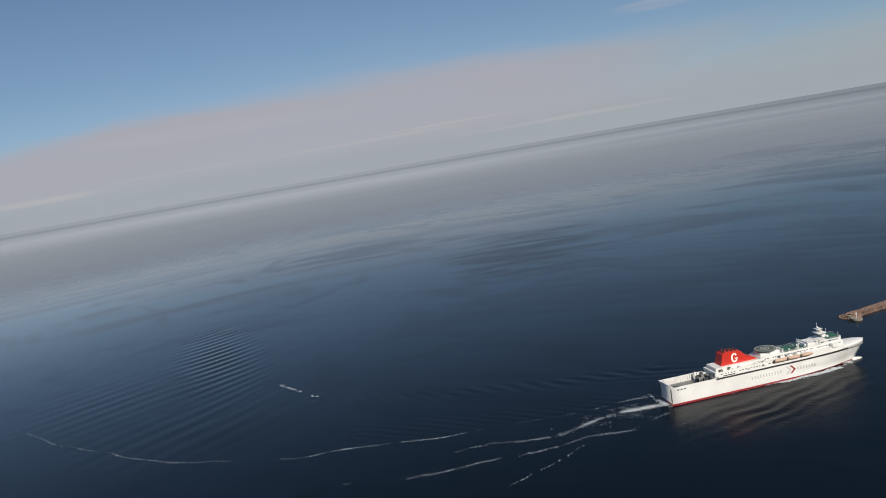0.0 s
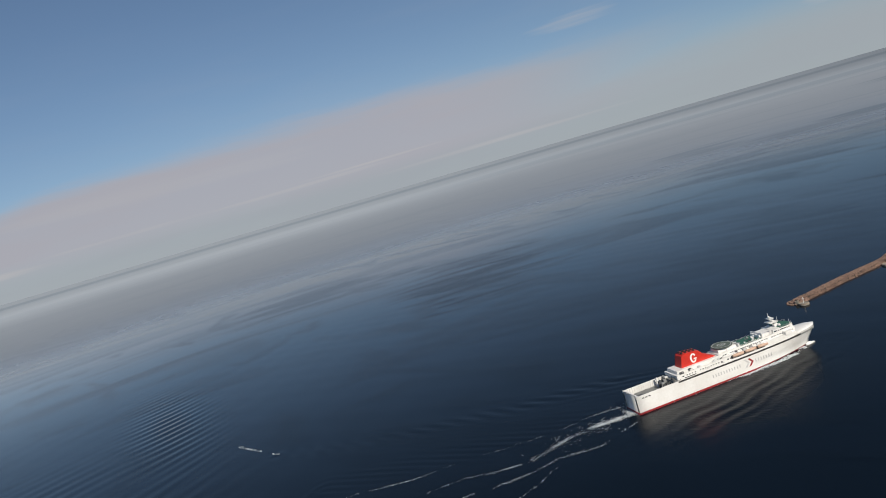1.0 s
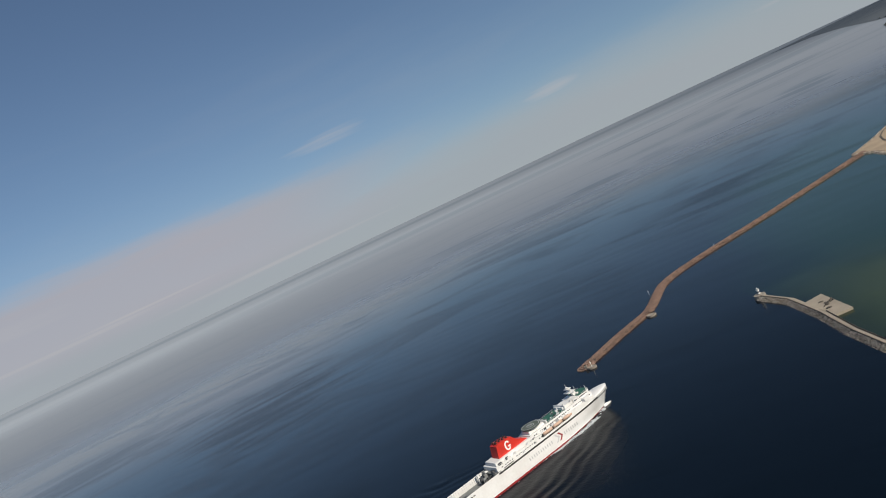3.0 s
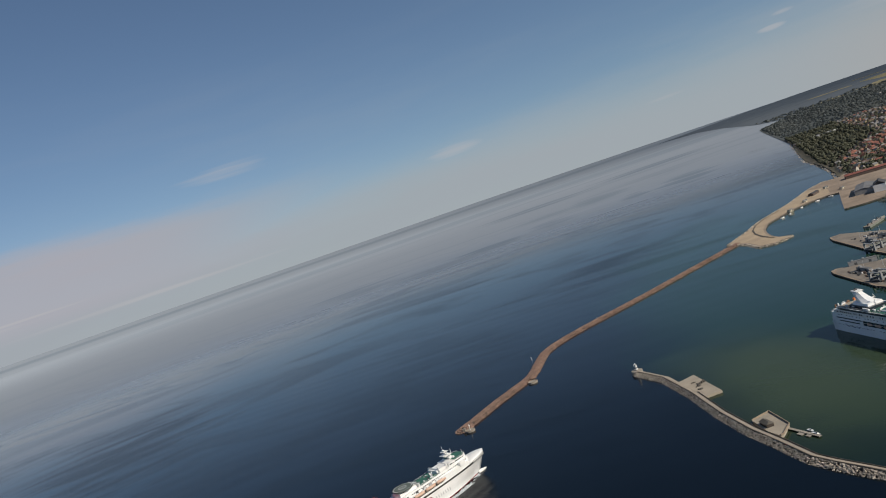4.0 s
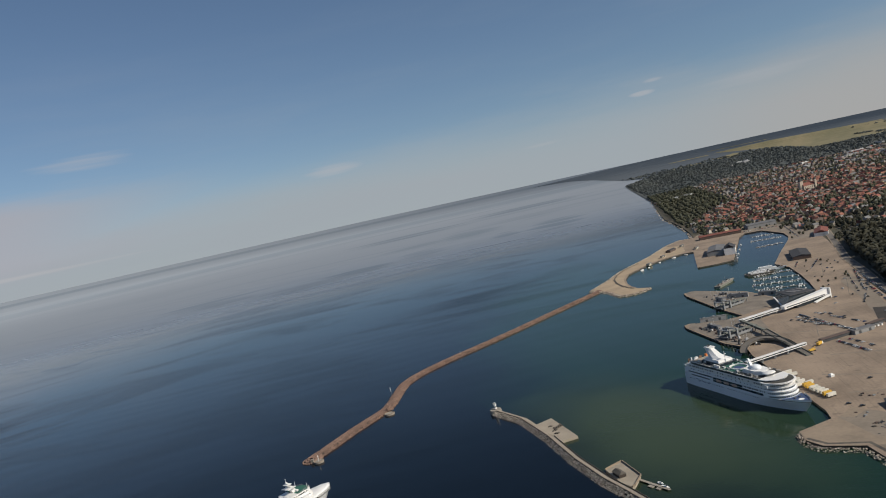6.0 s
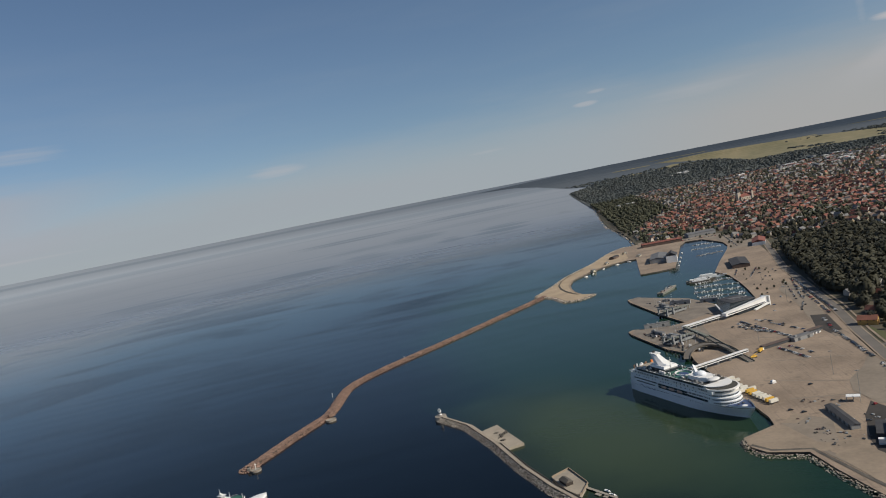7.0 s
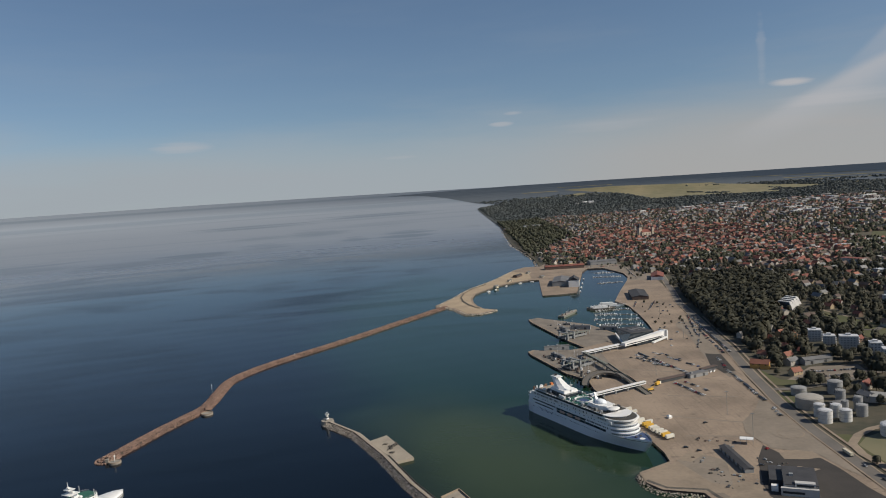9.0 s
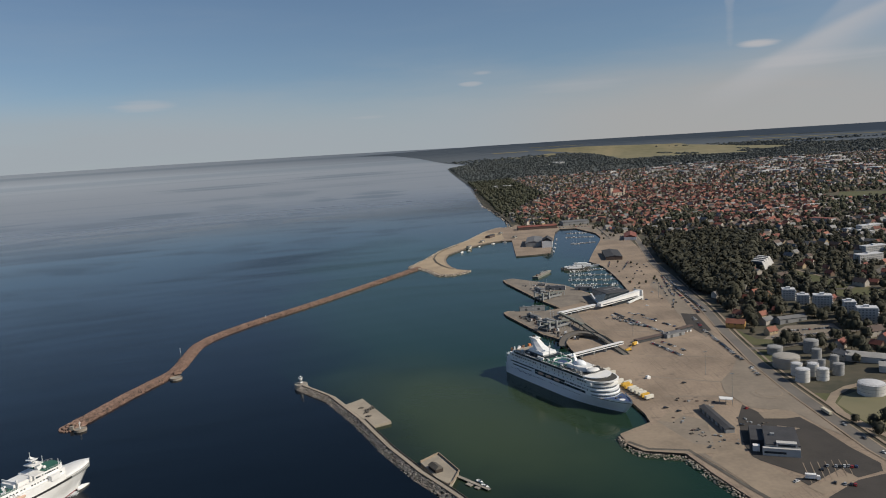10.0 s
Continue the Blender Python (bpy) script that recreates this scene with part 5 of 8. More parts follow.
    # stern balconies
    for z in (12.2, 15.2, 18.0):
        part("stern_balcony", Geo().box(0, 8, -13.2, 13.2, z - .2, z + .1), white_paint, c)
        r = Geo()
        railing(r, [(8, -13, z), (.2, -13, z), (.2, 13, z), (8, 13, z)])
        part("railing", r, white_paint, c)
    # top decks
    part("pool_deck", Geo().box(14, 124, -12.8, 12.8, 23.4, 23.6), top_deck, c, "dark brown-green open top deck")
    part("sports_deck", Geo().box(62, 94, -12.2, 12.2, 23.62, 23.7), green_deck, c, "green deck round the pool")
    part("wood_deck", Geo().box(14, 30, -12.6, 12.6, 23.62, 23.7), sand_concrete, c, "sand coloured aft deck")
    part("dark_house", Geo().box(30, 62, -9.5, 9.5, 23.6, 26.2, taper=.3), dark_glass, c, "dark glazed deckhouse")
    part("funnel_house", Geo().box(34, 58, -8.2, 8.2, 26.2, 28.4, taper=.7), white_paint, c, "white sloping casing below the funnel")
    sec = [((40, 56), 6.0, 28.4), ((36, 48), 4.8, 31), ((32.5, 42), 3.8, 34), ((30, 38.5), 3.2, 36.4)]
    rings = [[(a, -w, z), ((a + b) / 2, -w * 1.15, z), (b, -w * .6, z), (b, w * .6, z), ((a + b) / 2, w * 1.15, z), (a, w, z)] for (a, b), w, z in sec]
    fun = part("funnel", Geo().loft(rings), white_paint, c, "white swept-back funnel")
    part("funnel_top", Geo().box(29, 39, -3.6, 3.6, 36.4, 37.2), white_paint, fun)
    for y in (-1.2, 0, 1.2):
        part("uptake", Geo().tube((33, y, 36.8), (32, y, 38.8), .5, n=8), black_paint, fun)
    part("mast", Geo().tube((58, 0, 26), (58, 0, 36), .35, .15, n=6).box(57.4, 58.6, -1.6, 1.6, 33, 33.3), white_paint, c)
    part("pool_rim", Geo().loft([[(78 + 11 * math.cos(a) * r, 9 * math.sin(a) * r, z) for a in np.linspace(0, 2 * math.pi, 22, endpoint=False)] for r, z in ((.9, 23.6), (.9, 24.8), (.8, 24.8), (.8, 23.7))], caps=False), white_paint, c, "white oval screen round the pool")
    part("pool", Geo().slab([(78 + 6 * math.cos(a), 4 * math.sin(a)) for a in np.linspace(0, 2 * math.pi, 18, endpoint=False)], 23.6, 23.75), blue_deck, c, "small blue pool")
    part("fore_house", Geo().slab([(94, -8), (112, -8), (118, -4), (118, 4), (112, 8), (94, 8)], 23.6, 26.8, inset=.08), white_paint, c, "white forward lounge")
    rings = [[(104 + 6 * math.cos(a) * k, 5 * math.sin(a) * k, z) for a in np.linspace(0, 2 * math.pi, 16, endpoint=False)] for k, z in ((1, 26.8), (.9, 28.4), (.6, 29.4), (.1, 29.8))]
    part("lounge_dome", Geo().loft(rings), hull_white, c, "white domed lounge roof", smooth=True)
    part("fore_mast", Geo().loft([[(96, -1.6, 26.8), (100, -1.6, 26.8), (100, 1.6, 26.8), (96, 1.6, 26.8)], [(94, -.7, 34), (95.6, -.7, 34), (95.6, .7, 34), (94, .7, 34)]]).box(92.5, 97.5, -3, 3, 31.5, 31.9), white_paint, c, "white radar mast")
    rings = [[(122 + 5.4 * math.cos(a) * k, 6.4 * math.sin(a) * k, z) for a in np.linspace(0, 2 * math.pi, 18, endpoint=False)] for k, z in ((.8, 23.6), (.8, 25.4), (1, 25.5), (.95, 26.1), (.2, 26.5))]
    part("front_lounge", Geo().loft(rings), white_paint, c, "round white observation lounge", smooth=True)
    g = Geo()
    for i in range(18):
        a = 2 * math.pi * i / 18
        g.add([(122 + 4.36 * math.cos(a + d), 5.16 * math.sin(a + d), z) for d, z in ((-.13, 24), (.13, 24), (.13, 25.1), (-.13, 25.1))], [(0, 1, 2, 3)])
    part("lounge_window", g, dark_glass, c)
    for k in range(70):
        x, y = gear.uniform(58, 118), gear.uniform(-9, 9)
        if (x - 78) ** 2 / 150 + y * y / 100 < 1 or x > 93 and abs(y) < 8.4:
            continue
        part("top_deck_locker", Geo().box(x, x + gear.uniform(.6, 2.2), y, y + gear.uniform(.5, 1.3), 23.6, 23.6 + gear.uniform(.5, 1.3), taper=.06), gear.choice((white_paint, pale_grey, dark_steel, green_deck)), c, "low locker on the top deck")
    for k in range(26):
        s = gear.choice((-1, 1))
        x = 100 + 1.15 * k
        part("stanchion", Geo().box(x, x + .18, min(s * 14.06, s * 14.12), max(s * 14.06, s * 14.12), 9.9, 12.0), white_paint, c)
    rng = random.Random(8)
    for k in range(48):
        x, y = rng.uniform(16, 118), rng.choice((-1, 1)) * rng.uniform(9.6, 12)
        part("deck_box", Geo().box(x, x + rng.uniform(1, 4), y, y + rng.uniform(.8, 1.6), 23.6, 23.6 + rng.uniform(.9, 2.2)), (white_paint, grey_steel, dark_steel)[k % 3], c)
    r = Geo()
    for s in (-1, 1):
        railing(r, [(14, s * 13, 23.5), (126, s * 13, 23.5)], gap=4)
    part("railing", r, white_paint, c)


cruise_ship()

# ---- on the breakwaters ----
def put(x, y, turn=0.0, z=None):
    return pose(x, y, (land_height(x, y) + 0.2) if z is None else z, 0, 0, turn)


def beacon():
    t = thing("lighthouse", "small white lighthouse with a gallery on the pier head", "lighthouse", at=pose(-155, 739, 3.2))
    part("base", Geo().tube((0, 0, -4), (0, 0, 1.2), 7.0, 6.4, n=18), concrete, t, "round concrete pier head")
    part("plinth", Geo().tube((0, 0, 1.2), (0, 0, 2.2), 2.6, 2.3, n=12), concrete, t)
    part("tower", Geo().tube((0, 0, 2.2), (0, 0, 6.6), 1.7, 1.2, n=12), white_paint, t)
    part("tower_band", Geo().tube((0, 0, 3.6), (0, 0, 4.9), 1.58, 1.45, n=12), dark_steel, t, "dark band round the tower")
    part("gallery", Geo().tube((0, 0, 6.6), (0, 0, 6.95), 2.1, n=12), white_paint, t)
    r = Geo()
    railing(r, [(2 * math.cos(a), 2 * math.sin(a), 6.95) for a in np.linspace(0, 2 * math.pi, 9)], gap=5)
    part("railing", r, white_paint, t)
    lan = part("lantern", Geo().tube((0, 0, 6.95), (0, 0, 8.4), .8, n=10), dark_glass, t, "glazed lantern")
    part("lantern_roof", Geo().tube((0, 0, 8.4), (0, 0, 9.3), 1.05, .12, n=10), white_paint, lan)


def pier_head(x, y, r, name, label):
    t = thing(name, label, "platform", at=pose(x, y, 0))
    part("platform", Geo().tube((0, 0, -3), (0, 0, 1.6), r, n=20), concrete, t)
    part("kerb", Geo().loft([[(k * math.cos(a), k * math.sin(a), z) for a in np.linspace(0, 2 * math.pi, 20, endpoint=False)] for k, z in ((r, 1.6), (r, 2.1), (r * .9, 2.1), (r * .9, 1.6))], caps=False), pale, t)
    return t


beacon()
t = pier_head(-338, 660, 5.5, "landing_platform", "round pale concrete landing at the breakwater's end")
part("mast", Geo().tube((0, 0, 1.6), (0, 0, 8.2), .35, .3, n=8).box(-.8, .8, -.8, .8, 6.6, 7.0), white_paint, t, "white beacon mast")
part("hut", Geo().box(-9, -6, -1, 2, 0.5, 4.2, taper=.1), concrete, t)
t = pier_head(-300, 798, 6.5, "landing_platform", "round pale concrete landing beside the breakwater's bend")
part("steps", Geo().box(-2, 2, 5, 7, -1, 1.0).box(-2, 2, 7, 9, -1, 1.5), concrete, t)
t = thing("ruined_hut", "low ruined stone hut on the breakwater", "hut", at=pose(-303, 812, 1.9, 0, 0, 30))
part("wall", Geo().box(-4, 4, -3, -2.4, 0, 2.4).box(-4, 4, 2.4, 3, 0, 2.0).box(-4, -3.4, -2.4, 2.4, 0, 2.2).box(3.4, 4, -2.4, 2.4, 0, 2.4), red_stone, t)
part("floor", Geo().box(-3.4, 3.4, -2.4, 2.4, 0, .4), concrete, t)
for x, y in ((-331, 905), (-262, 1062)):
    t = thing("beacon_post", "thin pale beacon post standing at the breakwater", "post", at=pose(x, y, 0.5))
    part("post", Geo().tube((0, 0, 0), (0, 0, 5), .25, .2, n=8), white_paint, t)
    part("lamp_head", Geo().tube((0, 0, 5), (0, 0, 6), .5, .4, n=8), white_paint, t)

# landing stage and small harbour along the inner pier
tagged(part("landing_stage", Geo().slab([(-104, 673), (-74, 617), (-59, 625), (-89, 687)], -3, 2.4), sand_concrete), "flat sand-coloured concrete landing stage", "landing stage", kind="structure")
for x, y, s, w in ((-80, 655, 2.6, 9), (-83, 648, 1.8, 6), (-80, 638, 1.2, 4), (-88, 660, .8, 3)):
    t = thing("scrap_heap", "low dark heap of old timber and ropes", "heap", at=pose(x, y, 2.4, 0, 0, 60))
    g = Geo()
    rng = random.Random(int(x * y))
    for k in range(7):
        a, b = rng.uniform(-w / 2, w / 2), rng.uniform(-2, 2)
        g.box(a, a + rng.uniform(1, 3), b, b + rng.uniform(.5, 1.6), 0, s * rng.uniform(.4, 1), taper=.1)
    part("pile", g, dark_wall, t)
tagged(part("boat_basin_wall", Geo().slab([(-33, 538), (-20, 551), (-6, 519), (-11, 502), (-13, 500), (-22, 512)], -3, 2.5), sand_concrete), "walled sand-coloured platform beside the pier", "platform", kind="structure")
g = Geo()
for (ax, ay), (bx, by) in zip([(-33, 538), (-20, 551), (-6, 519), (-11, 502)], [(-20, 551), (-6, 519), (-11, 502), (-13, 500)]):
    d = Vector((bx - ax, by - ay)).normalized()
    s = Vector((-d.y, d.x)) * .7
    g.slab([(ax, ay), (bx, by), (bx + s.x, by + s.y), (ax + s.x, ay + s.y)][::-1], 2.5, 3.7)
tagged(part("parapet", g, pale), "low pale parapet wall", "parapet", kind="structure")
t = thing("stone_hut", "low dark roofed stone hut on the pier", "hut", at=pose(-22, 524, 2.5, 0, 0, 118))
part("wall", Geo().box(-5.5, 5.5, -3, 3, 0, 2.6), rubble, t)
part("roof", Geo().loft([[(-6, -3.5, 2.6), (6, -3.5, 2.6), (6, 3.5, 2.6), (-6, 3.5, 2.6)], [(-5, -.2, 4.4), (5, -.2, 4.4), (5, .2, 4.4), (-5, .2, 4.4)]]), dark_wall, t, "dark shallow roof")
t = thing("jetty", "short wooden jetty on piles", "jetty", at=pose(-8, 516, 0, 0, 0, -49))
part("deck", Geo().box(0, 33, -1.3, 1.3, .9, 1.2), concrete, t)
for k in range(6):
    for y in (-1, 1):
        part("pile", Geo().tube((3 + 5.8 * k, y, -3), (3 + 5.8 * k, y, 1.4), .22, n=6), dark_wall, t)
part("float", Geo().box(14, 19, -4.5, -1.3, .2, .8).box(22, 26, -4, -1.3, .2, .8), concrete, t)
# seaward parapet along the inner pier
bank("pier_rail_wall", INNER[2:9], [(-3.3, 2.2, 0), (-3.35, 3.1, 0), (-3.65, 3.1, 0), (-3.7, 2.2, 0)], [dark_wall], "low dark wall along the pier's harbour side", "wall")
bank("pier_parapet", INNER[:11], [(2.6, 3.6, 0), (2.55, 4.5, 0), (1.9, 4.5, 0), (1.85, 3.6, 0)], [pale], "low pale parapet on the pier's crown", "parapet")

# ---- harbour buildings ----
tin_roof = material("tin_roof", (0.175, 0.172, 0.168), (0.12, 0.118, 0.116), 0.1, 0.6)
dark_roof = material("dark_roof", (0.055, 0.055, 0.058), (0.035, 0.035, 0.038), 0.1, 0.8)
brown_roof = material("brown_roof", (0.12, 0.085, 0.07), (0.085, 0.06, 0.05), 0.2, 0.85)
grey_wall = material("grey_wall", (0.30, 0.30, 0.295), (0.23, 0.23, 0.225), 0.1, 0.8)
block_wall = material("block_wall", (0.50, 0.49, 0.465), (0.41, 0.40, 0.385), 0.06, 0.8)


def shed(name, label, x, y, turn, l, w, h, wall, roof, category="shed", rise=1.2, flat=False, doors=2):
    t = thing(name, label, category, at=put(x, y, turn))
    part("wall", Geo().box(-l / 2, l / 2, -w / 2, w / 2, -1, h), wall, t)
    if flat:
        part("roof", Geo().box(-l / 2 - .2, l / 2 + .2, -w / 2 - .2, w / 2 + .2, h, h + .5, taper=.1), roof, t)
        for k in range(max(1, int(l / 14))):
            part("roof_unit", Geo().box(-l / 2 + 4 + 13 * k, -l / 2 + 7 + 13 * k, -1.5, 1.2, h + .5, h + 1.9, taper=.15), grey_steel, t)
    else:
        e = .6
        part("roof", Geo().loft([[(-l / 2 - e, -w / 2 - e, h), (-l / 2 - e, 0, h + rise), (-l / 2 - e, w / 2 + e, h), (-l / 2 - e, 0, h + rise - .3)], [(l / 2 + e, -w / 2 - e, h), (l / 2 + e, 0, h + rise), (l / 2 + e, w / 2 + e, h), (l / 2 + e, 0, h + rise - .3)]])
             .add([(-l / 2, -w / 2, h), (-l / 2, w / 2, h), (-l / 2, 0, h + rise - .2), (l / 2, -w / 2, h), (l / 2, w / 2, h), (l / 2, 0, h + rise - .2)], [(0, 2, 1), (3, 4, 5)]), roof, t)
    for k in range(doors):
        x0 = -l / 2 + (k + .5) * l / doors
        for s in (-1, 1):
            part("door", Geo().box(x0 - 1.6, x0 + 1.6, min(s * w / 2, s * (w / 2 + .08)), max(s * w / 2, s * (w / 2 + .08)), 0, min(3.4, h - .4)), dark_steel, t)
    return t


# by the southern quay
shed("workshop", "long dark-roofed low workshop on the quay", 199, 578, 92, 50, 7, 3.6, grey_wall, dark_roof, "workshop", 0.9, doors=6)
t = thing("canopy", "flat white canopy on posts", "canopy", at=put(221, 614, -20))
part("roof", Geo().box(-5.4, 5.4, -3.4, 3.4, 4.2, 4.6, taper=.1), white_paint, t)
for x in (-5, 0, 5):
    for y in (-3, 3):
        part("post", Geo().tube((x, y, 0), (x, y, 5), .18, n=6), grey_steel, t)
t = shed("depot", "large grey flat-roofed depot with a dark forecourt", 225, 526, -20, 22, 34, 7.0, grey_wall, dark_roof, "depot", flat=True, doors=4)
part("front_wing", Geo().box(-13, 11, -20, -17, -1, 5.6).box(-4, 9, -17.6, -13, 5.0, 8.8), block_wall, t, "pale grey front wing")
part("front_window", Geo().box(-3, 8, -17.72, -17.6, 6.2, 7.8).box(-12, 2, -20.1, -20, 1.8, 3.4), dark_glass, t)
part("side_wing", Geo().box(-20, -11, -4, 24, -1, 4.6, taper=.1), dark_roof, t, "dark side wing")
part("plant_box", Geo().box(-19, -14.5, -14, -10, -1, 4.2), white_paint, t)
# storage row in the parking field
shed("shelter", "long low dark shelter across the parking field", 228, 824, 26, 62, 7, 3.2, dark_steel, brown_roof, "shelter", .6, doors=5)
shed("kiosk", "small pale blue flat-roofed check-in building", 247, 828, 26, 26, 9, 4.0, grey_wall, tin_roof, "office", flat=True)
shed("shelter", "low dark shelter beside the check-in lanes", 268, 852, 32, 24, 6, 3.0, dark_steel, brown_roof, "shelter", .5)
for k in range(5):
    t = thing("check_in_booth", "small white check-in booth on the quay", "booth", "check-in booths", at=put(253 + 4.5 * k, 834 + 2 * k, 35))
    part("cabin", Geo().box(-1.3, 1.3, -1, 1, 0, 2.5), white_paint, t)
    part("roof", Geo().box(-2.2, 2.2, -1.7, 1.7, 2.5, 2.8), tin_roof, t)
# ferry terminal: dark glass hall, white wing and gangway
t = thing("ferry_terminal", "ferry terminal with a dark sloping glass hall and a white wing", "terminal", at=put(222, 1020, 35))
part("hall", Geo().loft([[(-32, -13, 0), (26, -13, 0), (44, 34, 0), (10, 46, 0)], [(-20, -12, 16), (25, -13, 13), (40, 32, 11), (12, 42, 11)]]), dark_glass, t, "dark glazed hall")
part("hall_roof", Geo().loft([[(-21, -13, 16.0), (26, -14, 13.0), (41, 33, 11.0), (11, 43, 11.0)], [(-20, -12.5, 16.6), (25, -13.5, 13.6), (40, 32, 11.6), (12, 42, 11.6)]]), dark_roof, t, "dark sloping roof")
for k in range(3):
    part("roof_light", Geo().box(2 + 9 * k, 8 + 9 * k, 2, 16, 12.6 - .3 * k, 15.0 - .3 * k, taper=.3), tin_roof, t, "grey roof light")
part("roof_rib", Geo().loft([[(-33, -14, .5), (-31, -14, .5), (-31, -13, .5), (-33, -13, .5)], [(-14, 22, 11.5), (-12, 22, 11.5), (-12, 23, 11.5), (-14, 23, 11.5)]]), pale_grey, t, "pale rib along the glass")
part("white_wing", Geo().loft([[(-44, -24, 4), (36, -24, 5), (36, -17, 5), (-44, -17, 4)], [(-44, -24, 8.2), (36, -24, 12.6), (36, -17, 12.6), (-44, -17, 8.2)]]), white_paint, t, "long white wing rising to one end")
part("wing_window", Geo().box(-40, 30, -24.1, -24, 5.4, 6.6), dark_glass, t)
part("ground_floor", Geo().box(-20, 34, -22, -14, 0, 4.6), dark_glass, t, "glazed ground floor in shade")
part("entrance_ramp", Geo().loft([[(6, -29, .2), (34, -29, 3.4), (34, -25, 3.4), (6, -25, .2)], [(6, -29, 1.6), (34, -29, 5.2), (34, -25, 5.2), (6, -25, 1.6)]]), white_paint, t, "white sloping entrance ramp")
part("end_wall", Geo().box(36, 38, -27, -12, 0, 13.4, taper=.1), white_paint, t)


weathered = material("weathered_green", (0.20, 0.21, 0.175), (0.14, 0.145, 0.12), 0.2, 0.7)


def gangway(name, label, a, b, z, w=4.0, mat=white_paint, legs=5):
    a, b = Vector(a), Vector(b)
    l = (b - a).length
    t = thing(name, label, "gangway", at=pose(a.x, a.y, 0, 0, 0, math.degrees(math.atan2(b.y - a.y, b.x - a.x))))
    part("tube", Geo().box(0, l, -w / 2, w / 2, z, z + 2.6, taper=.05), mat, t)
    part("roof", Geo().box(-.3, l + .3, -w / 2 - .25, w / 2 + .25, z + 2.6, z + 2.95, taper=.1), mat, t)
    part("window_band", Geo().box(1, l - 1, -w / 2 - .06, -w / 2, z + .9, z + 1.9).box(1, l - 1, w / 2, w / 2 + .06, z + .9, z + 1.9), dark_glass, t)
    for k in range(legs):
        x = l * (k + .5) / legs
        part("support", Geo().box(x - .4, x + .4, -w / 2 + .3, -w / 2 + 1.0, 1.9, z).box(x - .4, x + .4, w / 2 - 1.0, w / 2 - .3, 1.9, z), grey_steel, t)
    return t


gangway("gangway", "long white covered gangway from the terminal", (140, 951), (194, 984), 5.5, 5.5)
gangway("gangway", "grey-green covered passage on posts above the ferry pier", (141, 949), (157, 880), 6.0, 3.4, weathered, 4)
ramp = thing("vehicle_ramp", "straight brown elevated vehicle ramp on posts", "ramp", at=pose(156, 884, 0, 0, 0, math.degrees(math.atan2(-118, 23))))
part("ramp_deck", Geo().loft([[(0, -3.4, 7.5), (0, 3.4, 7.5), (0, 3.4, 8.2), (0, -3.4, 8.2)], [(118, -3.4, 1.8), (118, 3.4, 1.8), (118, 3.4, 2.5), (118, -3.4, 2.5)]]), road_asphalt, ramp)
for sd in (-3.4, 3.1):
    part("parapet", Geo().loft([[(0, sd, 8.2), (0, sd + .3, 8.2), (0, sd + .3, 9.2), (0, sd, 9.2)], [(118, sd, 2.5), (118, sd + .3, 2.5), (118, sd + .3, 3.3), (118, sd, 3.3)]]), weathered, ramp)
for k in range(6):
    part("post", Geo().box(8 + 15 * k, 9 + 15 * k, -2.6, 2.6, 1.9, 7.2 - .72 * k), grey_steel, ramp)
gangway("gangway", "long pale covered gangway towards the cruise ship", (110, 756), (182, 797), 6.0, 3.2)
t = thing("boarding_lift", "yellow wheeled boarding lift below the gangway", "lift", at=put(184, 782, 20))
part("body", Geo().box(-3.6, 3.6, -1.3, 1.3, .9, 2.4, taper=.2), yellow_paint, t)
part("arm", Geo().tube((-1.5, 0, 2.4), (5, 0, 4.6), .35, n=6), yellow_paint, t)
for x in (-2.6, 2.6):
    for y in (-1.3, 1.3):
        part("wheel", Geo().tube((x, y - .3, .7), (x, y + .3, .7), .7, n=10), black_paint, t)


def linkspan(x, y, turn, w=14):
    t = thing("linkspan", "steel linkspan with portal towers at the ferry berth", "linkspan", at=put(x, y, turn))
    part("ramp_deck", Geo().box(-28, 14, -w / 2, w / 2, 1.2, 2.0), dark_steel, t)
    for s in (-1, 1):
        part("girder", Geo().box(-28, 14, s * w / 2 - .4, s * w / 2 + .4, 1.2, 4.2), grey_steel, t)
        for xx in (-24, -12):
            part("tower", Geo().box(xx - 1.2, xx + 1.2, s * (w / 2 + 1.5) - 1, s * (w / 2 + 1.5) + 1, -2, 11), grey_steel, t)
    for xx in (-24, -12):
        part("portal", Geo().box(xx - .9, xx + .9, -w / 2 - 2.5, w / 2 + 2.5, 9.4, 10.4), grey_steel, t)
    part("upper_ramp", Geo().loft([[(-24, -3, 6.6), (-24, 3, 6.6), (-24, 3, 7.2), (-24, -3, 7.2)], [(26, -3, 4.6), (26, 3, 4.6), (26, 3, 5.2), (26, -3, 5.2)]]), weathered, t)
    for xx in (0, 12, 24):
        part("support", Geo().box(xx - .5, xx + .5, -3.2, -2.4, 0, 5.2).box(xx - .5, xx + .5, 2.4, 3.2, 0, 5.2), grey_steel, t)
    return t


linkspan(132, 905, 35)
linkspan(150, 1075, 35)


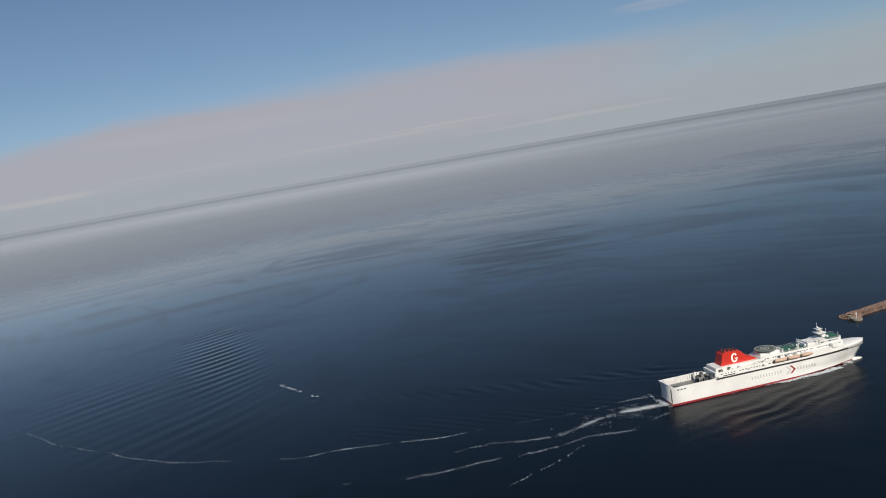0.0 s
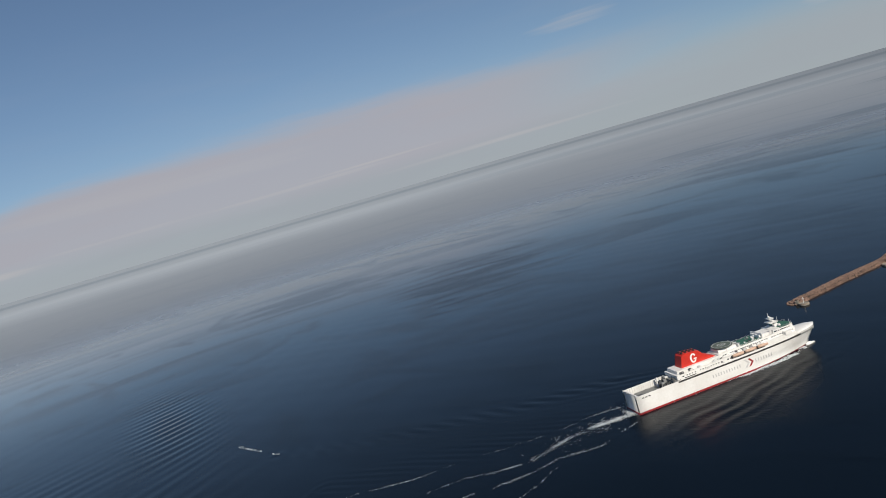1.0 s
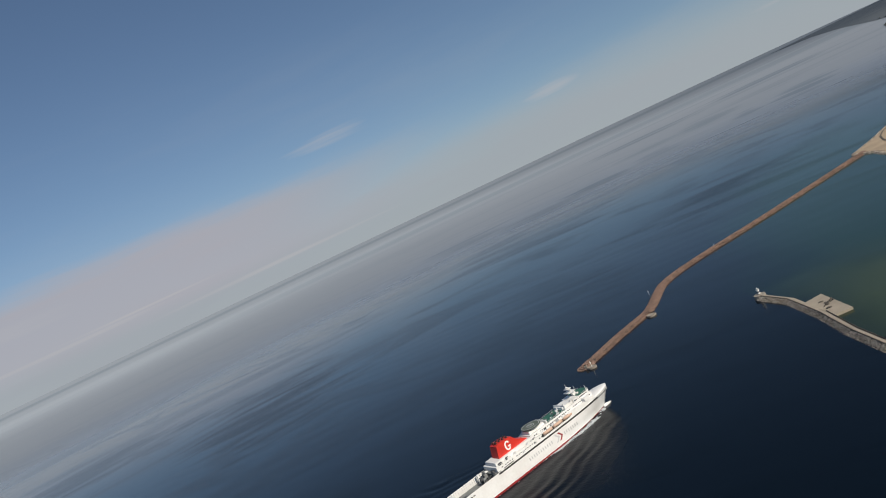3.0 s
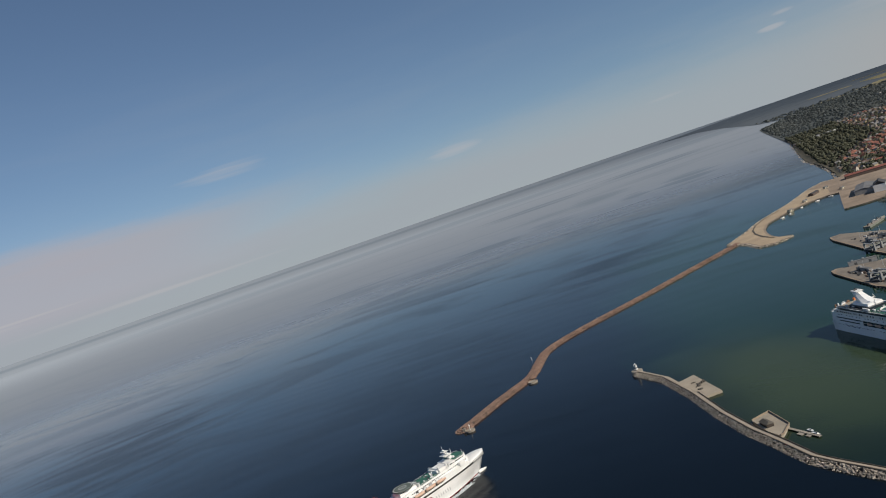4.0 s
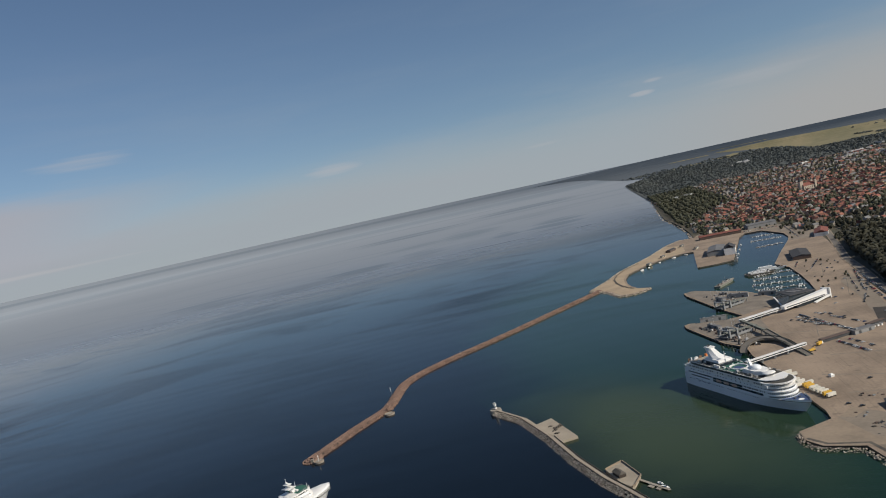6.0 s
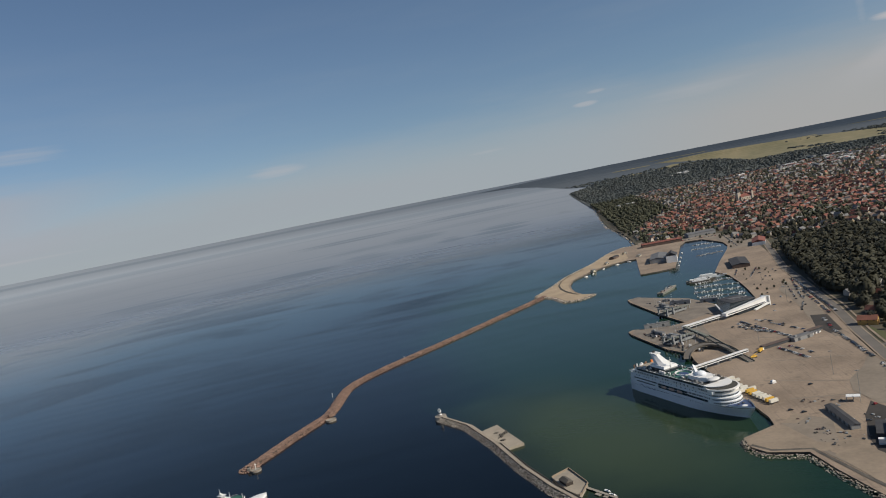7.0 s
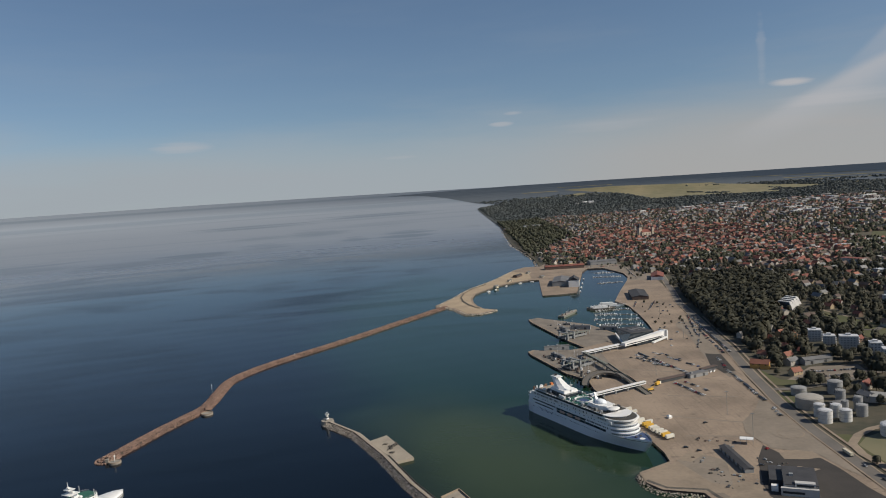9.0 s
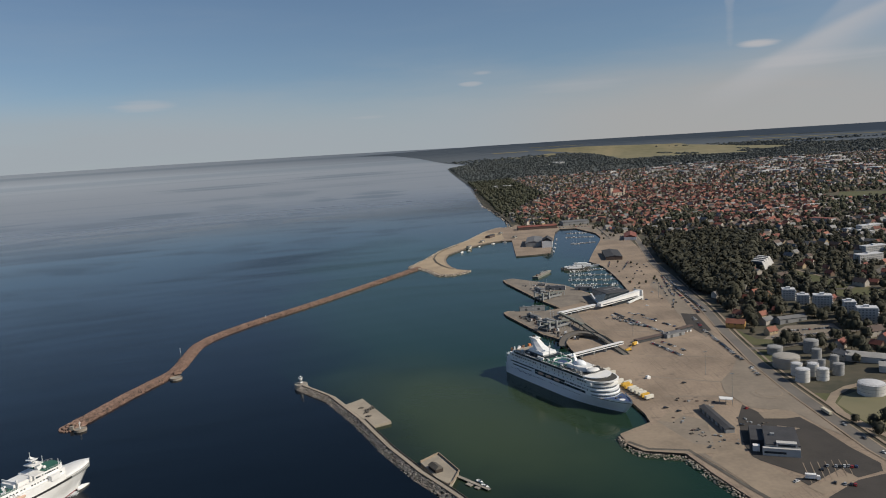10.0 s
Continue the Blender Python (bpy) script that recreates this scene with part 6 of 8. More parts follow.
def curved_ramp():
    t = thing("curved_ramp", "curved elevated concrete vehicle ramp on pillars", "ramp")
    for r, z0, z1 in ((27, 2.5, 6.0),):
        rows = []
        for i in range(19):
            u = i / 18
            a = math.radians(165 - 155 * u)
            c, s = math.cos(a), math.sin(a) * 1.9
            z = z0 + (z1 - z0) * math.sin(u * math.pi)
            rows.append([(146 + (r - 3.5) * c, 800 + (r - 3.5) * s, z), (146 + (r + 3.5) * c, 800 + (r + 3.5) * s, z), (146 + (r + 3.5) * c, 800 + (r + 3.5) * s, z + .9), (146 + (r - 3.5) * c, 800 + (r - 3.5) * s, z + .9)])
        part("ramp_slab", Geo().loft(rows), road_asphalt, t)
        for side in (0, 1):
            wall = [[(p[side][0], p[side][1], p[2][2]), (p[side][0], p[side][1], p[2][2] + 1.1), (p[side][0] + .4, p[side][1], p[2][2] + 1.1), (p[side][0] + .4, p[side][1], p[2][2])] for p in rows]
            part("parapet", Geo().loft(wall), dark_wall, t)
        for i in range(3, 17, 3):
            p = rows[i]
            part("pillar", Geo().tube(((p[0][0] + p[1][0]) / 2, (p[0][1] + p[1][1]) / 2, 0), ((p[0][0] + p[1][0]) / 2, (p[0][1] + p[1][1]) / 2, p[0][2]), .8, n=8), concrete, t)


curved_ramp()
# fenders and dolphins along the finger piers
for (ax, ay), (bx, by), n in (((97, 1204), (131, 1061), 16), ((75, 989), (107, 872), 14), ((107, 872), (127, 802), 8), ((146, 1480), (217, 1493), 9)):
    for k in range(n):
        u = (k + .5) / n
        t = thing("fender", "black rubber fender on the quay wall", "fender", "quay fenders", at=pose(ax + (bx - ax) * u, ay + (by - ay) * u, 0))
        part("pad", Geo().box(-1.4, .4, -1.2, 1.2, -.5, 2.0), black_paint, t)
# sheds and gear on the finger piers
for x, y, l, w, h, turn in ((140, 1120, 22, 6, 5, -70), (165, 1125, 30, 5, 6, -20), (150, 1165, 12, 5, 3, -20), (205, 1110, 26, 7, 5, -20), (112, 1000, 34, 5, 5, 3), (108, 955, 26, 5, 4, -65), (120, 915, 12, 8, 7, -60)):
    shed("pier_shed", "low grey flat-roofed shed on the ferry pier", x, y, turn, l, w, h, grey_wall, tin_roof, flat=True)
rng = random.Random(21)
for k in range(96):
    u = rng.random()
    x, y = (90 + 36 * u + rng.uniform(0, 18), 965 - 125 * u) if k % 4 else (112 + 30 * u + rng.uniform(0, 30), 1190 - 120 * u)
    t = thing("crate", "dark stacked crates and bollards on the pier", "crate", "pier cargo", at=put(x, y, rng.uniform(0, 90)))
    part("box", Geo().box(-rng.uniform(.7, 2.2), 1.4, -1, 1, 0, rng.uniform(.8, 3.2), taper=.05), rng.choice((dark_steel, dark_steel, brown_roof, grey_steel, pale_grey)), t)
for k in range(22):
    u = rng.random()
    x, y = (94 + 40 * u + rng.uniform(0, 30), 975 - 110 * u) if k % 2 else (115 + 45 * u + rng.uniform(0, 40), 1180 - 110 * u)
    t = thing("lamp_post", "thin pale lamp post on the ferry pier", "lamp post", "pier lamp posts", at=put(x, y))
    part("pole", Geo().tube((0, 0, 0), (0, 0, 9), .16, .1, n=5), pale_grey, t)
    part("lamp_head", Geo().box(-.7, .7, -.2, .2, 9, 9.3), pale_grey, t)
# inner harbour: warehouses
shed("warehouse", "pale warehouse with a dark gabled end on the old quay", 205, 1640, 80, 90, 34, 9, grey_wall, tin_roof, "warehouse", 3)
shed("hall", "white hall with a steep gable on the old quay", 226, 1590, 80, 40, 22, 14, white_paint, dark_roof, "hall", 7)
shed("warehouse", "long dark-roofed waterside warehouse", 318, 1400, 82, 84, 30, 6, brown_roof, dark_roof, "warehouse", 2.5)
shed("terminal_house", "low white building with a red tiled roof", 415, 1630, 75, 70, 26, 7, white_paint, material("red_tile", (0.215, 0.072, 0.050), (0.145, 0.052, 0.040), 0.15, 0.85, per_island=0.38), "building", 5)
shed("boat_house", "dark red flat-roofed harbour building", 250, 1915, 0, 100, 24, 7, brown_roof, MATS["red_tile"], "building", 3)
shed("harbour_office", "grey metal-roofed harbour building", 355, 1960, 5, 70, 40, 9, grey_wall, tin_roof, "building", 3)
shed("hut", "dark hut on the mole", 120, 1800, 60, 30, 12, 5, brown_roof, dark_roof, "hut", 2)
for x, y in ((95, 1720), (60, 1640), (150, 1850), (175, 1760)):
    shed("hut", "small sand-coloured hut on the mole", x, y, 55, 12, 7, 4, cream_paint, tin_roof, "hut", 1.5)

# ---- tank yard ----
pale_roof = material("pale_roof", (0.34, 0.33, 0.31), (0.25, 0.245, 0.23), 0.08, 0.8)
tank_white = material("tank_white", (0.62, 0.61, 0.58), (0.50, 0.49, 0.46), 0.12, 0.55)
tank_cream = material("tank_cream", (0.38, 0.35, 0.305), (0.30, 0.28, 0.24), 0.08, 0.6)


def tank(x, y, r, h, wall, label, domed=True):
    t = thing("storage_tank", label, "tank", "tanks of the yard", at=put(x, y))
    part("shell", Geo().tube((0, 0, -.5), (0, 0, h), r, n=32), wall, t, smooth=False)
    rings = [[(r * k * math.cos(a), r * k * math.sin(a), z) for a in np.linspace(0, 2 * math.pi, 32, endpoint=False)] for k, z in ((1.01, h), (.85, h + r * .07), (.5, h + r * .14), (.08, h + r * .17))]
    part("roof", Geo().loft(rings), wall if wall is not tank_white else pale_grey, t)
    for z in (h * .33, h * .66, h - .15):
        part("hoop", Geo().loft([[(k * math.cos(a), k * math.sin(a), zz) for a in np.linspace(0, 2 * math.pi, 32, endpoint=False)] for k, zz in ((r + .02, z), (r + .14, z), (r + .14, z + .2), (r + .02, z + .2))], caps=False), grey_steel, t)
    st = Geo()
    for i in range(16):
        a = .25 * i
        st.box((r + .4) * math.cos(a) - .5, (r + .4) * math.cos(a) + .5, (r + .4) * math.sin(a) - .5, (r + .4) * math.sin(a) + .5, h * i / 16, h * i / 16 + .15)
    part("stair", st, grey_steel, t)
    r2 = Geo()
    railing(r2, [(r * .98 * math.cos(a), r * .98 * math.sin(a), h) for a in np.linspace(0, 2 * math.pi, 13)], gap=6)
    part("railing", r2, grey_steel, t)


tank(312, 698, 12, 10, tank_cream, "large beige oil tank with a grey band")
tank(320, 738, 7.2, 7.5, grey_wall, "grey storage tank in the yard")
tank(354, 734, 6.8, 12, grey_wall, "tall grey storage tank in the yard")
tank(343, 702, 4.4, 13, grey_wall, "tall grey storage tank in the yard")
tank(309, 672, 4.8, 11, tank_white, "small white upright oil tank")
tank(306, 655, 6.0, 11, tank_white, "tall white upright oil tank")
tank(322, 668, 4.8, 11, tank_white, "small white upright oil tank")
tank(324, 655, 5.2, 10, tank_white, "small white upright oil tank")
tank(342, 612, 10.5, 9, tank_white, "large white oil tank on bare ground")
tank(347, 678, 3.8, 13, grey_wall, "grey upright silo beside the tanks")
tank(343, 664, 4.8, 10, grey_wall, "grey upright silo beside the tanks")
tank(334, 676, 3.2, 11, grey_wall, "grey upright silo beside the tanks")
shed("pump_house", "small grey pump house between the tanks", 334, 692, 25, 10, 7, 5, grey_wall, tin_roof, "pump house", 1)
shed("works_hall", "long pale grey works hall", 388, 690, -35, 40, 18, 5, block_wall, pale_roof, "works hall", 2.5)
shed("works_hall", "low pale works hall with a red vehicle shed", 392, 655, -30, 30, 15, 5, block_wall, pale_roof, "works hall", 2)
shed("office", "blue-grey long building by the car park", 389, 848, 10, 34, 11, 5, grey_wall, tin_roof, "office", 2.5)

# ---- the town ----
red_tile = MATS["red_tile"]
orange_tile = material("orange_tile", (0.25, 0.100, 0.066), (0.175, 0.074, 0.050), 0.15, 0.85, per_island=0.35)
wall_white = material("wall_white", (0.42, 0.385, 0.335), (0.33, 0.30, 0.26), 0.1, 0.85, per_island=0.2)
wall_cream = material("wall_cream", (0.42, 0.33, 0.21), (0.34, 0.27, 0.175), 0.1, 0.85, per_island=0.2)
wall_brown = material("wall_brown", (0.20, 0.14, 0.10), (0.15, 0.10, 0.075), 0.1, 0.85, per_island=0.25)
orange_wall = material("orange_wall", (0.52, 0.30, 0.09), (0.44, 0.25, 0.08), 0.1, 0.85)
stone_wall = material("stone_wall", (0.58, 0.48, 0.38), (0.47, 0.39, 0.31), 0.1, 0.9)


def coast_x(y):
    pts = sorted((p[1], p[0]) for p in COAST)
    return float(np.interp(y, [p[0] for p in pts], [p[1] for p in pts]))


def house_proto(l, w, h, rise, wall, roof, label, chimney=True):
    """A gabled house with its own walls, roof, chimney, door and windows; the first one stands below the ground sheet's edge and is only copied."""
    t = thing("house", label, "house", "houses of the town")
    part("wall", Geo().box(-l / 2, l / 2, -w / 2, w / 2, -2, h).add([(-l / 2, -w / 2, h), (-l / 2, w / 2, h), (-l / 2, 0, h + rise), (l / 2, -w / 2, h), (l / 2, w / 2, h), (l / 2, 0, h + rise)], [(0, 2, 1), (3, 4, 5)]), wall, t)
    e, d = .5, .25
    k = rise / (w / 2)
    part("roof", Geo().loft([[(x, -w / 2 - e, h - e * k), (x, 0, h + rise), (x, w / 2 + e, h - e * k), (x, w / 2 + e, h - e * k + d), (x, 0, h + rise + d), (x, -w / 2 - e, h - e * k + d)] for x in (-l / 2 - e, l / 2 + e)]), roof, t)
    if chimney:
        part("chimney", Geo().box(l * .15, l * .15 + .9, -.45, .45, h + rise * .5, h + rise + 1.2), brown_roof, t)
    for s in (-1, 1):
        for i in range(3):
            x = -l / 2 + (i + .5) * l / 3
            part("window", Geo().box(x - .6, x + .6, min(s * w / 2, s * (w / 2 + .05)), max(s * w / 2, s * (w / 2 + .05)), h - 1.9, h - .6), dark_glass, t)
    part("door", Geo().box(-.5, .5, -w / 2 - .06, -w / 2, 0, 2.05), wall_brown, t)
    return t


HOUSE_KINDS = [house_proto(14, 9, 5, 4, wall_white, red_tile, "white rendered house with a red tiled roof"),
               house_proto(12, 8.5, 4.5, 4, wall_cream, orange_tile, "cream house with an orange tiled roof"),
               house_proto(17, 10, 6, 4.5, wall_white, brown_roof, "white house with a brown roof among trees"),
               house_proto(11, 8, 4, 3.5, wall_brown, red_tile, "brown wooden house with a red roof"),
               house_proto(15, 10, 5.5, 3, wall_white, tin_roof, "pale house with a grey metal roof"),
               house_proto(20, 11, 6, 4, orange_wall, orange_tile, "ochre house with an orange tiled roof beside the road")]
SPOTS = [(325, 846, -30, 5), (348, 808, 20, 1), (386, 924, -60, 3), (394, 890, -50, 3), (362, 850, 30, 4), (366, 1004, 20, 4), (392, 1087, 25, 1), (408, 1030, -40, 4)]
for x, y, turn, kind in SPOTS:
    copy_thing(HOUSE_KINDS[kind], put(x, y, turn))

BLOCKED = [(335, 640, 24), (312, 699, 17), (320, 738, 11), (354, 734, 12), (314, 662, 18), (342, 612, 22), (345, 672, 16), (340, 697, 14), (400, 648, 42), (390, 614, 32), (389, 848, 22), (375, 802, 40), (433, 944, 17),
           (438, 917, 16), (448, 893, 18), (450, 838, 16), (450, 806, 18), (500, 1172, 34), (630, 2610, 55), (1195, 2080, 110), (415, 1630, 46), (355, 1960, 50), (250, 1915, 60), (318, 790, 20), (299, 587, 26),
           (308, 513, 20), (325, 585, 36), (515, 1085, 24), (518, 1015, 26), (520, 935, 28), (320, 725, 16)] + [(x, y, 14) for x, y, *_ in SPOTS]


def free(x, y, r):
    return all((x - bx) ** 2 + (y - by) ** 2 > (br + r) ** 2 for bx, by, br in BLOCKED)


def on_land(x, y):
    if y < 1950:
        return x > road_x(y) + 22
    return x > coast_x(y) + 7 and not (y < 2090 and x < 400)


def in_view(x, y):
    return x < 45 + (y - 24) * 0.66


rng = random.Random(33)
NEAR_HOUSES, FAR_HOUSES, NEAR_TREES, FAR_TREES = [], [], [], []


def cell(x, y, chance_house, chance_tree, tree_size, spread=1.0):
    d = math.hypot(x - EYE.x, y - EYE.y)
    r = rng.random()
    if r < chance_house and free(x, y, 9):
        (NEAR_HOUSES if d < 1330 else FAR_HOUSES).append((x, y, rng.choice((20, 110, 35, 125)) + rng.uniform(-12, 12)))
        if d < 1330:
            BLOCKED.append((x, y, 10))
    elif r < chance_house + chance_tree:
        if free(x, y, 2):
            (NEAR_TREES if d < 1010 else FAR_TREES).append((x, y, rng.uniform(*tree_size)))


# the dense wood on the slope
y = 930.0
while y < 1560:
    x = 290.0
    while x < 620:
        qx, qy = x + rng.uniform(-4, 4), y + rng.uniform(-4, 4)
        if inside(qx, qy, PARK) and in_view(qx, qy):
            cell(qx, qy, 0, 1, (6.0, 9.8))
        x += 9.5
    y += 9.5
# gardens and streets; the old town is denser
y = 360.0
while y < 4300:
    gap = 19.0 if y < 2200 else 22.0
    x = 200.0
    while x < 3000:
        qx, qy = x + rng.uniform(-6, 6), y + rng.uniform(-6, 6)
        x += gap
        if not (on_land(qx, qy) and in_view(qx, qy)) or inside(qx, qy, PARK):
            continue
        if inside(qx, qy, OLD_TOWN):
            cell(qx, qy, .64, .26, (3.0, 6.0))
        elif inside(qx, qy, SHORE_PARK):
            cell(qx, qy, .03, .85, (5, 8))
        elif qy > 2300:
            cell(qx, qy, .38, .50, (2.6, 5.2))
        elif qy < 1250:
            cell(qx, qy, .22, .62, (2.8, 6.2))
        else:
            cell(qx, qy, .36, .52, (3.2, 6.6))
    y += gap
# second sowing of old-town roofs between the first
y = 1560.0
while y < 2800:
    x = 230.0
    while x < 1070:
        qx, qy = x + rng.uniform(-5, 5), y + rng.uniform(-5, 5)
        if inside(qx, qy, OLD_TOWN):
            cell(qx, qy, .45, .30, (3.0, 5.5))
        x += 21
    y += 21

# clumps and belts of trees between the gardens
y = 420.0
while y < 4300:
    x = 300.0
    while x < 2900:
        qx, qy = x + rng.uniform(-6, 6), y + rng.uniform(-6, 6)
        x += 15
        if not (on_land(qx, qy) and in_view(qx, qy)) or inside(qx, qy, PARK):
            continue
        lot = noise.noise((qx * .009, qy * .009, 3.3)) + .35 * noise.noise((qx * .03, qy * .03, 8.1))
        if lot > (.22 if inside(qx, qy, OLD_TOWN) else -.3 if qy < 1300 else -.02 if qy < 2300 else .12) and rng.random() < .72:
            cell(qx, qy, 0, 1, (3.4, 6.6) if qy < 2300 else (2.6, 4.6))
    y += 15

# trees and small houses behind the inner basin
for k in range(110):
    qx, qy = rng.uniform(212, 420), rng.uniform(1990, 2110)
    cell(qx, qy, .22, .7, (2.6, 4.8))
for k in range(40):
    cell(rng.uniform(408, 436), rng.uniform(1480, 1900), .1, .8, (2.4, 4.4))

# a belt of old trees between the harbour and the town
for k in range(420):
    qx, qy = rng.uniform(215, 640), rng.uniform(1995, 2230)
    if noise.noise((qx * .012, qy * .012, 4.4)) > -.12 and free(qx, qy, 1):
        FAR_TREES.append((qx, qy, rng.uniform(3.4, 6.2)))
# low trees and sheds round the inner basin
for k in range(240):
    qx, qy = rng.uniform(215, 418), rng.uniform(1600, 1976)
    if inside(qx, qy, INNER_YARD) and rng.random() < (.75 if qx > 388 or qy > 1915 else .16):
        if rng.random() < .14 and free(qx, qy, 6):
            FAR_HOUSES.append((qx, qy, rng.choice((20, 110))))
        else:
            FAR_TREES.append((qx, qy, rng.uniform(1.8, 3.8)))

for i, (x, y, turn) in enumerate(NEAR_HOUSES):
    kind = rng.choices(range(5), (3, 3, 4, 3, 2))[0]
    m = put(x, y, turn)
    if i < 5:
        HOUSE_KINDS[i].matrix_basis = m
    else:
        copy_thing(HOUSE_KINDS[kind], m)
HOUSE_KINDS[5].matrix_basis = put(410, 965, 30)


def houses_joined(name, places, seed):
    r = np.random.default_rng(seed)
    n = len(places)
    p = np.array(places)
    k = np.array([shrink(x, y) for x, y, _ in places])
    base = np.array([far(x, y, land_height(x, y)) for x, y, _ in places])
    l, w, h = r.uniform(9, 18, n), r.uniform(7.5, 10.5, n), r.uniform(4.5, 8.5, n)
    rise = w * r.uniform(.36, .55, n)
    sx = np.array([-1, 1, 1, -1, -1, 1, 1, -1, -1, 1, -1.06, 1.06, 1.06, -1.06, -1.06, 1.06]) / 2
    sy = np.array([-1, -1, 1, 1, -1, -1, 1, 1, 0, 0, -1.12, -1.12, 1.12, 1.12, 0, 0]) / 2
    z = np.zeros((n, 16))
    z[:, :4] = -3
    z[:, 4:8] = h[:, None]
    z[:, 8:10] = (h + rise * .97)[:, None]
    z[:, 10:14] = (h - rise * .1)[:, None]
    z[:, 14:16] = (h + rise + .15)[:, None]
    x, y = l[:, None] * sx, w[:, None] * sy
    a = np.radians(p[:, 2])[:, None]
    v = np.stack([x * np.cos(a) - y * np.sin(a), x * np.sin(a) + y * np.cos(a), z], -1) * k[:, None, None] + base[:, None]
    f = np.array([(0, 1, 5), (0, 5, 4), (1, 2, 6), (1, 6, 5), (2, 3, 7), (2, 7, 6), (3, 0, 4), (3, 4, 7), (5, 6, 9), (7, 4, 8), (10, 11, 15), (10, 15, 14), (12, 13, 14), (12, 14, 15)])
    faces = (f[None] + (np.arange(n) * 16)[:, None, None]).reshape(-1, 3)
    wall = r.choice(3, n, p=(.42, .28, .30))
    old = np.array([inside(x, y, OLD_TOWN) for x, y, _ in places])
    roof = np.where(old, r.choice(4, n, p=(.38, .26, .24, .12)), r.choice(4, n, p=(.14, .04, .40, .42))) + 3
    idx = np.concatenate([np.repeat(wall[:, None], 10, 1), np.repeat(roof[:, None], 4, 1)], 1).ravel()
    ob = joined(name, v.reshape(-1, 3), faces, [wall_white, wall_cream, wall_brown, red_tile, orange_tile, brown_roof, tin_roof], idx)
    return tagged(ob, "crowded gabled town houses with red and orange tiled roofs", "houses", kind="stuff")


houses_joined("town_houses", FAR_HOUSES, 5)


# ---- trees ----
def leaf_quads(r, count, seed, tall=1.1, size=.30):
    """Loose leaf clumps over a lumpy crown."""
    q = np.random.default_rng(seed)
    d = q.normal(size=(count, 3))
    d /= np.linalg.norm(d, axis=1, keepdims=True)
    d[:, 2] = np.where(d[:, 2] < -.55, -d[:, 2], d[:, 2])
    lump = 1 + .22 * np.sin(d[:, 0] * 5 + seed) * np.cos(d[:, 1] * 4 + 2 * seed) + q.uniform(-.22, .10, count)
    c = d * lump[:, None] * (r, r, r * tall) + (0, 0, r * tall)
    nrm = d + q.normal(scale=.2, size=(count, 3))
    nrm /= np.linalg.norm(nrm, axis=1, keepdims=True)
    t = np.cross(nrm, q.normal(size=(count, 3)))
    t /= np.linalg.norm(t, axis=1, keepdims=True)
    b = np.cross(nrm, t)
    s = r * size * q.uniform(.6, 1.3, (count, 1))
    v = np.stack([c - t * s - b * s * .5, c + t * s * .8 - b * s, c + t * s + b * s * .7, c - t * s * .6 + b * s], 1)
    return v


def soften(me, centres):
    """Turns the shading of leaf clumps outwards from the middle of their crown."""
    co = np.empty(len(me.vertices) * 3, np.float32)
    me.vertices.foreach_get("co", co)
    nrm = co.reshape(-1, 3) - centres
    nrm[:, 2] += .25 * np.abs(nrm).max(axis=1)
    nrm /= np.maximum(np.linalg.norm(nrm, axis=1, keepdims=True), 1e-6)
    me.polygons.foreach_set("use_smooth", np.ones(len(me.polygons), bool))
    me.normals_split_custom_set_from_vertices(nrm.tolist())


def tree_proto(r, seed, label):
    t = thing("tree", label, "tree", "trees by the harbour")
    g = Geo().tube((0, 0, -1), (.2, .1, r * .9), r * .07, r * .04, n=7)
    for k in range(5):
        a = 1.26 * k + seed
        g.tube((.15, .1, r * (.5 + .08 * k)), (r * .55 * math.cos(a), r * .55 * math.sin(a), r * (1.0 + .12 * k)), r * .03, r * .012, n=5)
    part("trunk", g, bark, t)
    v = leaf_quads(r, 420, seed, 1.1, .135) + (0, 0, r * .25)
    inner = leaf_quads(r * .74, 90, seed + 50, 1.1, .3) + (0, 0, r * .5)
    v = np.concatenate([v, inner])
    n = len(v)
    me = bpy.data.meshes.new("crown")
    me.from_pydata(v.reshape(-1, 3).tolist(), [], np.arange(n * 4).reshape(-1, 4).tolist())
    me.materials.append(leaves)
    me.update()
    soften(me, np.array((0, 0, r * 1.2)))
    part("crown", me, None, t)
    return t


TREES = [tree_proto(5.0, 1, "broad dark green deciduous tree"), tree_proto(4.2, 2, "round dark green garden tree"), tree_proto(6.0, 3, "tall full dark green tree"), tree_proto(3.0, 4, "small green tree beside the paving")]
SHRUBS = [(255 + rng.uniform(0, 85), 985 + rng.uniform(0, 365), rng.uniform(1.0, 2.0)) for _ in range(26)]
SHRUBS = [s for s in SHRUBS if s[0] < road_x(s[1]) - 12 and s[0] > np.interp(s[1], [1080, 1145, 1220, 1300, 1345], [270, 277, 284, 291, 284]) + 4]
PLANTED = [(300, 740, 2.5), (296, 556, 3), (306, 549, 4), (299, 531, 4), (316, 511, 4), (324, 492, 4), (335, 468, 3.4), (296, 676, 3), (290, 668, 3), (402, 700, 4), (410, 720, 4), (330, 735, 3), (350, 728, 3), (312, 845, 5), (330, 835, 6), (338, 815, 6),
           (305, 860, 4), (300, 838, 3), (345, 850, 6), (358, 860, 6), (392, 860, 7), (398, 905, 7), (395, 885, 6), (415, 850, 6), (412, 810, 5), (420, 780, 6), (350, 920, 6), (328, 905, 6)]
PLANTED = [p for p in PLANTED if p[0] > road_x(p[1]) + 10 and free(p[0], p[1], 0)]
trees = PLANTED + SHRUBS + NEAR_TREES
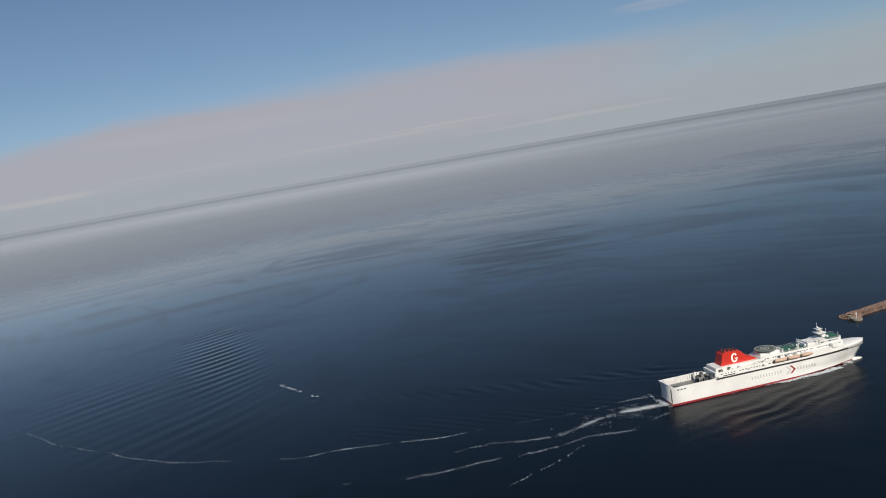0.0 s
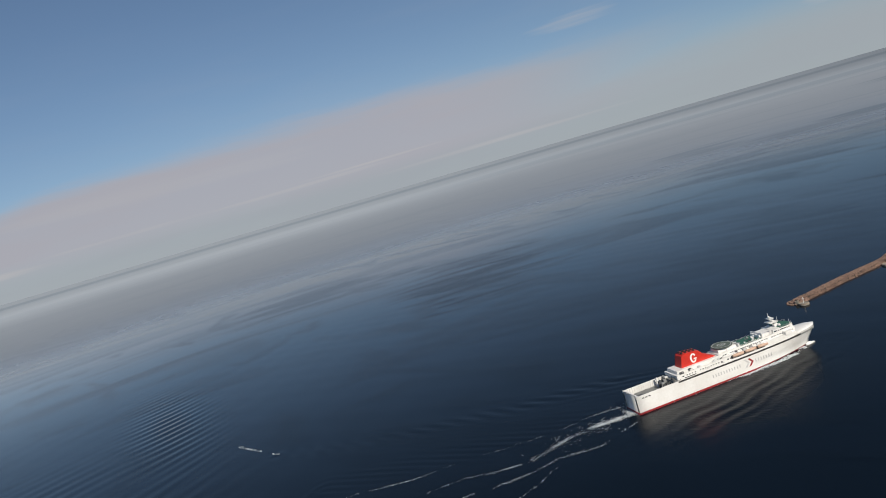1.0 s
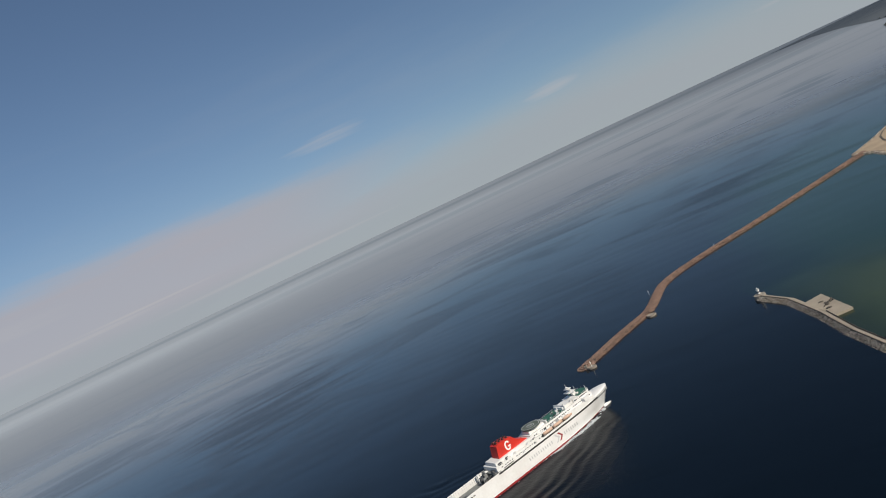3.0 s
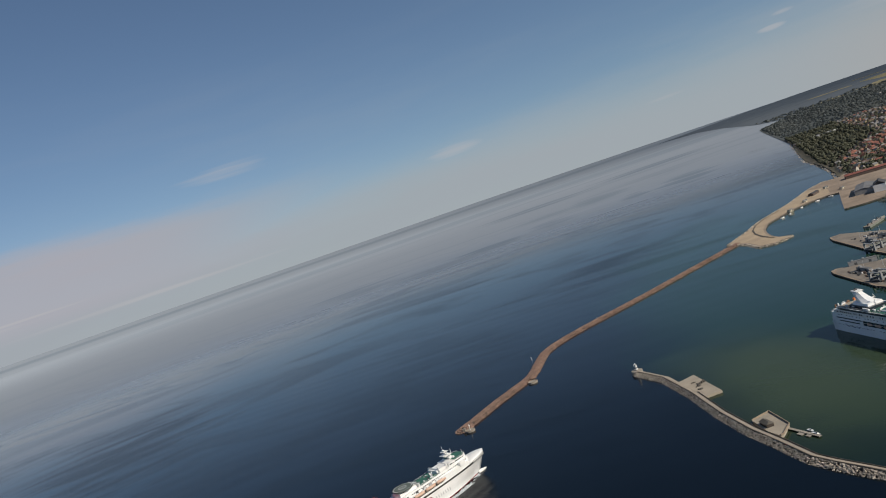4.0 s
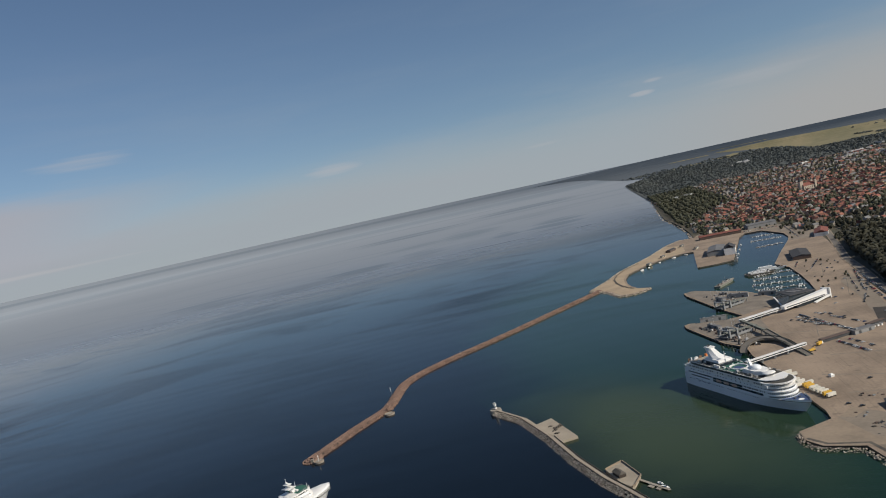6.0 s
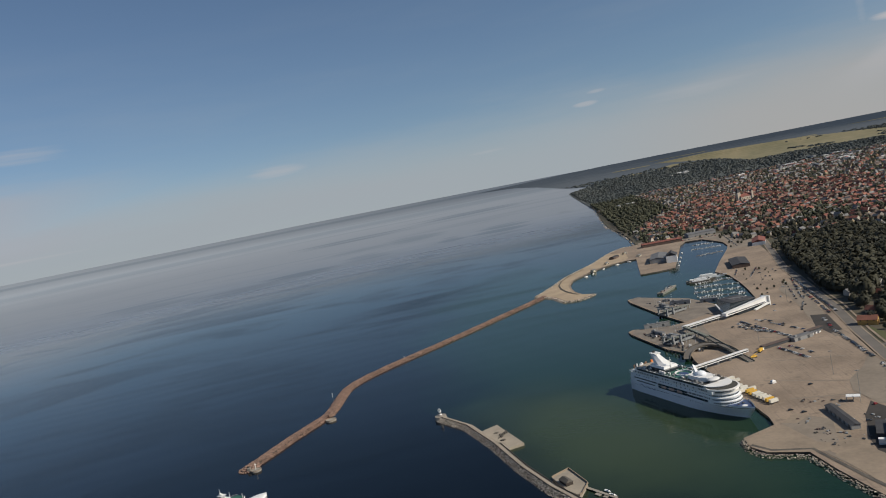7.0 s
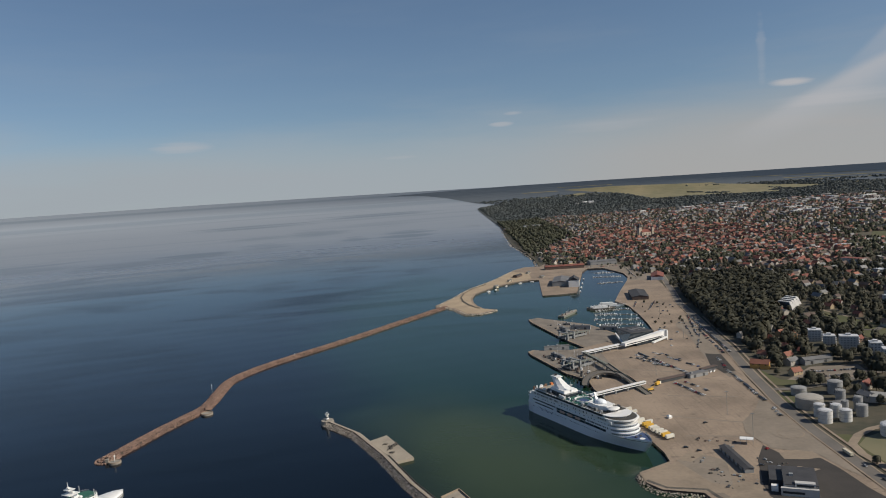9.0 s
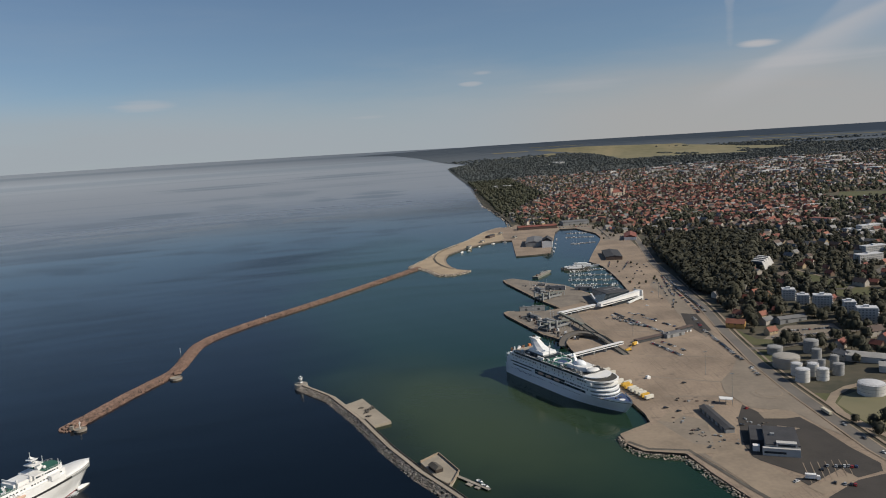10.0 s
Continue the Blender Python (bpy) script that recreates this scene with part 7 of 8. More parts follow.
KEEP = [t for t in trees if math.hypot(t[0], t[1]) < 1010 or t in SHRUBS][:270]
used = set()
for x, y, r in KEEP:
    i = 3 if r < 3 else rng.choice((0, 1, 2))
    k = r / (5.0, 4.2, 6.0, 3.0)[i]
    m = pose(x, y, land_height(x, y) - .3, 0, 0, rng.uniform(0, 360))
    if i not in used:
        used.add(i)
        TREES[i].matrix_basis = m
        TREES[i].scale = (k, k, k * rng.uniform(.9, 1.15))
        continue
    c = copy_thing(TREES[i], m)
    c.scale = (k, k, k * rng.uniform(.9, 1.15))
FAR_TREES += [t for t in trees if t not in KEEP]


def woods(name, places, count, label, flat=1.0, mat=leaves, size=.27):
    q = np.random.default_rng(len(places))
    kinds = [leaf_quads(1.0, count, s, 1.05 * flat, size) for s in range(6)]
    cores = np.array(ICO_V) * (.78, .78, .82 * flat) + (0, 0, .95 * flat)
    vs, fs, cs, off = [], [], [], 0
    quad = np.array([(0, 1, 2), (0, 2, 3)])
    leaf_f = (quad[None] + (np.arange(count) * 4)[:, None, None]).reshape(-1, 3)
    for i, (x, y, r) in enumerate(places):
        k = shrink(x, y) * r
        a = q.uniform(0, 6.28)
        rot = np.array([[math.cos(a), -math.sin(a), 0], [math.sin(a), math.cos(a), 0], [0, 0, q.uniform(.85, 1.2)]])
        o = np.array(far(x, y, land_height(x, y)))
        v = np.concatenate([kinds[i % 6].reshape(-1, 3), cores]) @ rot.T * k + o
        vs.append(v)
        cs.append(np.repeat([o + (0, 0, k * flat * .9)], len(v), 0))
        fs.append(leaf_f + off)
        fs.append(np.array(ICO_F) + off + count * 4)
        off += len(v)
    ob = joined(name, np.concatenate(vs), np.concatenate(fs), [mat])
    soften(ob.data, np.concatenate(cs))
    return tagged(ob, label, "trees", kind="stuff")


# a lighter copy of leaves, its colour lifted to imitate haze
hazed_green = material("hazed_green", (0.046, 0.052, 0.030), (0.076, 0.076, 0.043), 0.02, 0.85, per_island=0.2)
near_far = [t for t in FAR_TREES if math.hypot(t[0], t[1]) < 1900]
woods("town_trees", near_far, 80, "dark green trees on the slope and in gardens", 1.0, leaves, .21)
woods("garden_trees", [t for t in FAR_TREES if math.hypot(t[0], t[1]) >= 1900], 24, "dark green trees between far houses", 1.0, hazed_green, .36)
FOREST = []
d = 4000.0
while d < 9500:
    for a in np.arange(-.62, .16, .0030):
        b = a + rng.uniform(-.003, .003)
        e = d * (1 + rng.uniform(-.012, .012))
        x, y = EYE.x - math.sin(b) * e, EYE.y + math.cos(b) * e
        if x > coast_x(y) + 20 and y > 4150 and not (inside(x, y, AIRFIELD) and noise.noise((x * .0022, y * .0011, 5.5)) > -.22) and not (3600 < x < 4700 and 6600 < y < 7600):
            if rng.random() < max(.5 if d < 5300 else 0, (d - 7000) / 2600):
                continue
            FOREST.append((x, y, d * .0017 * rng.uniform(.7, 1.3)))
    d *= 1.008
woods("forest", FOREST, 10, "wide dark forest towards the horizon", .28, hazed_leaves, .36)


# ---- apartment blocks, church, halls ----
grey_glass = material("grey_glass", (0.16, 0.18, 0.20), (0.11, 0.125, 0.14), 0.2, 0.2)
def apartment(x, y, turn, l, w, floors):
    t = thing("apartment_block", "white flat-roofed apartment block among trees", "apartment block", "apartment blocks", at=pose(x, y, land_height(x, y) - .5, 0, 0, turn))
    h = floors * 2.9 + .6
    part("wall", Geo().box(-l / 2, l / 2, -w / 2, w / 2, -1, h).box(-l / 2 + 3, l / 2 - 5, w / 2, w / 2 + 3, -1, h - .1), block_wall, t)
    part("roof", Geo().box(-l / 2 - .4, l / 2 + .4, -w / 2 - .4, w / 2 + .4, h, h + .7, taper=.2), pale_grey, t)
    part("lift_house", Geo().box(-3, 2, -2.5, 2.5, h + .7, h + 2.9), pale_grey, t)
    me, me2 = Geo().box(-.8, .8, -.05, .05, 0, 1.2).mesh("window", grey_glass), Geo().box(-.05, .05, -.7, .7, 0, 1.2).mesh("window", grey_glass)
    for f in range(floors):
        for i in range(int(l / 3.4)):
            part("window", me, None, t, at=pose(-l / 2 + 2 + 3.4 * i, -w / 2 - .02, f * 2.9 + 1.0))
        for i in range(int(w / 3.6)):
            part("window", me2, None, t, at=pose(l / 2 + .02, -w / 2 + 2 + 3.6 * i, f * 2.9 + 1.0))
            part("window", me2, None, t, at=pose(-l / 2 - .02, -w / 2 + 2 + 3.6 * i, f * 2.9 + 1.0))
        part("balcony", Geo().box(l / 2, l / 2 + 1.4, -w / 2 + 1, -w / 2 + 5, f * 2.9 + .5, f * 2.9 + 1.6), pale_grey, t)


for x, y, turn, l, w, n in ((433, 944, -20, 15, 12, 5), (438, 917, -20, 13, 11, 4), (449, 892, -20, 20, 12, 5), (451, 838, -20, 12, 13, 6), (451, 804, -20, 20, 13, 6), (640, 1120, 10, 40, 14, 5), (690, 1190, 10, 40, 14, 5), (820, 1420, 15, 50, 14, 5)):
    apartment(x, y, turn, l, w, n)
for k in range(4):
    t = thing("terraced_flats", "stepped row of flats with dark glass and white party walls", "flats", "stepped rows of flats", at=pose(487 + 9 * k, 1150 + 13 * k, land_height(497, 1170), 0, 0, -60))
    part("wall", Geo().loft([[(-14, -4, 0), (14, -4, 0), (14, 4, 0), (-14, 4, 0)], [(-14, -1, 12), (6, -1, 12), (6, 4, 12), (-14, 4, 12)]]), block_wall, t)
    part("glass_front", Geo().loft([[(-12, -4.1, 1), (12, -4.1, 1), (12, -4, 1), (-12, -4, 1)], [(-12, -1.4, 11), (5, -1.4, 11), (5, -1.2, 11), (-12, -1.2, 11)]]), dark_glass, t)


def cathedral():
    x, y = 634, 2610
    t = thing("cathedral", "pale stone church with a red roof and dark spires", "church", at=pose(*far(x, y, land_height(x, y)), 0, 0, 20) @ Matrix.Scale(.92, 4))
    part("nave", Geo().box(-24, 24, -11, 11, -2, 18), stone_wall, t)
    part("roof", Geo().loft([[(-25, -12, 18), (25, -12, 18), (25, 12, 18), (-25, 12, 18)], [(-25, -.2, 29), (25, -.2, 29), (25, .2, 29), (-25, .2, 29)]]), red_tile, t)
    for px, py, w, h in ((-27, 0, 6, 36), (22, -11, 3.2, 34), (22, 11, 3.2, 34)):
        tw = part("tower", Geo().box(px - w, px + w, py - w, py + w, -2, h), stone_wall, t)
        part("spire", Geo().loft([[(px - w, py - w, h), (px + w, py - w, h), (px + w, py + w, h), (px - w, py + w, h)], [(px - w * .7, py - w * .7, h + w), (px + w * .7, py - w * .7, h + w), (px + w * .7, py + w * .7, h + w), (px - w * .7, py + w * .7, h + w)], [(px - .1, py - .1, h + 3 * w), (px + .1, py - .1, h + 3 * w), (px + .1, py + .1, h + 3 * w), (px - .1, py + .1, h + 3 * w)]]), dark_roof, tw, "dark tarred spire")
    for s in (-1, 1):
        for k in range(6):
            part("window", Geo().box(-20 + 7 * k, -18 + 7 * k, min(s * 11, s * 11.1), max(s * 11, s * 11.1), 7, 14), dark_glass, t)


cathedral()
for k in range(124):
    if k >= 64:
        u, w = rng.random(), rng.random()
        x, y = 1300 + 650 * u + 150 * w, 3100 + 1500 * w - 700 * u
    elif k < 22:
        x, y = rng.uniform(900, 1500), rng.uniform(3500, 4200)
    elif k < 44:
        x, y = rng.uniform(1500, 2900), rng.uniform(3200, 4600)
    elif k < 54:
        x, y = rng.uniform(760, 1150), rng.uniform(1250, 1900)
    elif k < 58:
        x, y = rng.uniform(239, 371), rng.uniform(3550, 3850)
    else:
        x, y = rng.uniform(860, 1100), rng.uniform(5900, 6500)
    q = shrink(x, y)
    l, w, h = rng.uniform(24, 90) * q, rng.uniform(12, 30) * q, rng.uniform(7, 13) * q
    t = thing("hall", "low pale flat-roofed hall among far trees", "hall", "low halls of the town", at=pose(*far(x, y, land_height(x, y)), 0, 0, rng.choice((10, 25, 100, 115))))
    part("wall", Geo().box(-l / 2, l / 2, -w / 2, w / 2, -2, h), block_wall, t)
    part("roof", Geo().box(-l / 2 - .3, l / 2 + .3, -w / 2 - .3, w / 2 + .3, h, h + .6, taper=.15), rng.choice((pale_grey, tin_roof, white_paint, tin_roof, red_tile)), t)
for x0, y0, x1, y1 in ((98, 3508, 189, 3435), (3, 4274, 83, 4211), (150, 2640, 175, 2640)):
    a, b = Vector(far(x0, y0, .8)), Vector(far(x1, y1, .8))
    t = thing("bathing_jetty", "thin dark bathing jetty running out from the shore", "jetty")
    d = (b - a).normalized()
    s = Vector((-d.y, d.x, 0)) * 2.2
    part("deck", Geo().add([a - s, b - s, b + s, a + s], [(0, 1, 2, 3)]).add([p - Vector((0, 0, 1.2)) for p in (a - s, b - s, b + s, a + s)], [(3, 2, 1, 0)]), dark_wall, t)

# ---- vehicles ----
def car_proto(paint, label):
    t = thing("car", label, "car", "parked cars")
    part("body", Geo().loft([[(-2.15, -.86, .35), (-2.15, .86, .35), (-2.1, .84, .85), (-2.1, -.84, .85)], [(-1.2, -.9, .3), (-1.2, .9, .3), (-1.2, .86, .95), (-1.2, -.86, .95)], [(1.0, -.9, .3), (1.0, .9, .3), (1.0, .86, .92), (1.0, -.86, .92)], [(2.15, -.8, .35), (2.15, .8, .35), (2.1, .76, .7), (2.1, -.76, .7)]]), paint, t)
    part("glasshouse", Geo().loft([[(-1.75, -.8, .9), (1.05, -.8, .9), (1.05, .8, .9), (-1.75, .8, .9)], [(-1.3, -.64, 1.42), (.35, -.64, 1.42), (.35, .64, 1.42), (-1.3, .64, 1.42)]]), dark_glass, t)
    part("roof", Geo().box(-1.3, .35, -.64, .64, 1.42, 1.47), paint, t)
    for x in (-1.35, 1.35):
        for y in (-.82, .82):
            part("wheel", Geo().tube((x, y - .1, .32), (x, y + .1, .32), .32, n=10), black_paint, t)
    return t


car_paints = [material("car_" + n, c, None, .5, .3) for n, c in (("black", (.02, .02, .022)), ("white", (.7, .7, .69)), ("silver", (.33, .34, .35)), ("red", (.32, .02, .02)), ("blue", (.03, .06, .16)), ("dark", (.05, .05, .055)))]
CARS = [car_proto(m, f"parked {c} car on the paving") for m, c in zip(car_paints, ("black", "white", "silver", "red", "blue", "dark grey"))]
car_free = set(range(6))
PARKED = []


def car_row(a, b, n, turn, skip=.12, both=0.0):
    for k in range(n):
        if rng.random() < skip:
            continue
        u = (k + .5) / n
        PARKED.append((a[0] + (b[0] - a[0]) * u + rng.uniform(-.5, .5), a[1] + (b[1] - a[1]) * u + rng.uniform(-.5, .5), turn + rng.uniform(-4, 4)))


car_row((202, 928), (230, 873), 24, 25)
car_row((196, 930), (222, 880), 14, 25, .4)
car_row((211, 950), (247, 823), 46, 25, .15)
car_row((206, 942), (238, 850), 26, 20, .5)
car_row((281, 710), (276, 676), 9, 20, .2)
car_row((229, 948), (263, 862), 30, 20, .5)
car_row((235, 948), (258, 890), 16, 20, .5)
car_row((216, 805), (231, 752), 18, 12, .15)
car_row((228, 806), (240, 768), 12, 12, .4)
car_row((287, 842), (281, 720), 36, 8, .12)
car_row((296, 905), (288, 850), 16, 8, .3)
car_row((344, 1165), (320, 925), 66, 10, .15)
car_row((332, 1120), (310, 915), 52, 10, .35)
car_row((312, 1030), (344, 1180), 40, 70, .25)
car_row((306, 1035), (330, 1170), 30, 70, .5)
car_row((290, 960), (318, 1040), 22, 70, .4)
car_row((300, 1250), (330, 1330), 22, 80, .3)
car_row((285, 1290), (300, 1340), 12, 80, .3)
car_row((342, 793), (405, 785), 20, 75, .25)
car_row((372, 1640), (392, 1860), 44, 80, .3)
car_row((300, 1905), (380, 1890), 26, 10, .3)
car_row((240, 1955), (330, 1945), 24, 10, .4)
car_row((362, 812), (412, 802), 17, 75, .25)
car_row((238, 489), (257, 484), 8, 55, .2)
car_row((225, 468), (245, 458), 8, 55, .6)
for x, y, a in ((286, 553, -85), (286, 527, -85), (310, 517, 30), (209, 470, 20), (233, 484, 60), (205, 670, 20), (170, 612, 5), (178, 603, 12), (199, 593, 80), (232, 599, 40), (285, 502, -80), (262, 980, 20), (286, 1100, 60), (205, 571, 90), (214, 566, 0)):
    PARKED.append((x, y, a))
for k in range(22):
    y = rng.uniform(985, 1330)
    x = rng.uniform(np.interp(y, [985, 1080, 1145, 1220, 1300, 1345], [262, 272, 280, 288, 294, 288]) + 3, road_x(y) - 14)
    PARKED.append((x, y, rng.choice((20, 70, 110)) + rng.uniform(-8, 8)))
FAR_CARS = sorted((c for c in PARKED), key=lambda c: c[1])[285:]
PARKED = [c for c in PARKED if c not in FAR_CARS]


def far_cars():
    g = Geo()
    for x, y, a in FAR_CARS:
        c, s, z, mi = math.cos(radians(a)), math.sin(radians(a)), land_height(x, y) + .45, rng.choices(range(6), (5, 4, 3, 1, 1, 5))[0]
        for x0, x1, w, z0, z1, k, i in ((-2.1, 2.1, .88, .25, .9, .12, mi), (-1.5, .8, .78, .9, 1.42, .3, 6), (-1.2, .45, .5, 1.42, 1.47, 0, mi)):
            low = [(x0, -w), (x1, -w), (x1, w), (x0, w)]
            pts = [(x + p * c - q * s, y + p * s + q * c, z + z0) for p, q in low] + [(x + p * (1 - k * .5) * c - q * (1 - k) * s, y + p * (1 - k * .5) * s + q * (1 - k) * c, z + z1) for p, q in low]
            g.add(pts, [(3, 2, 1, 0), (4, 5, 6, 7), (0, 1, 5, 4), (1, 2, 6, 5), (2, 3, 7, 6), (3, 0, 4, 7)], i)
    tagged(part("distant_cars", g, car_paints + [dark_glass]), "many parked cars by the wood and the marina", "cars", kind="stuff")


far_cars()
for x, y, a in PARKED:
    i = rng.choices(range(6), (5, 4, 3, 1, 1, 5))[0]
    m = pose(x, y, land_height(x, y) + (.45 if x > road_x(y) - 14 else .3), 0, 0, a)
    if i in car_free:
        car_free.discard(i)
        CARS[i].matrix_basis = m
    else:
        copy_thing(CARS[i], m)


def lorry(name, label, x, y, turn, l, paint, cab=True, h=3.9):
    t = thing(name, label, "truck", "lorries and trailers", at=pose(x, y, land_height(x, y) + .3, 0, 0, turn))
    part("load_box", Geo().box(-l / 2, l / 2, -1.27, 1.27, 1.15, h, taper=.04), paint, t)
    part("chassis", Geo().box(-l / 2 + .2, l / 2 - .2, -.9, .9, .75, 1.15), dark_steel, t)
    if cab:
        part("cab", Geo().box(l / 2 + .3, l / 2 + 2.4, -1.2, 1.2, .6, 3.1, taper=.12), white_paint, t)
    for k in range(3):
        for y0 in (-1.05, 1.05):
            part("wheel", Geo().tube((-l / 2 + 1.4 + 1.3 * k + (l - 5 if k == 2 else 0), y0 - .16, .5), (-l / 2 + 1.4 + 1.3 * k + (l - 5 if k == 2 else 0), y0 + .16, .5), .5, n=10), black_paint, t)


cream_white = material("cream_white", (0.70, 0.67, 0.58), (0.6, 0.57, 0.49), 0.2, 0.6, per_object=.12)
row = [(145, 716), (148, 707), (133, 716), (139, 705), (144, 694), (146, 688), (149, 682), (146, 674), (152, 671), (153, 665), (155, 660), (156, 655), (158, 650), (160, 645), (161, 640), (163, 635), (155, 676)]
for i, (x, y) in enumerate(row):
    lorry("trailer", "yellow box trailer parked on the quay" if i in (8, 9, 14) else "white box trailer parked on the quay", x, y, 26, 8.4, yellow_paint if i in (8, 9, 14) else cream_white, False)
lorry("truck", "white box truck on the forecourt", 219, 472, -20, 6.5, white_paint)
lorry("bus", "cream and yellow bus on the harbour road", 286, 578, -88, 12, cream_paint, False, 3.2)
lorry("truck", "yellow truck under the gangway", 196, 800, 50, 8, yellow_paint)
for x, y in ((178, 690),):
    t = thing("tent", "small white peaked tent on the quay", "tent", at=put(x, y, 20))
    part("canvas", Geo().box(-1.9, 1.9, -1.9, 1.9, 0, 1.9).loft([[(-2, -2, 1.9), (2, -2, 1.9), (2, 2, 1.9), (-2, 2, 1.9)], [(-1.2, -1.2, 2.7), (1.2, -1.2, 2.7), (1.2, 1.2, 2.7), (-1.2, 1.2, 2.7)], [(-.2, -.2, 3.1), (.2, -.2, 3.1), (.2, .2, 3.1), (-.2, .2, 3.1)]]), white_paint, t)
# stacked goods and scrap near the workshop
for x, y, n in ((190, 627, 9), (206, 615, 8), (172, 583, 5), (175, 557, 14), (184, 544, 12), (176, 534, 8), (227, 564, 6), (221, 574, 7), (197, 536, 4)):
    for k in range(n):
        qx, qy = x + rng.uniform(-8, 8), y + rng.uniform(-8, 8)
        t = thing("crate", "dark pile of goods on the quay", "crate", "goods on the quay", at=put(qx, qy, rng.uniform(0, 180)))
        s = rng.uniform(.5, 1.3)
        part("box", Geo().box(-s, s, -s * .7, s * .7, 0, s * rng.uniform(.5, 1), taper=.15), rng.choice((dark_steel, dark_wall, brown_roof, grey_steel)), t)


def lamp_mast(x, y, h=22):
    t = thing("light_mast", "tall thin grey light mast on the quay", "light mast", "light masts", at=put(x, y))
    part("pole", Geo().tube((0, 0, 0), (0, 0, h), .2, .1, n=6), grey_steel, t)
    part("lamp_head", Geo().box(-1.6, 1.6, -.3, .3, h, h + .5), grey_steel, t)


for x, y in ((232, 690), (205, 840), (290, 1020), (230, 623), (300, 1180)):
    lamp_mast(x, y)


# ---- boats ----
def boat_proto(l, w, sail, label, paint):
    t = thing("boat", label, "boat", "boats of the marina")
    rows = []
    for z, k in ((-.3, .72), (.4, .95), (1.0, 1.0)):
        half = [(-l / 2, .38 * w), (-l * .1, .5 * w), (l * .2, .42 * w), (l * .4, .2 * w), (l * .5, .03)]
        rows.append([(x, -y * k, z) for x, y in half] + [(x, y * k, z) for x, y in reversed(half)])
    part("hull", Geo().loft(rows), paint, t)
    part("cabin", Geo().box(-l * .15, l * .2, -w * .28, w * .28, 1.0, 1.7, taper=.2), white_paint, t)
    if sail:
        part("mast", Geo().tube((l * .08, 0, 1), (l * .08, 0, 1 + l * 1.25), .09, .06, n=5), pale_grey, t)
        part("boom", Geo().tube((l * .08, 0, 2.2), (-l * .35, 0, 2.2), .14, n=5), blue_deck, t, "furled blue sail")
    else:
        part("windscreen", Geo().box(l * .1, l * .2, -w * .3, w * .3, 1.6, 2.3, taper=.15), dark_glass, t)
    return t


BOATS = [boat_proto(10, 3.2, True, "white sailing boat at a pontoon", white_paint), boat_proto(8, 2.8, False, "white motor boat at a pontoon", white_paint), boat_proto(12, 3.6, True, "dark-hulled sailing boat at a pontoon", blue_deck)]
boat_free = {0, 1, 2}


def moor(x, y, turn, i=None, k=1.0):
    i = rng.choices((0, 1, 2), (4, 4, 1))[0] if i is None else i
    m = pose(x, y, .2, 0, 0, turn)
    if i in boat_free:
        boat_free.discard(i)
        BOATS[i].matrix_basis = m
        return
    c = copy_thing(BOATS[i], m)
    c.scale = (k, k, k)


for (ax, ay), (bx, by), n in (((216, 1285), (280, 1281), 12), ((208, 1248), (276, 1229), 14), ((199, 1205), (270, 1187), 14), ((196, 1165), (266, 1143), 13), ((205, 1128), (258, 1108), 10), ((280, 1612), (336, 1622), 11), ((288, 1720), (352, 1712), 12), ((304, 1795), (352, 1785), 9)):
    d = math.degrees(math.atan2(by - ay, bx - ax))
    l = math.dist((ax, ay), (bx, by))
    t = thing("pontoon", "long pale floating pontoon", "pontoon", "pontoons", at=pose(ax, ay, 0, 0, 0, d))
    part("deck", Geo().box(0, l, -1.2, 1.2, .1, .7), concrete, t)
    n = int(n * 1.4)
    for k in range(n):
        for s in (-1, 1):
            if rng.random() < .34:
                continue
            u = (k + .5 + rng.uniform(-.25, .25)) / n
            ox, oy = -math.sin(math.radians(d)) * s * 6.5, math.cos(math.radians(d)) * s * 6.5
            moor(ax + (bx - ax) * u + ox, ay + (by - ay) * u + oy, d + 90 * s + rng.uniform(-4, 4), k=rng.uniform(.45, .85))
for x, y, a, k in ((42, 1590, 58, 1.7), (58, 1616, 58, 1.1), (84, 1662, 55, 1.2), (118, 1694, 30, 1.3), (146, 1708, 0, 1.2), (228, 1520, 78, 1.3), (238, 1570, 78, 1.4), (250, 1630, 78, 1.3), (264, 1700, 78, 1.4), (11, 497, -45, 1.0)):
    moor(x, y, a, 1, k)
moor(8, 505, -49, 1, .8)


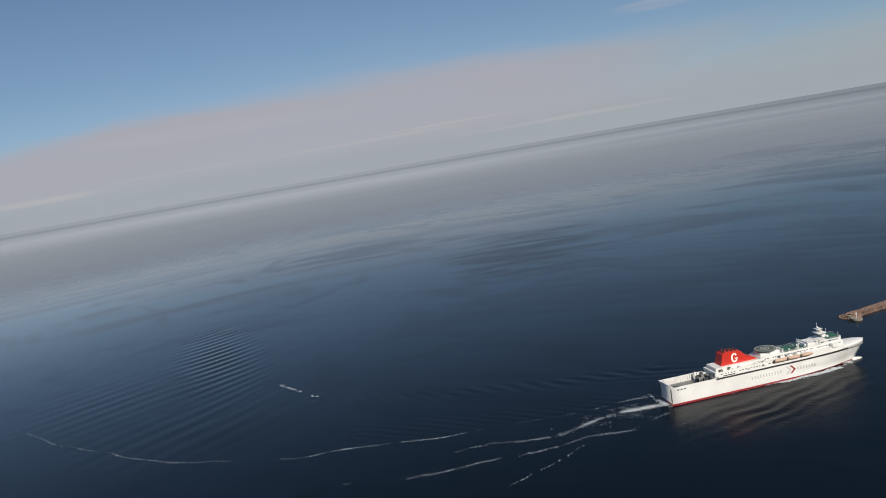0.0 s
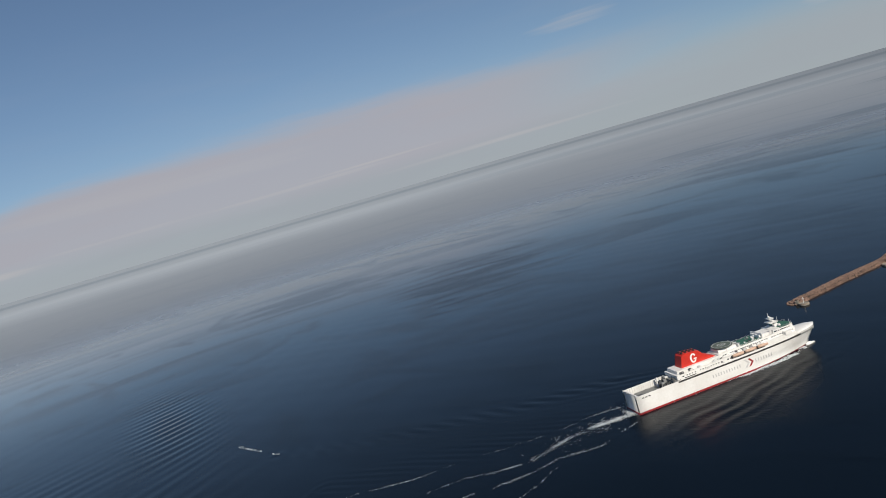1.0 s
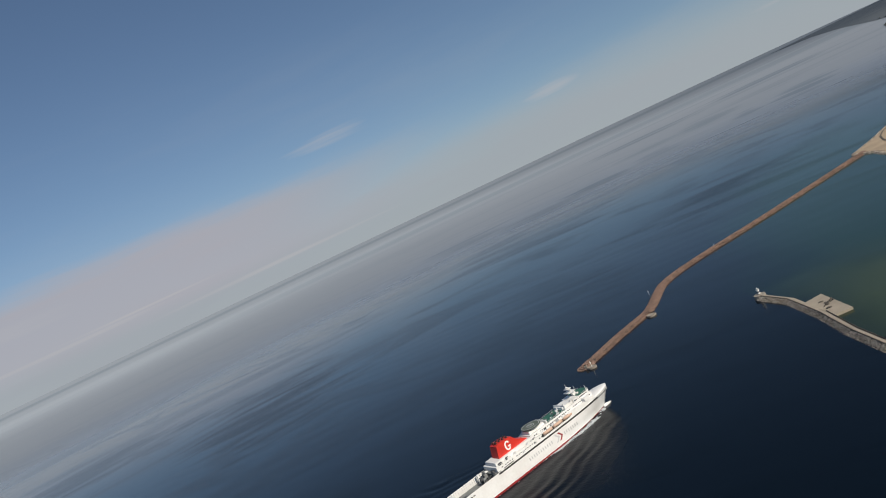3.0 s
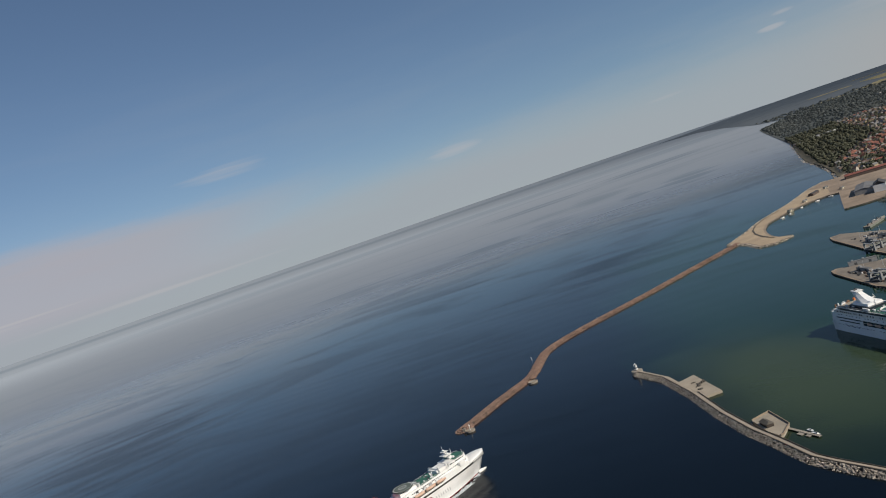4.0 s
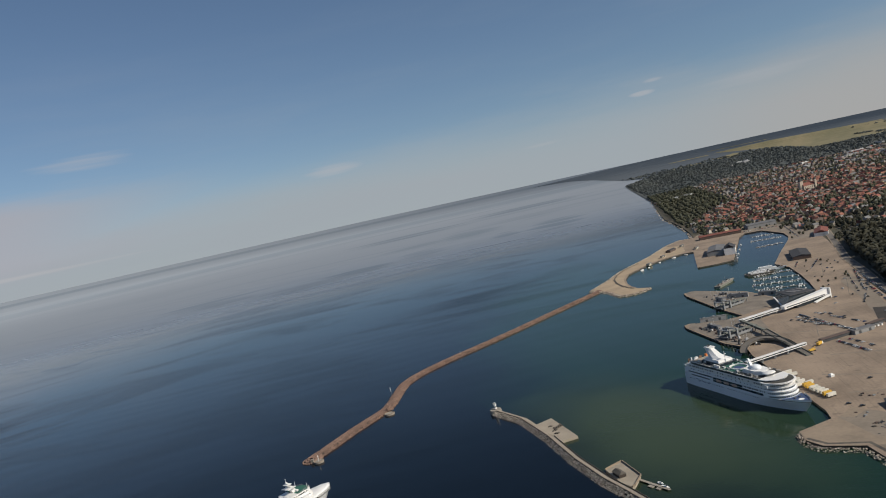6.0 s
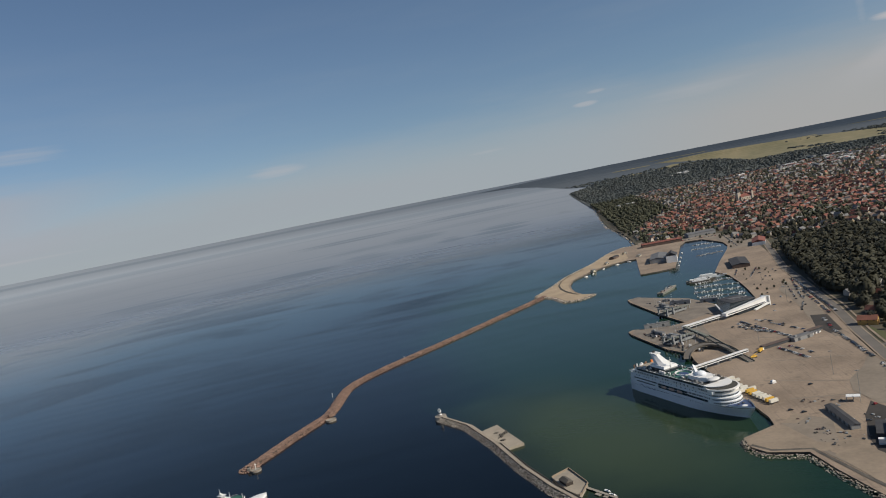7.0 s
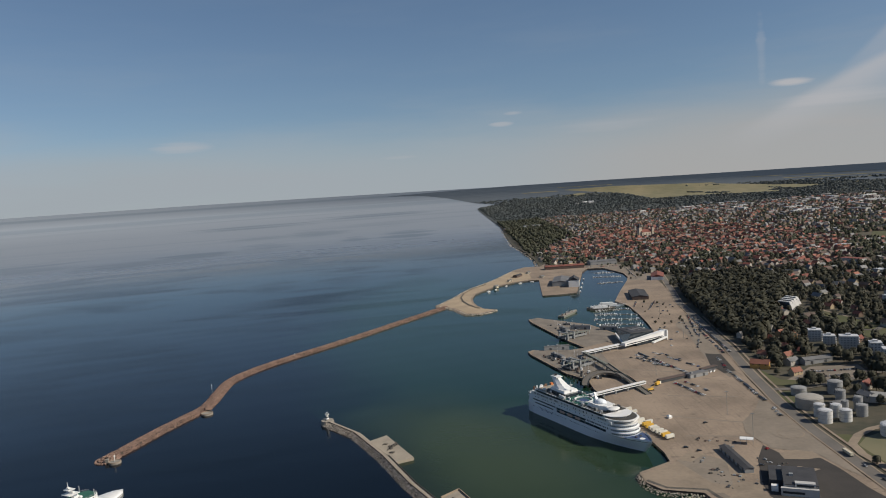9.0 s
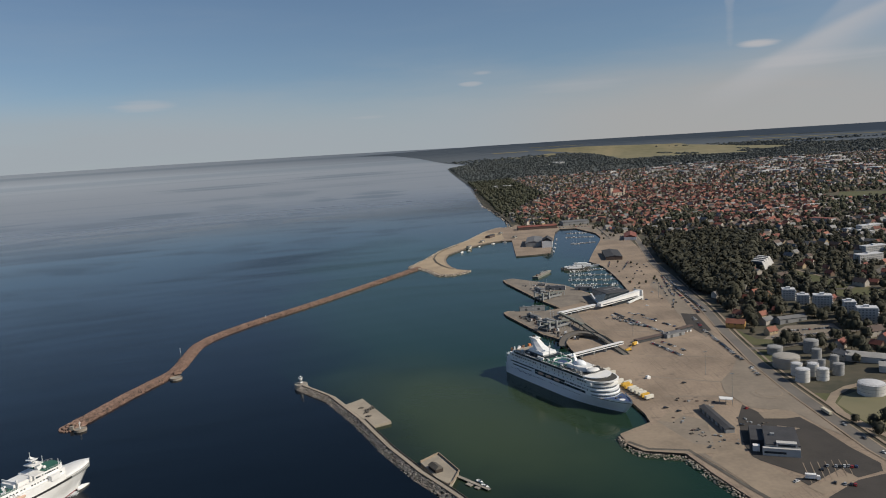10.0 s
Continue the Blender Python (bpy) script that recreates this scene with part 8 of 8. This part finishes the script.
def workboat(x, y, turn, l, w, paint, label, deck=grey_deck, tiers=1):
    t = thing("ship", label, "ship", at=pose(x, y, 0, 0, 0, turn))
    full = hull_rings(l, w, [-1, .5, 3.2], l * .62, l * .75, l * .05)
    part("hull", Geo().loft(full, caps=False), paint, t)
    top = full[-1]
    half = (len(top) + 1) // 2
    part("deck", Geo().slab([(p[0], p[1] * .98) for p in top[:half]] + [(p[0], -p[1] * .98) for p in reversed(top[:half - 1])], 2.4, 2.7), deck, t)
    for k in range(tiers):
        part("deckhouse", Geo().box(l * (.12 + .05 * k), l * (.70 - .12 * k), -w * .36, w * .36, 2.7 + 2.5 * k, 5.2 + 2.5 * k, taper=.1), white_paint, t)
    part("mast", Geo().tube((l * .5, 0, 4), (l * .5, 0, 13), .25, .12, n=6), grey_steel, t)
    for k in range(10):
        x, y = l * rng.uniform(.1, .85), w * rng.uniform(-.3, .3)
        part("deck_gear", Geo().box(x, x + rng.uniform(1, 4), y, y + rng.uniform(.8, 2), 2.7, 2.7 + rng.uniform(.8, 3.4), taper=.1), rng.choice((dark_steel, brown_roof, grey_steel, white_paint)), t)
    part("crane_post", Geo().tube((l * .75, 0, 2.7), (l * .68, 0, 8), .2, n=6), dark_steel, t)


workboat(150, 1238, 58, 66, 11, weathered, "old low grey working vessel lying at anchor", concrete, 0)
workboat(205, 1306, -2, 52, 8, dark_steel, "long dark excursion boat at the quay", grey_deck, 1)
workboat(222, 1322, -2, 56, 9, hull_white, "long white excursion boat at the quay", grey_deck, 2)
workboat(208, 1293, -2, 44, 7, dark_wall, "dark wooden ship at the quay", sand_concrete, 1)

# ---- foam of the wake ----
foam_mat = material("foam", (0.62, 0.65, 0.66), (0.45, 0.50, 0.53), 0.4, 0.9)
FLECKS = []


def foam_line(line, count, spread, size, fade=0.0, swing=0.0, whole=0.0):
    lens = [math.dist(a, b) for a, b in zip(line, line[1:])]
    total = sum(lens)
    made = 0
    while made < count:
        s = rng.uniform(0, total)
        # foam comes in broken runs
        if noise.noise((s * .035, spread * 3.1 + line[0][0], 0)) < rng.uniform(-.35, .25) - whole:
            made += .25
            continue
        if rng.random() < fade * s / total:
            made += 1
            continue
        u, i = s, 0
        while u > lens[i]:
            u -= lens[i]
            i += 1
        a, b = Vector(line[i]), Vector(line[i + 1])
        d = (b - a).normalized()
        q = a + d * u + Vector((-d.y, d.x)) * (rng.gauss(0, spread) + swing * noise.noise((s * .02, 5.5, line[0][1])))
        FLECKS.append((q.x, q.y, math.atan2(d.y, d.x) + rng.gauss(0, .5), size * rng.uniform(.4, 1.4)))
        made += 1


L1 = [(-381, 382), (-403, 346), (-427, 297), (-456, 254), (-483, 208), (-515, 179), (-536, 143), (-561, 108), (-598, 78), (-655, 30), (-729, -6), (-860, -59), (-966, -83)]
L2 = [(-361, 377), (-376, 343), (-389, 307), (-396, 270), (-414, 244), (-431, 228), (-446, 194)]
L3 = [(-343, 354), (-349, 311), (-367, 280), (-383, 241), (-395, 216), (-410, 193), (-427, 165), (-447, 138), (-477, 105)]
L4 = [(-364, 273), (-358, 239), (-360, 208), (-358, 184)]
foam_line(L1, 1200, .8, .34, .45, 5, .02)
foam_line(L2[:4], 3400, 2.4, .27, .8, 6)
foam_line(L2, 600, 1.0, .36, .6, 6)
foam_line(L3, 600, 1.1, .32, .3, 9)
foam_line(L4, 70, .6, .34, .2, 4)
foam_line([(-364, 376), (-371, 350), (-378, 325)], 3800, 5.0, .27, .8)
foam_line([(-366, 378), (-383, 325), (-400, 270)], 500, 9.0, .3, .8)
foam_line([(-813, 189), (-769, 190), (-741, 192), (-717, 195)], 70, 1.0, .9)
# along the ferry's side and round its bow
foam_line([(-354, 373), (-324, 430), (-306, 464), (-293, 492), (-286, 512)], 1500, 1.4, .34, 0, 3)
foam_line([(-308, 457), (-294, 483), (-285, 505), (-281, 522), (-285, 532)], 1500, 1.3, .4, 0, 2)
foam_line([(-285, 508), (-280, 518), (-280, 529), (-287, 536)], 900, 1.3, .42)
foam_line([(-392, 372), (-362, 425), (-330, 480), (-300, 530)], 160, 1.2, .35)


def foam():
    q = np.random.default_rng(9)
    n = len(FLECKS)
    p = np.array(FLECKS)
    a = np.linspace(0, 2 * np.pi, 6, endpoint=False)
    r = q.uniform(.45, 1.2, (n, 6)) * p[:, 3][:, None]
    x, y = r * np.cos(a) * 1.8, r * np.sin(a) * .8
    c, s = np.cos(p[:, 2])[:, None], np.sin(p[:, 2])[:, None]
    base = sea_height(p[:, 0], p[:, 1]) + .12
    v = np.stack([x * c - y * s + p[:, :1], x * s + y * c + p[:, 1:2], np.repeat(base[:, None], 6, 1) + q.uniform(0, .1, (n, 6))], -1)
    f = np.array([(0, 1, 2), (0, 2, 3), (0, 3, 4), (0, 4, 5)])
    faces = (f[None] + (np.arange(n) * 6)[:, None, None]).reshape(-1, 3)
    tagged(joined("wake_foam", v.reshape(-1, 3), faces, [foam_mat]), "broken lines of white foam behind the ferry", "foam", kind="stuff")


foam()
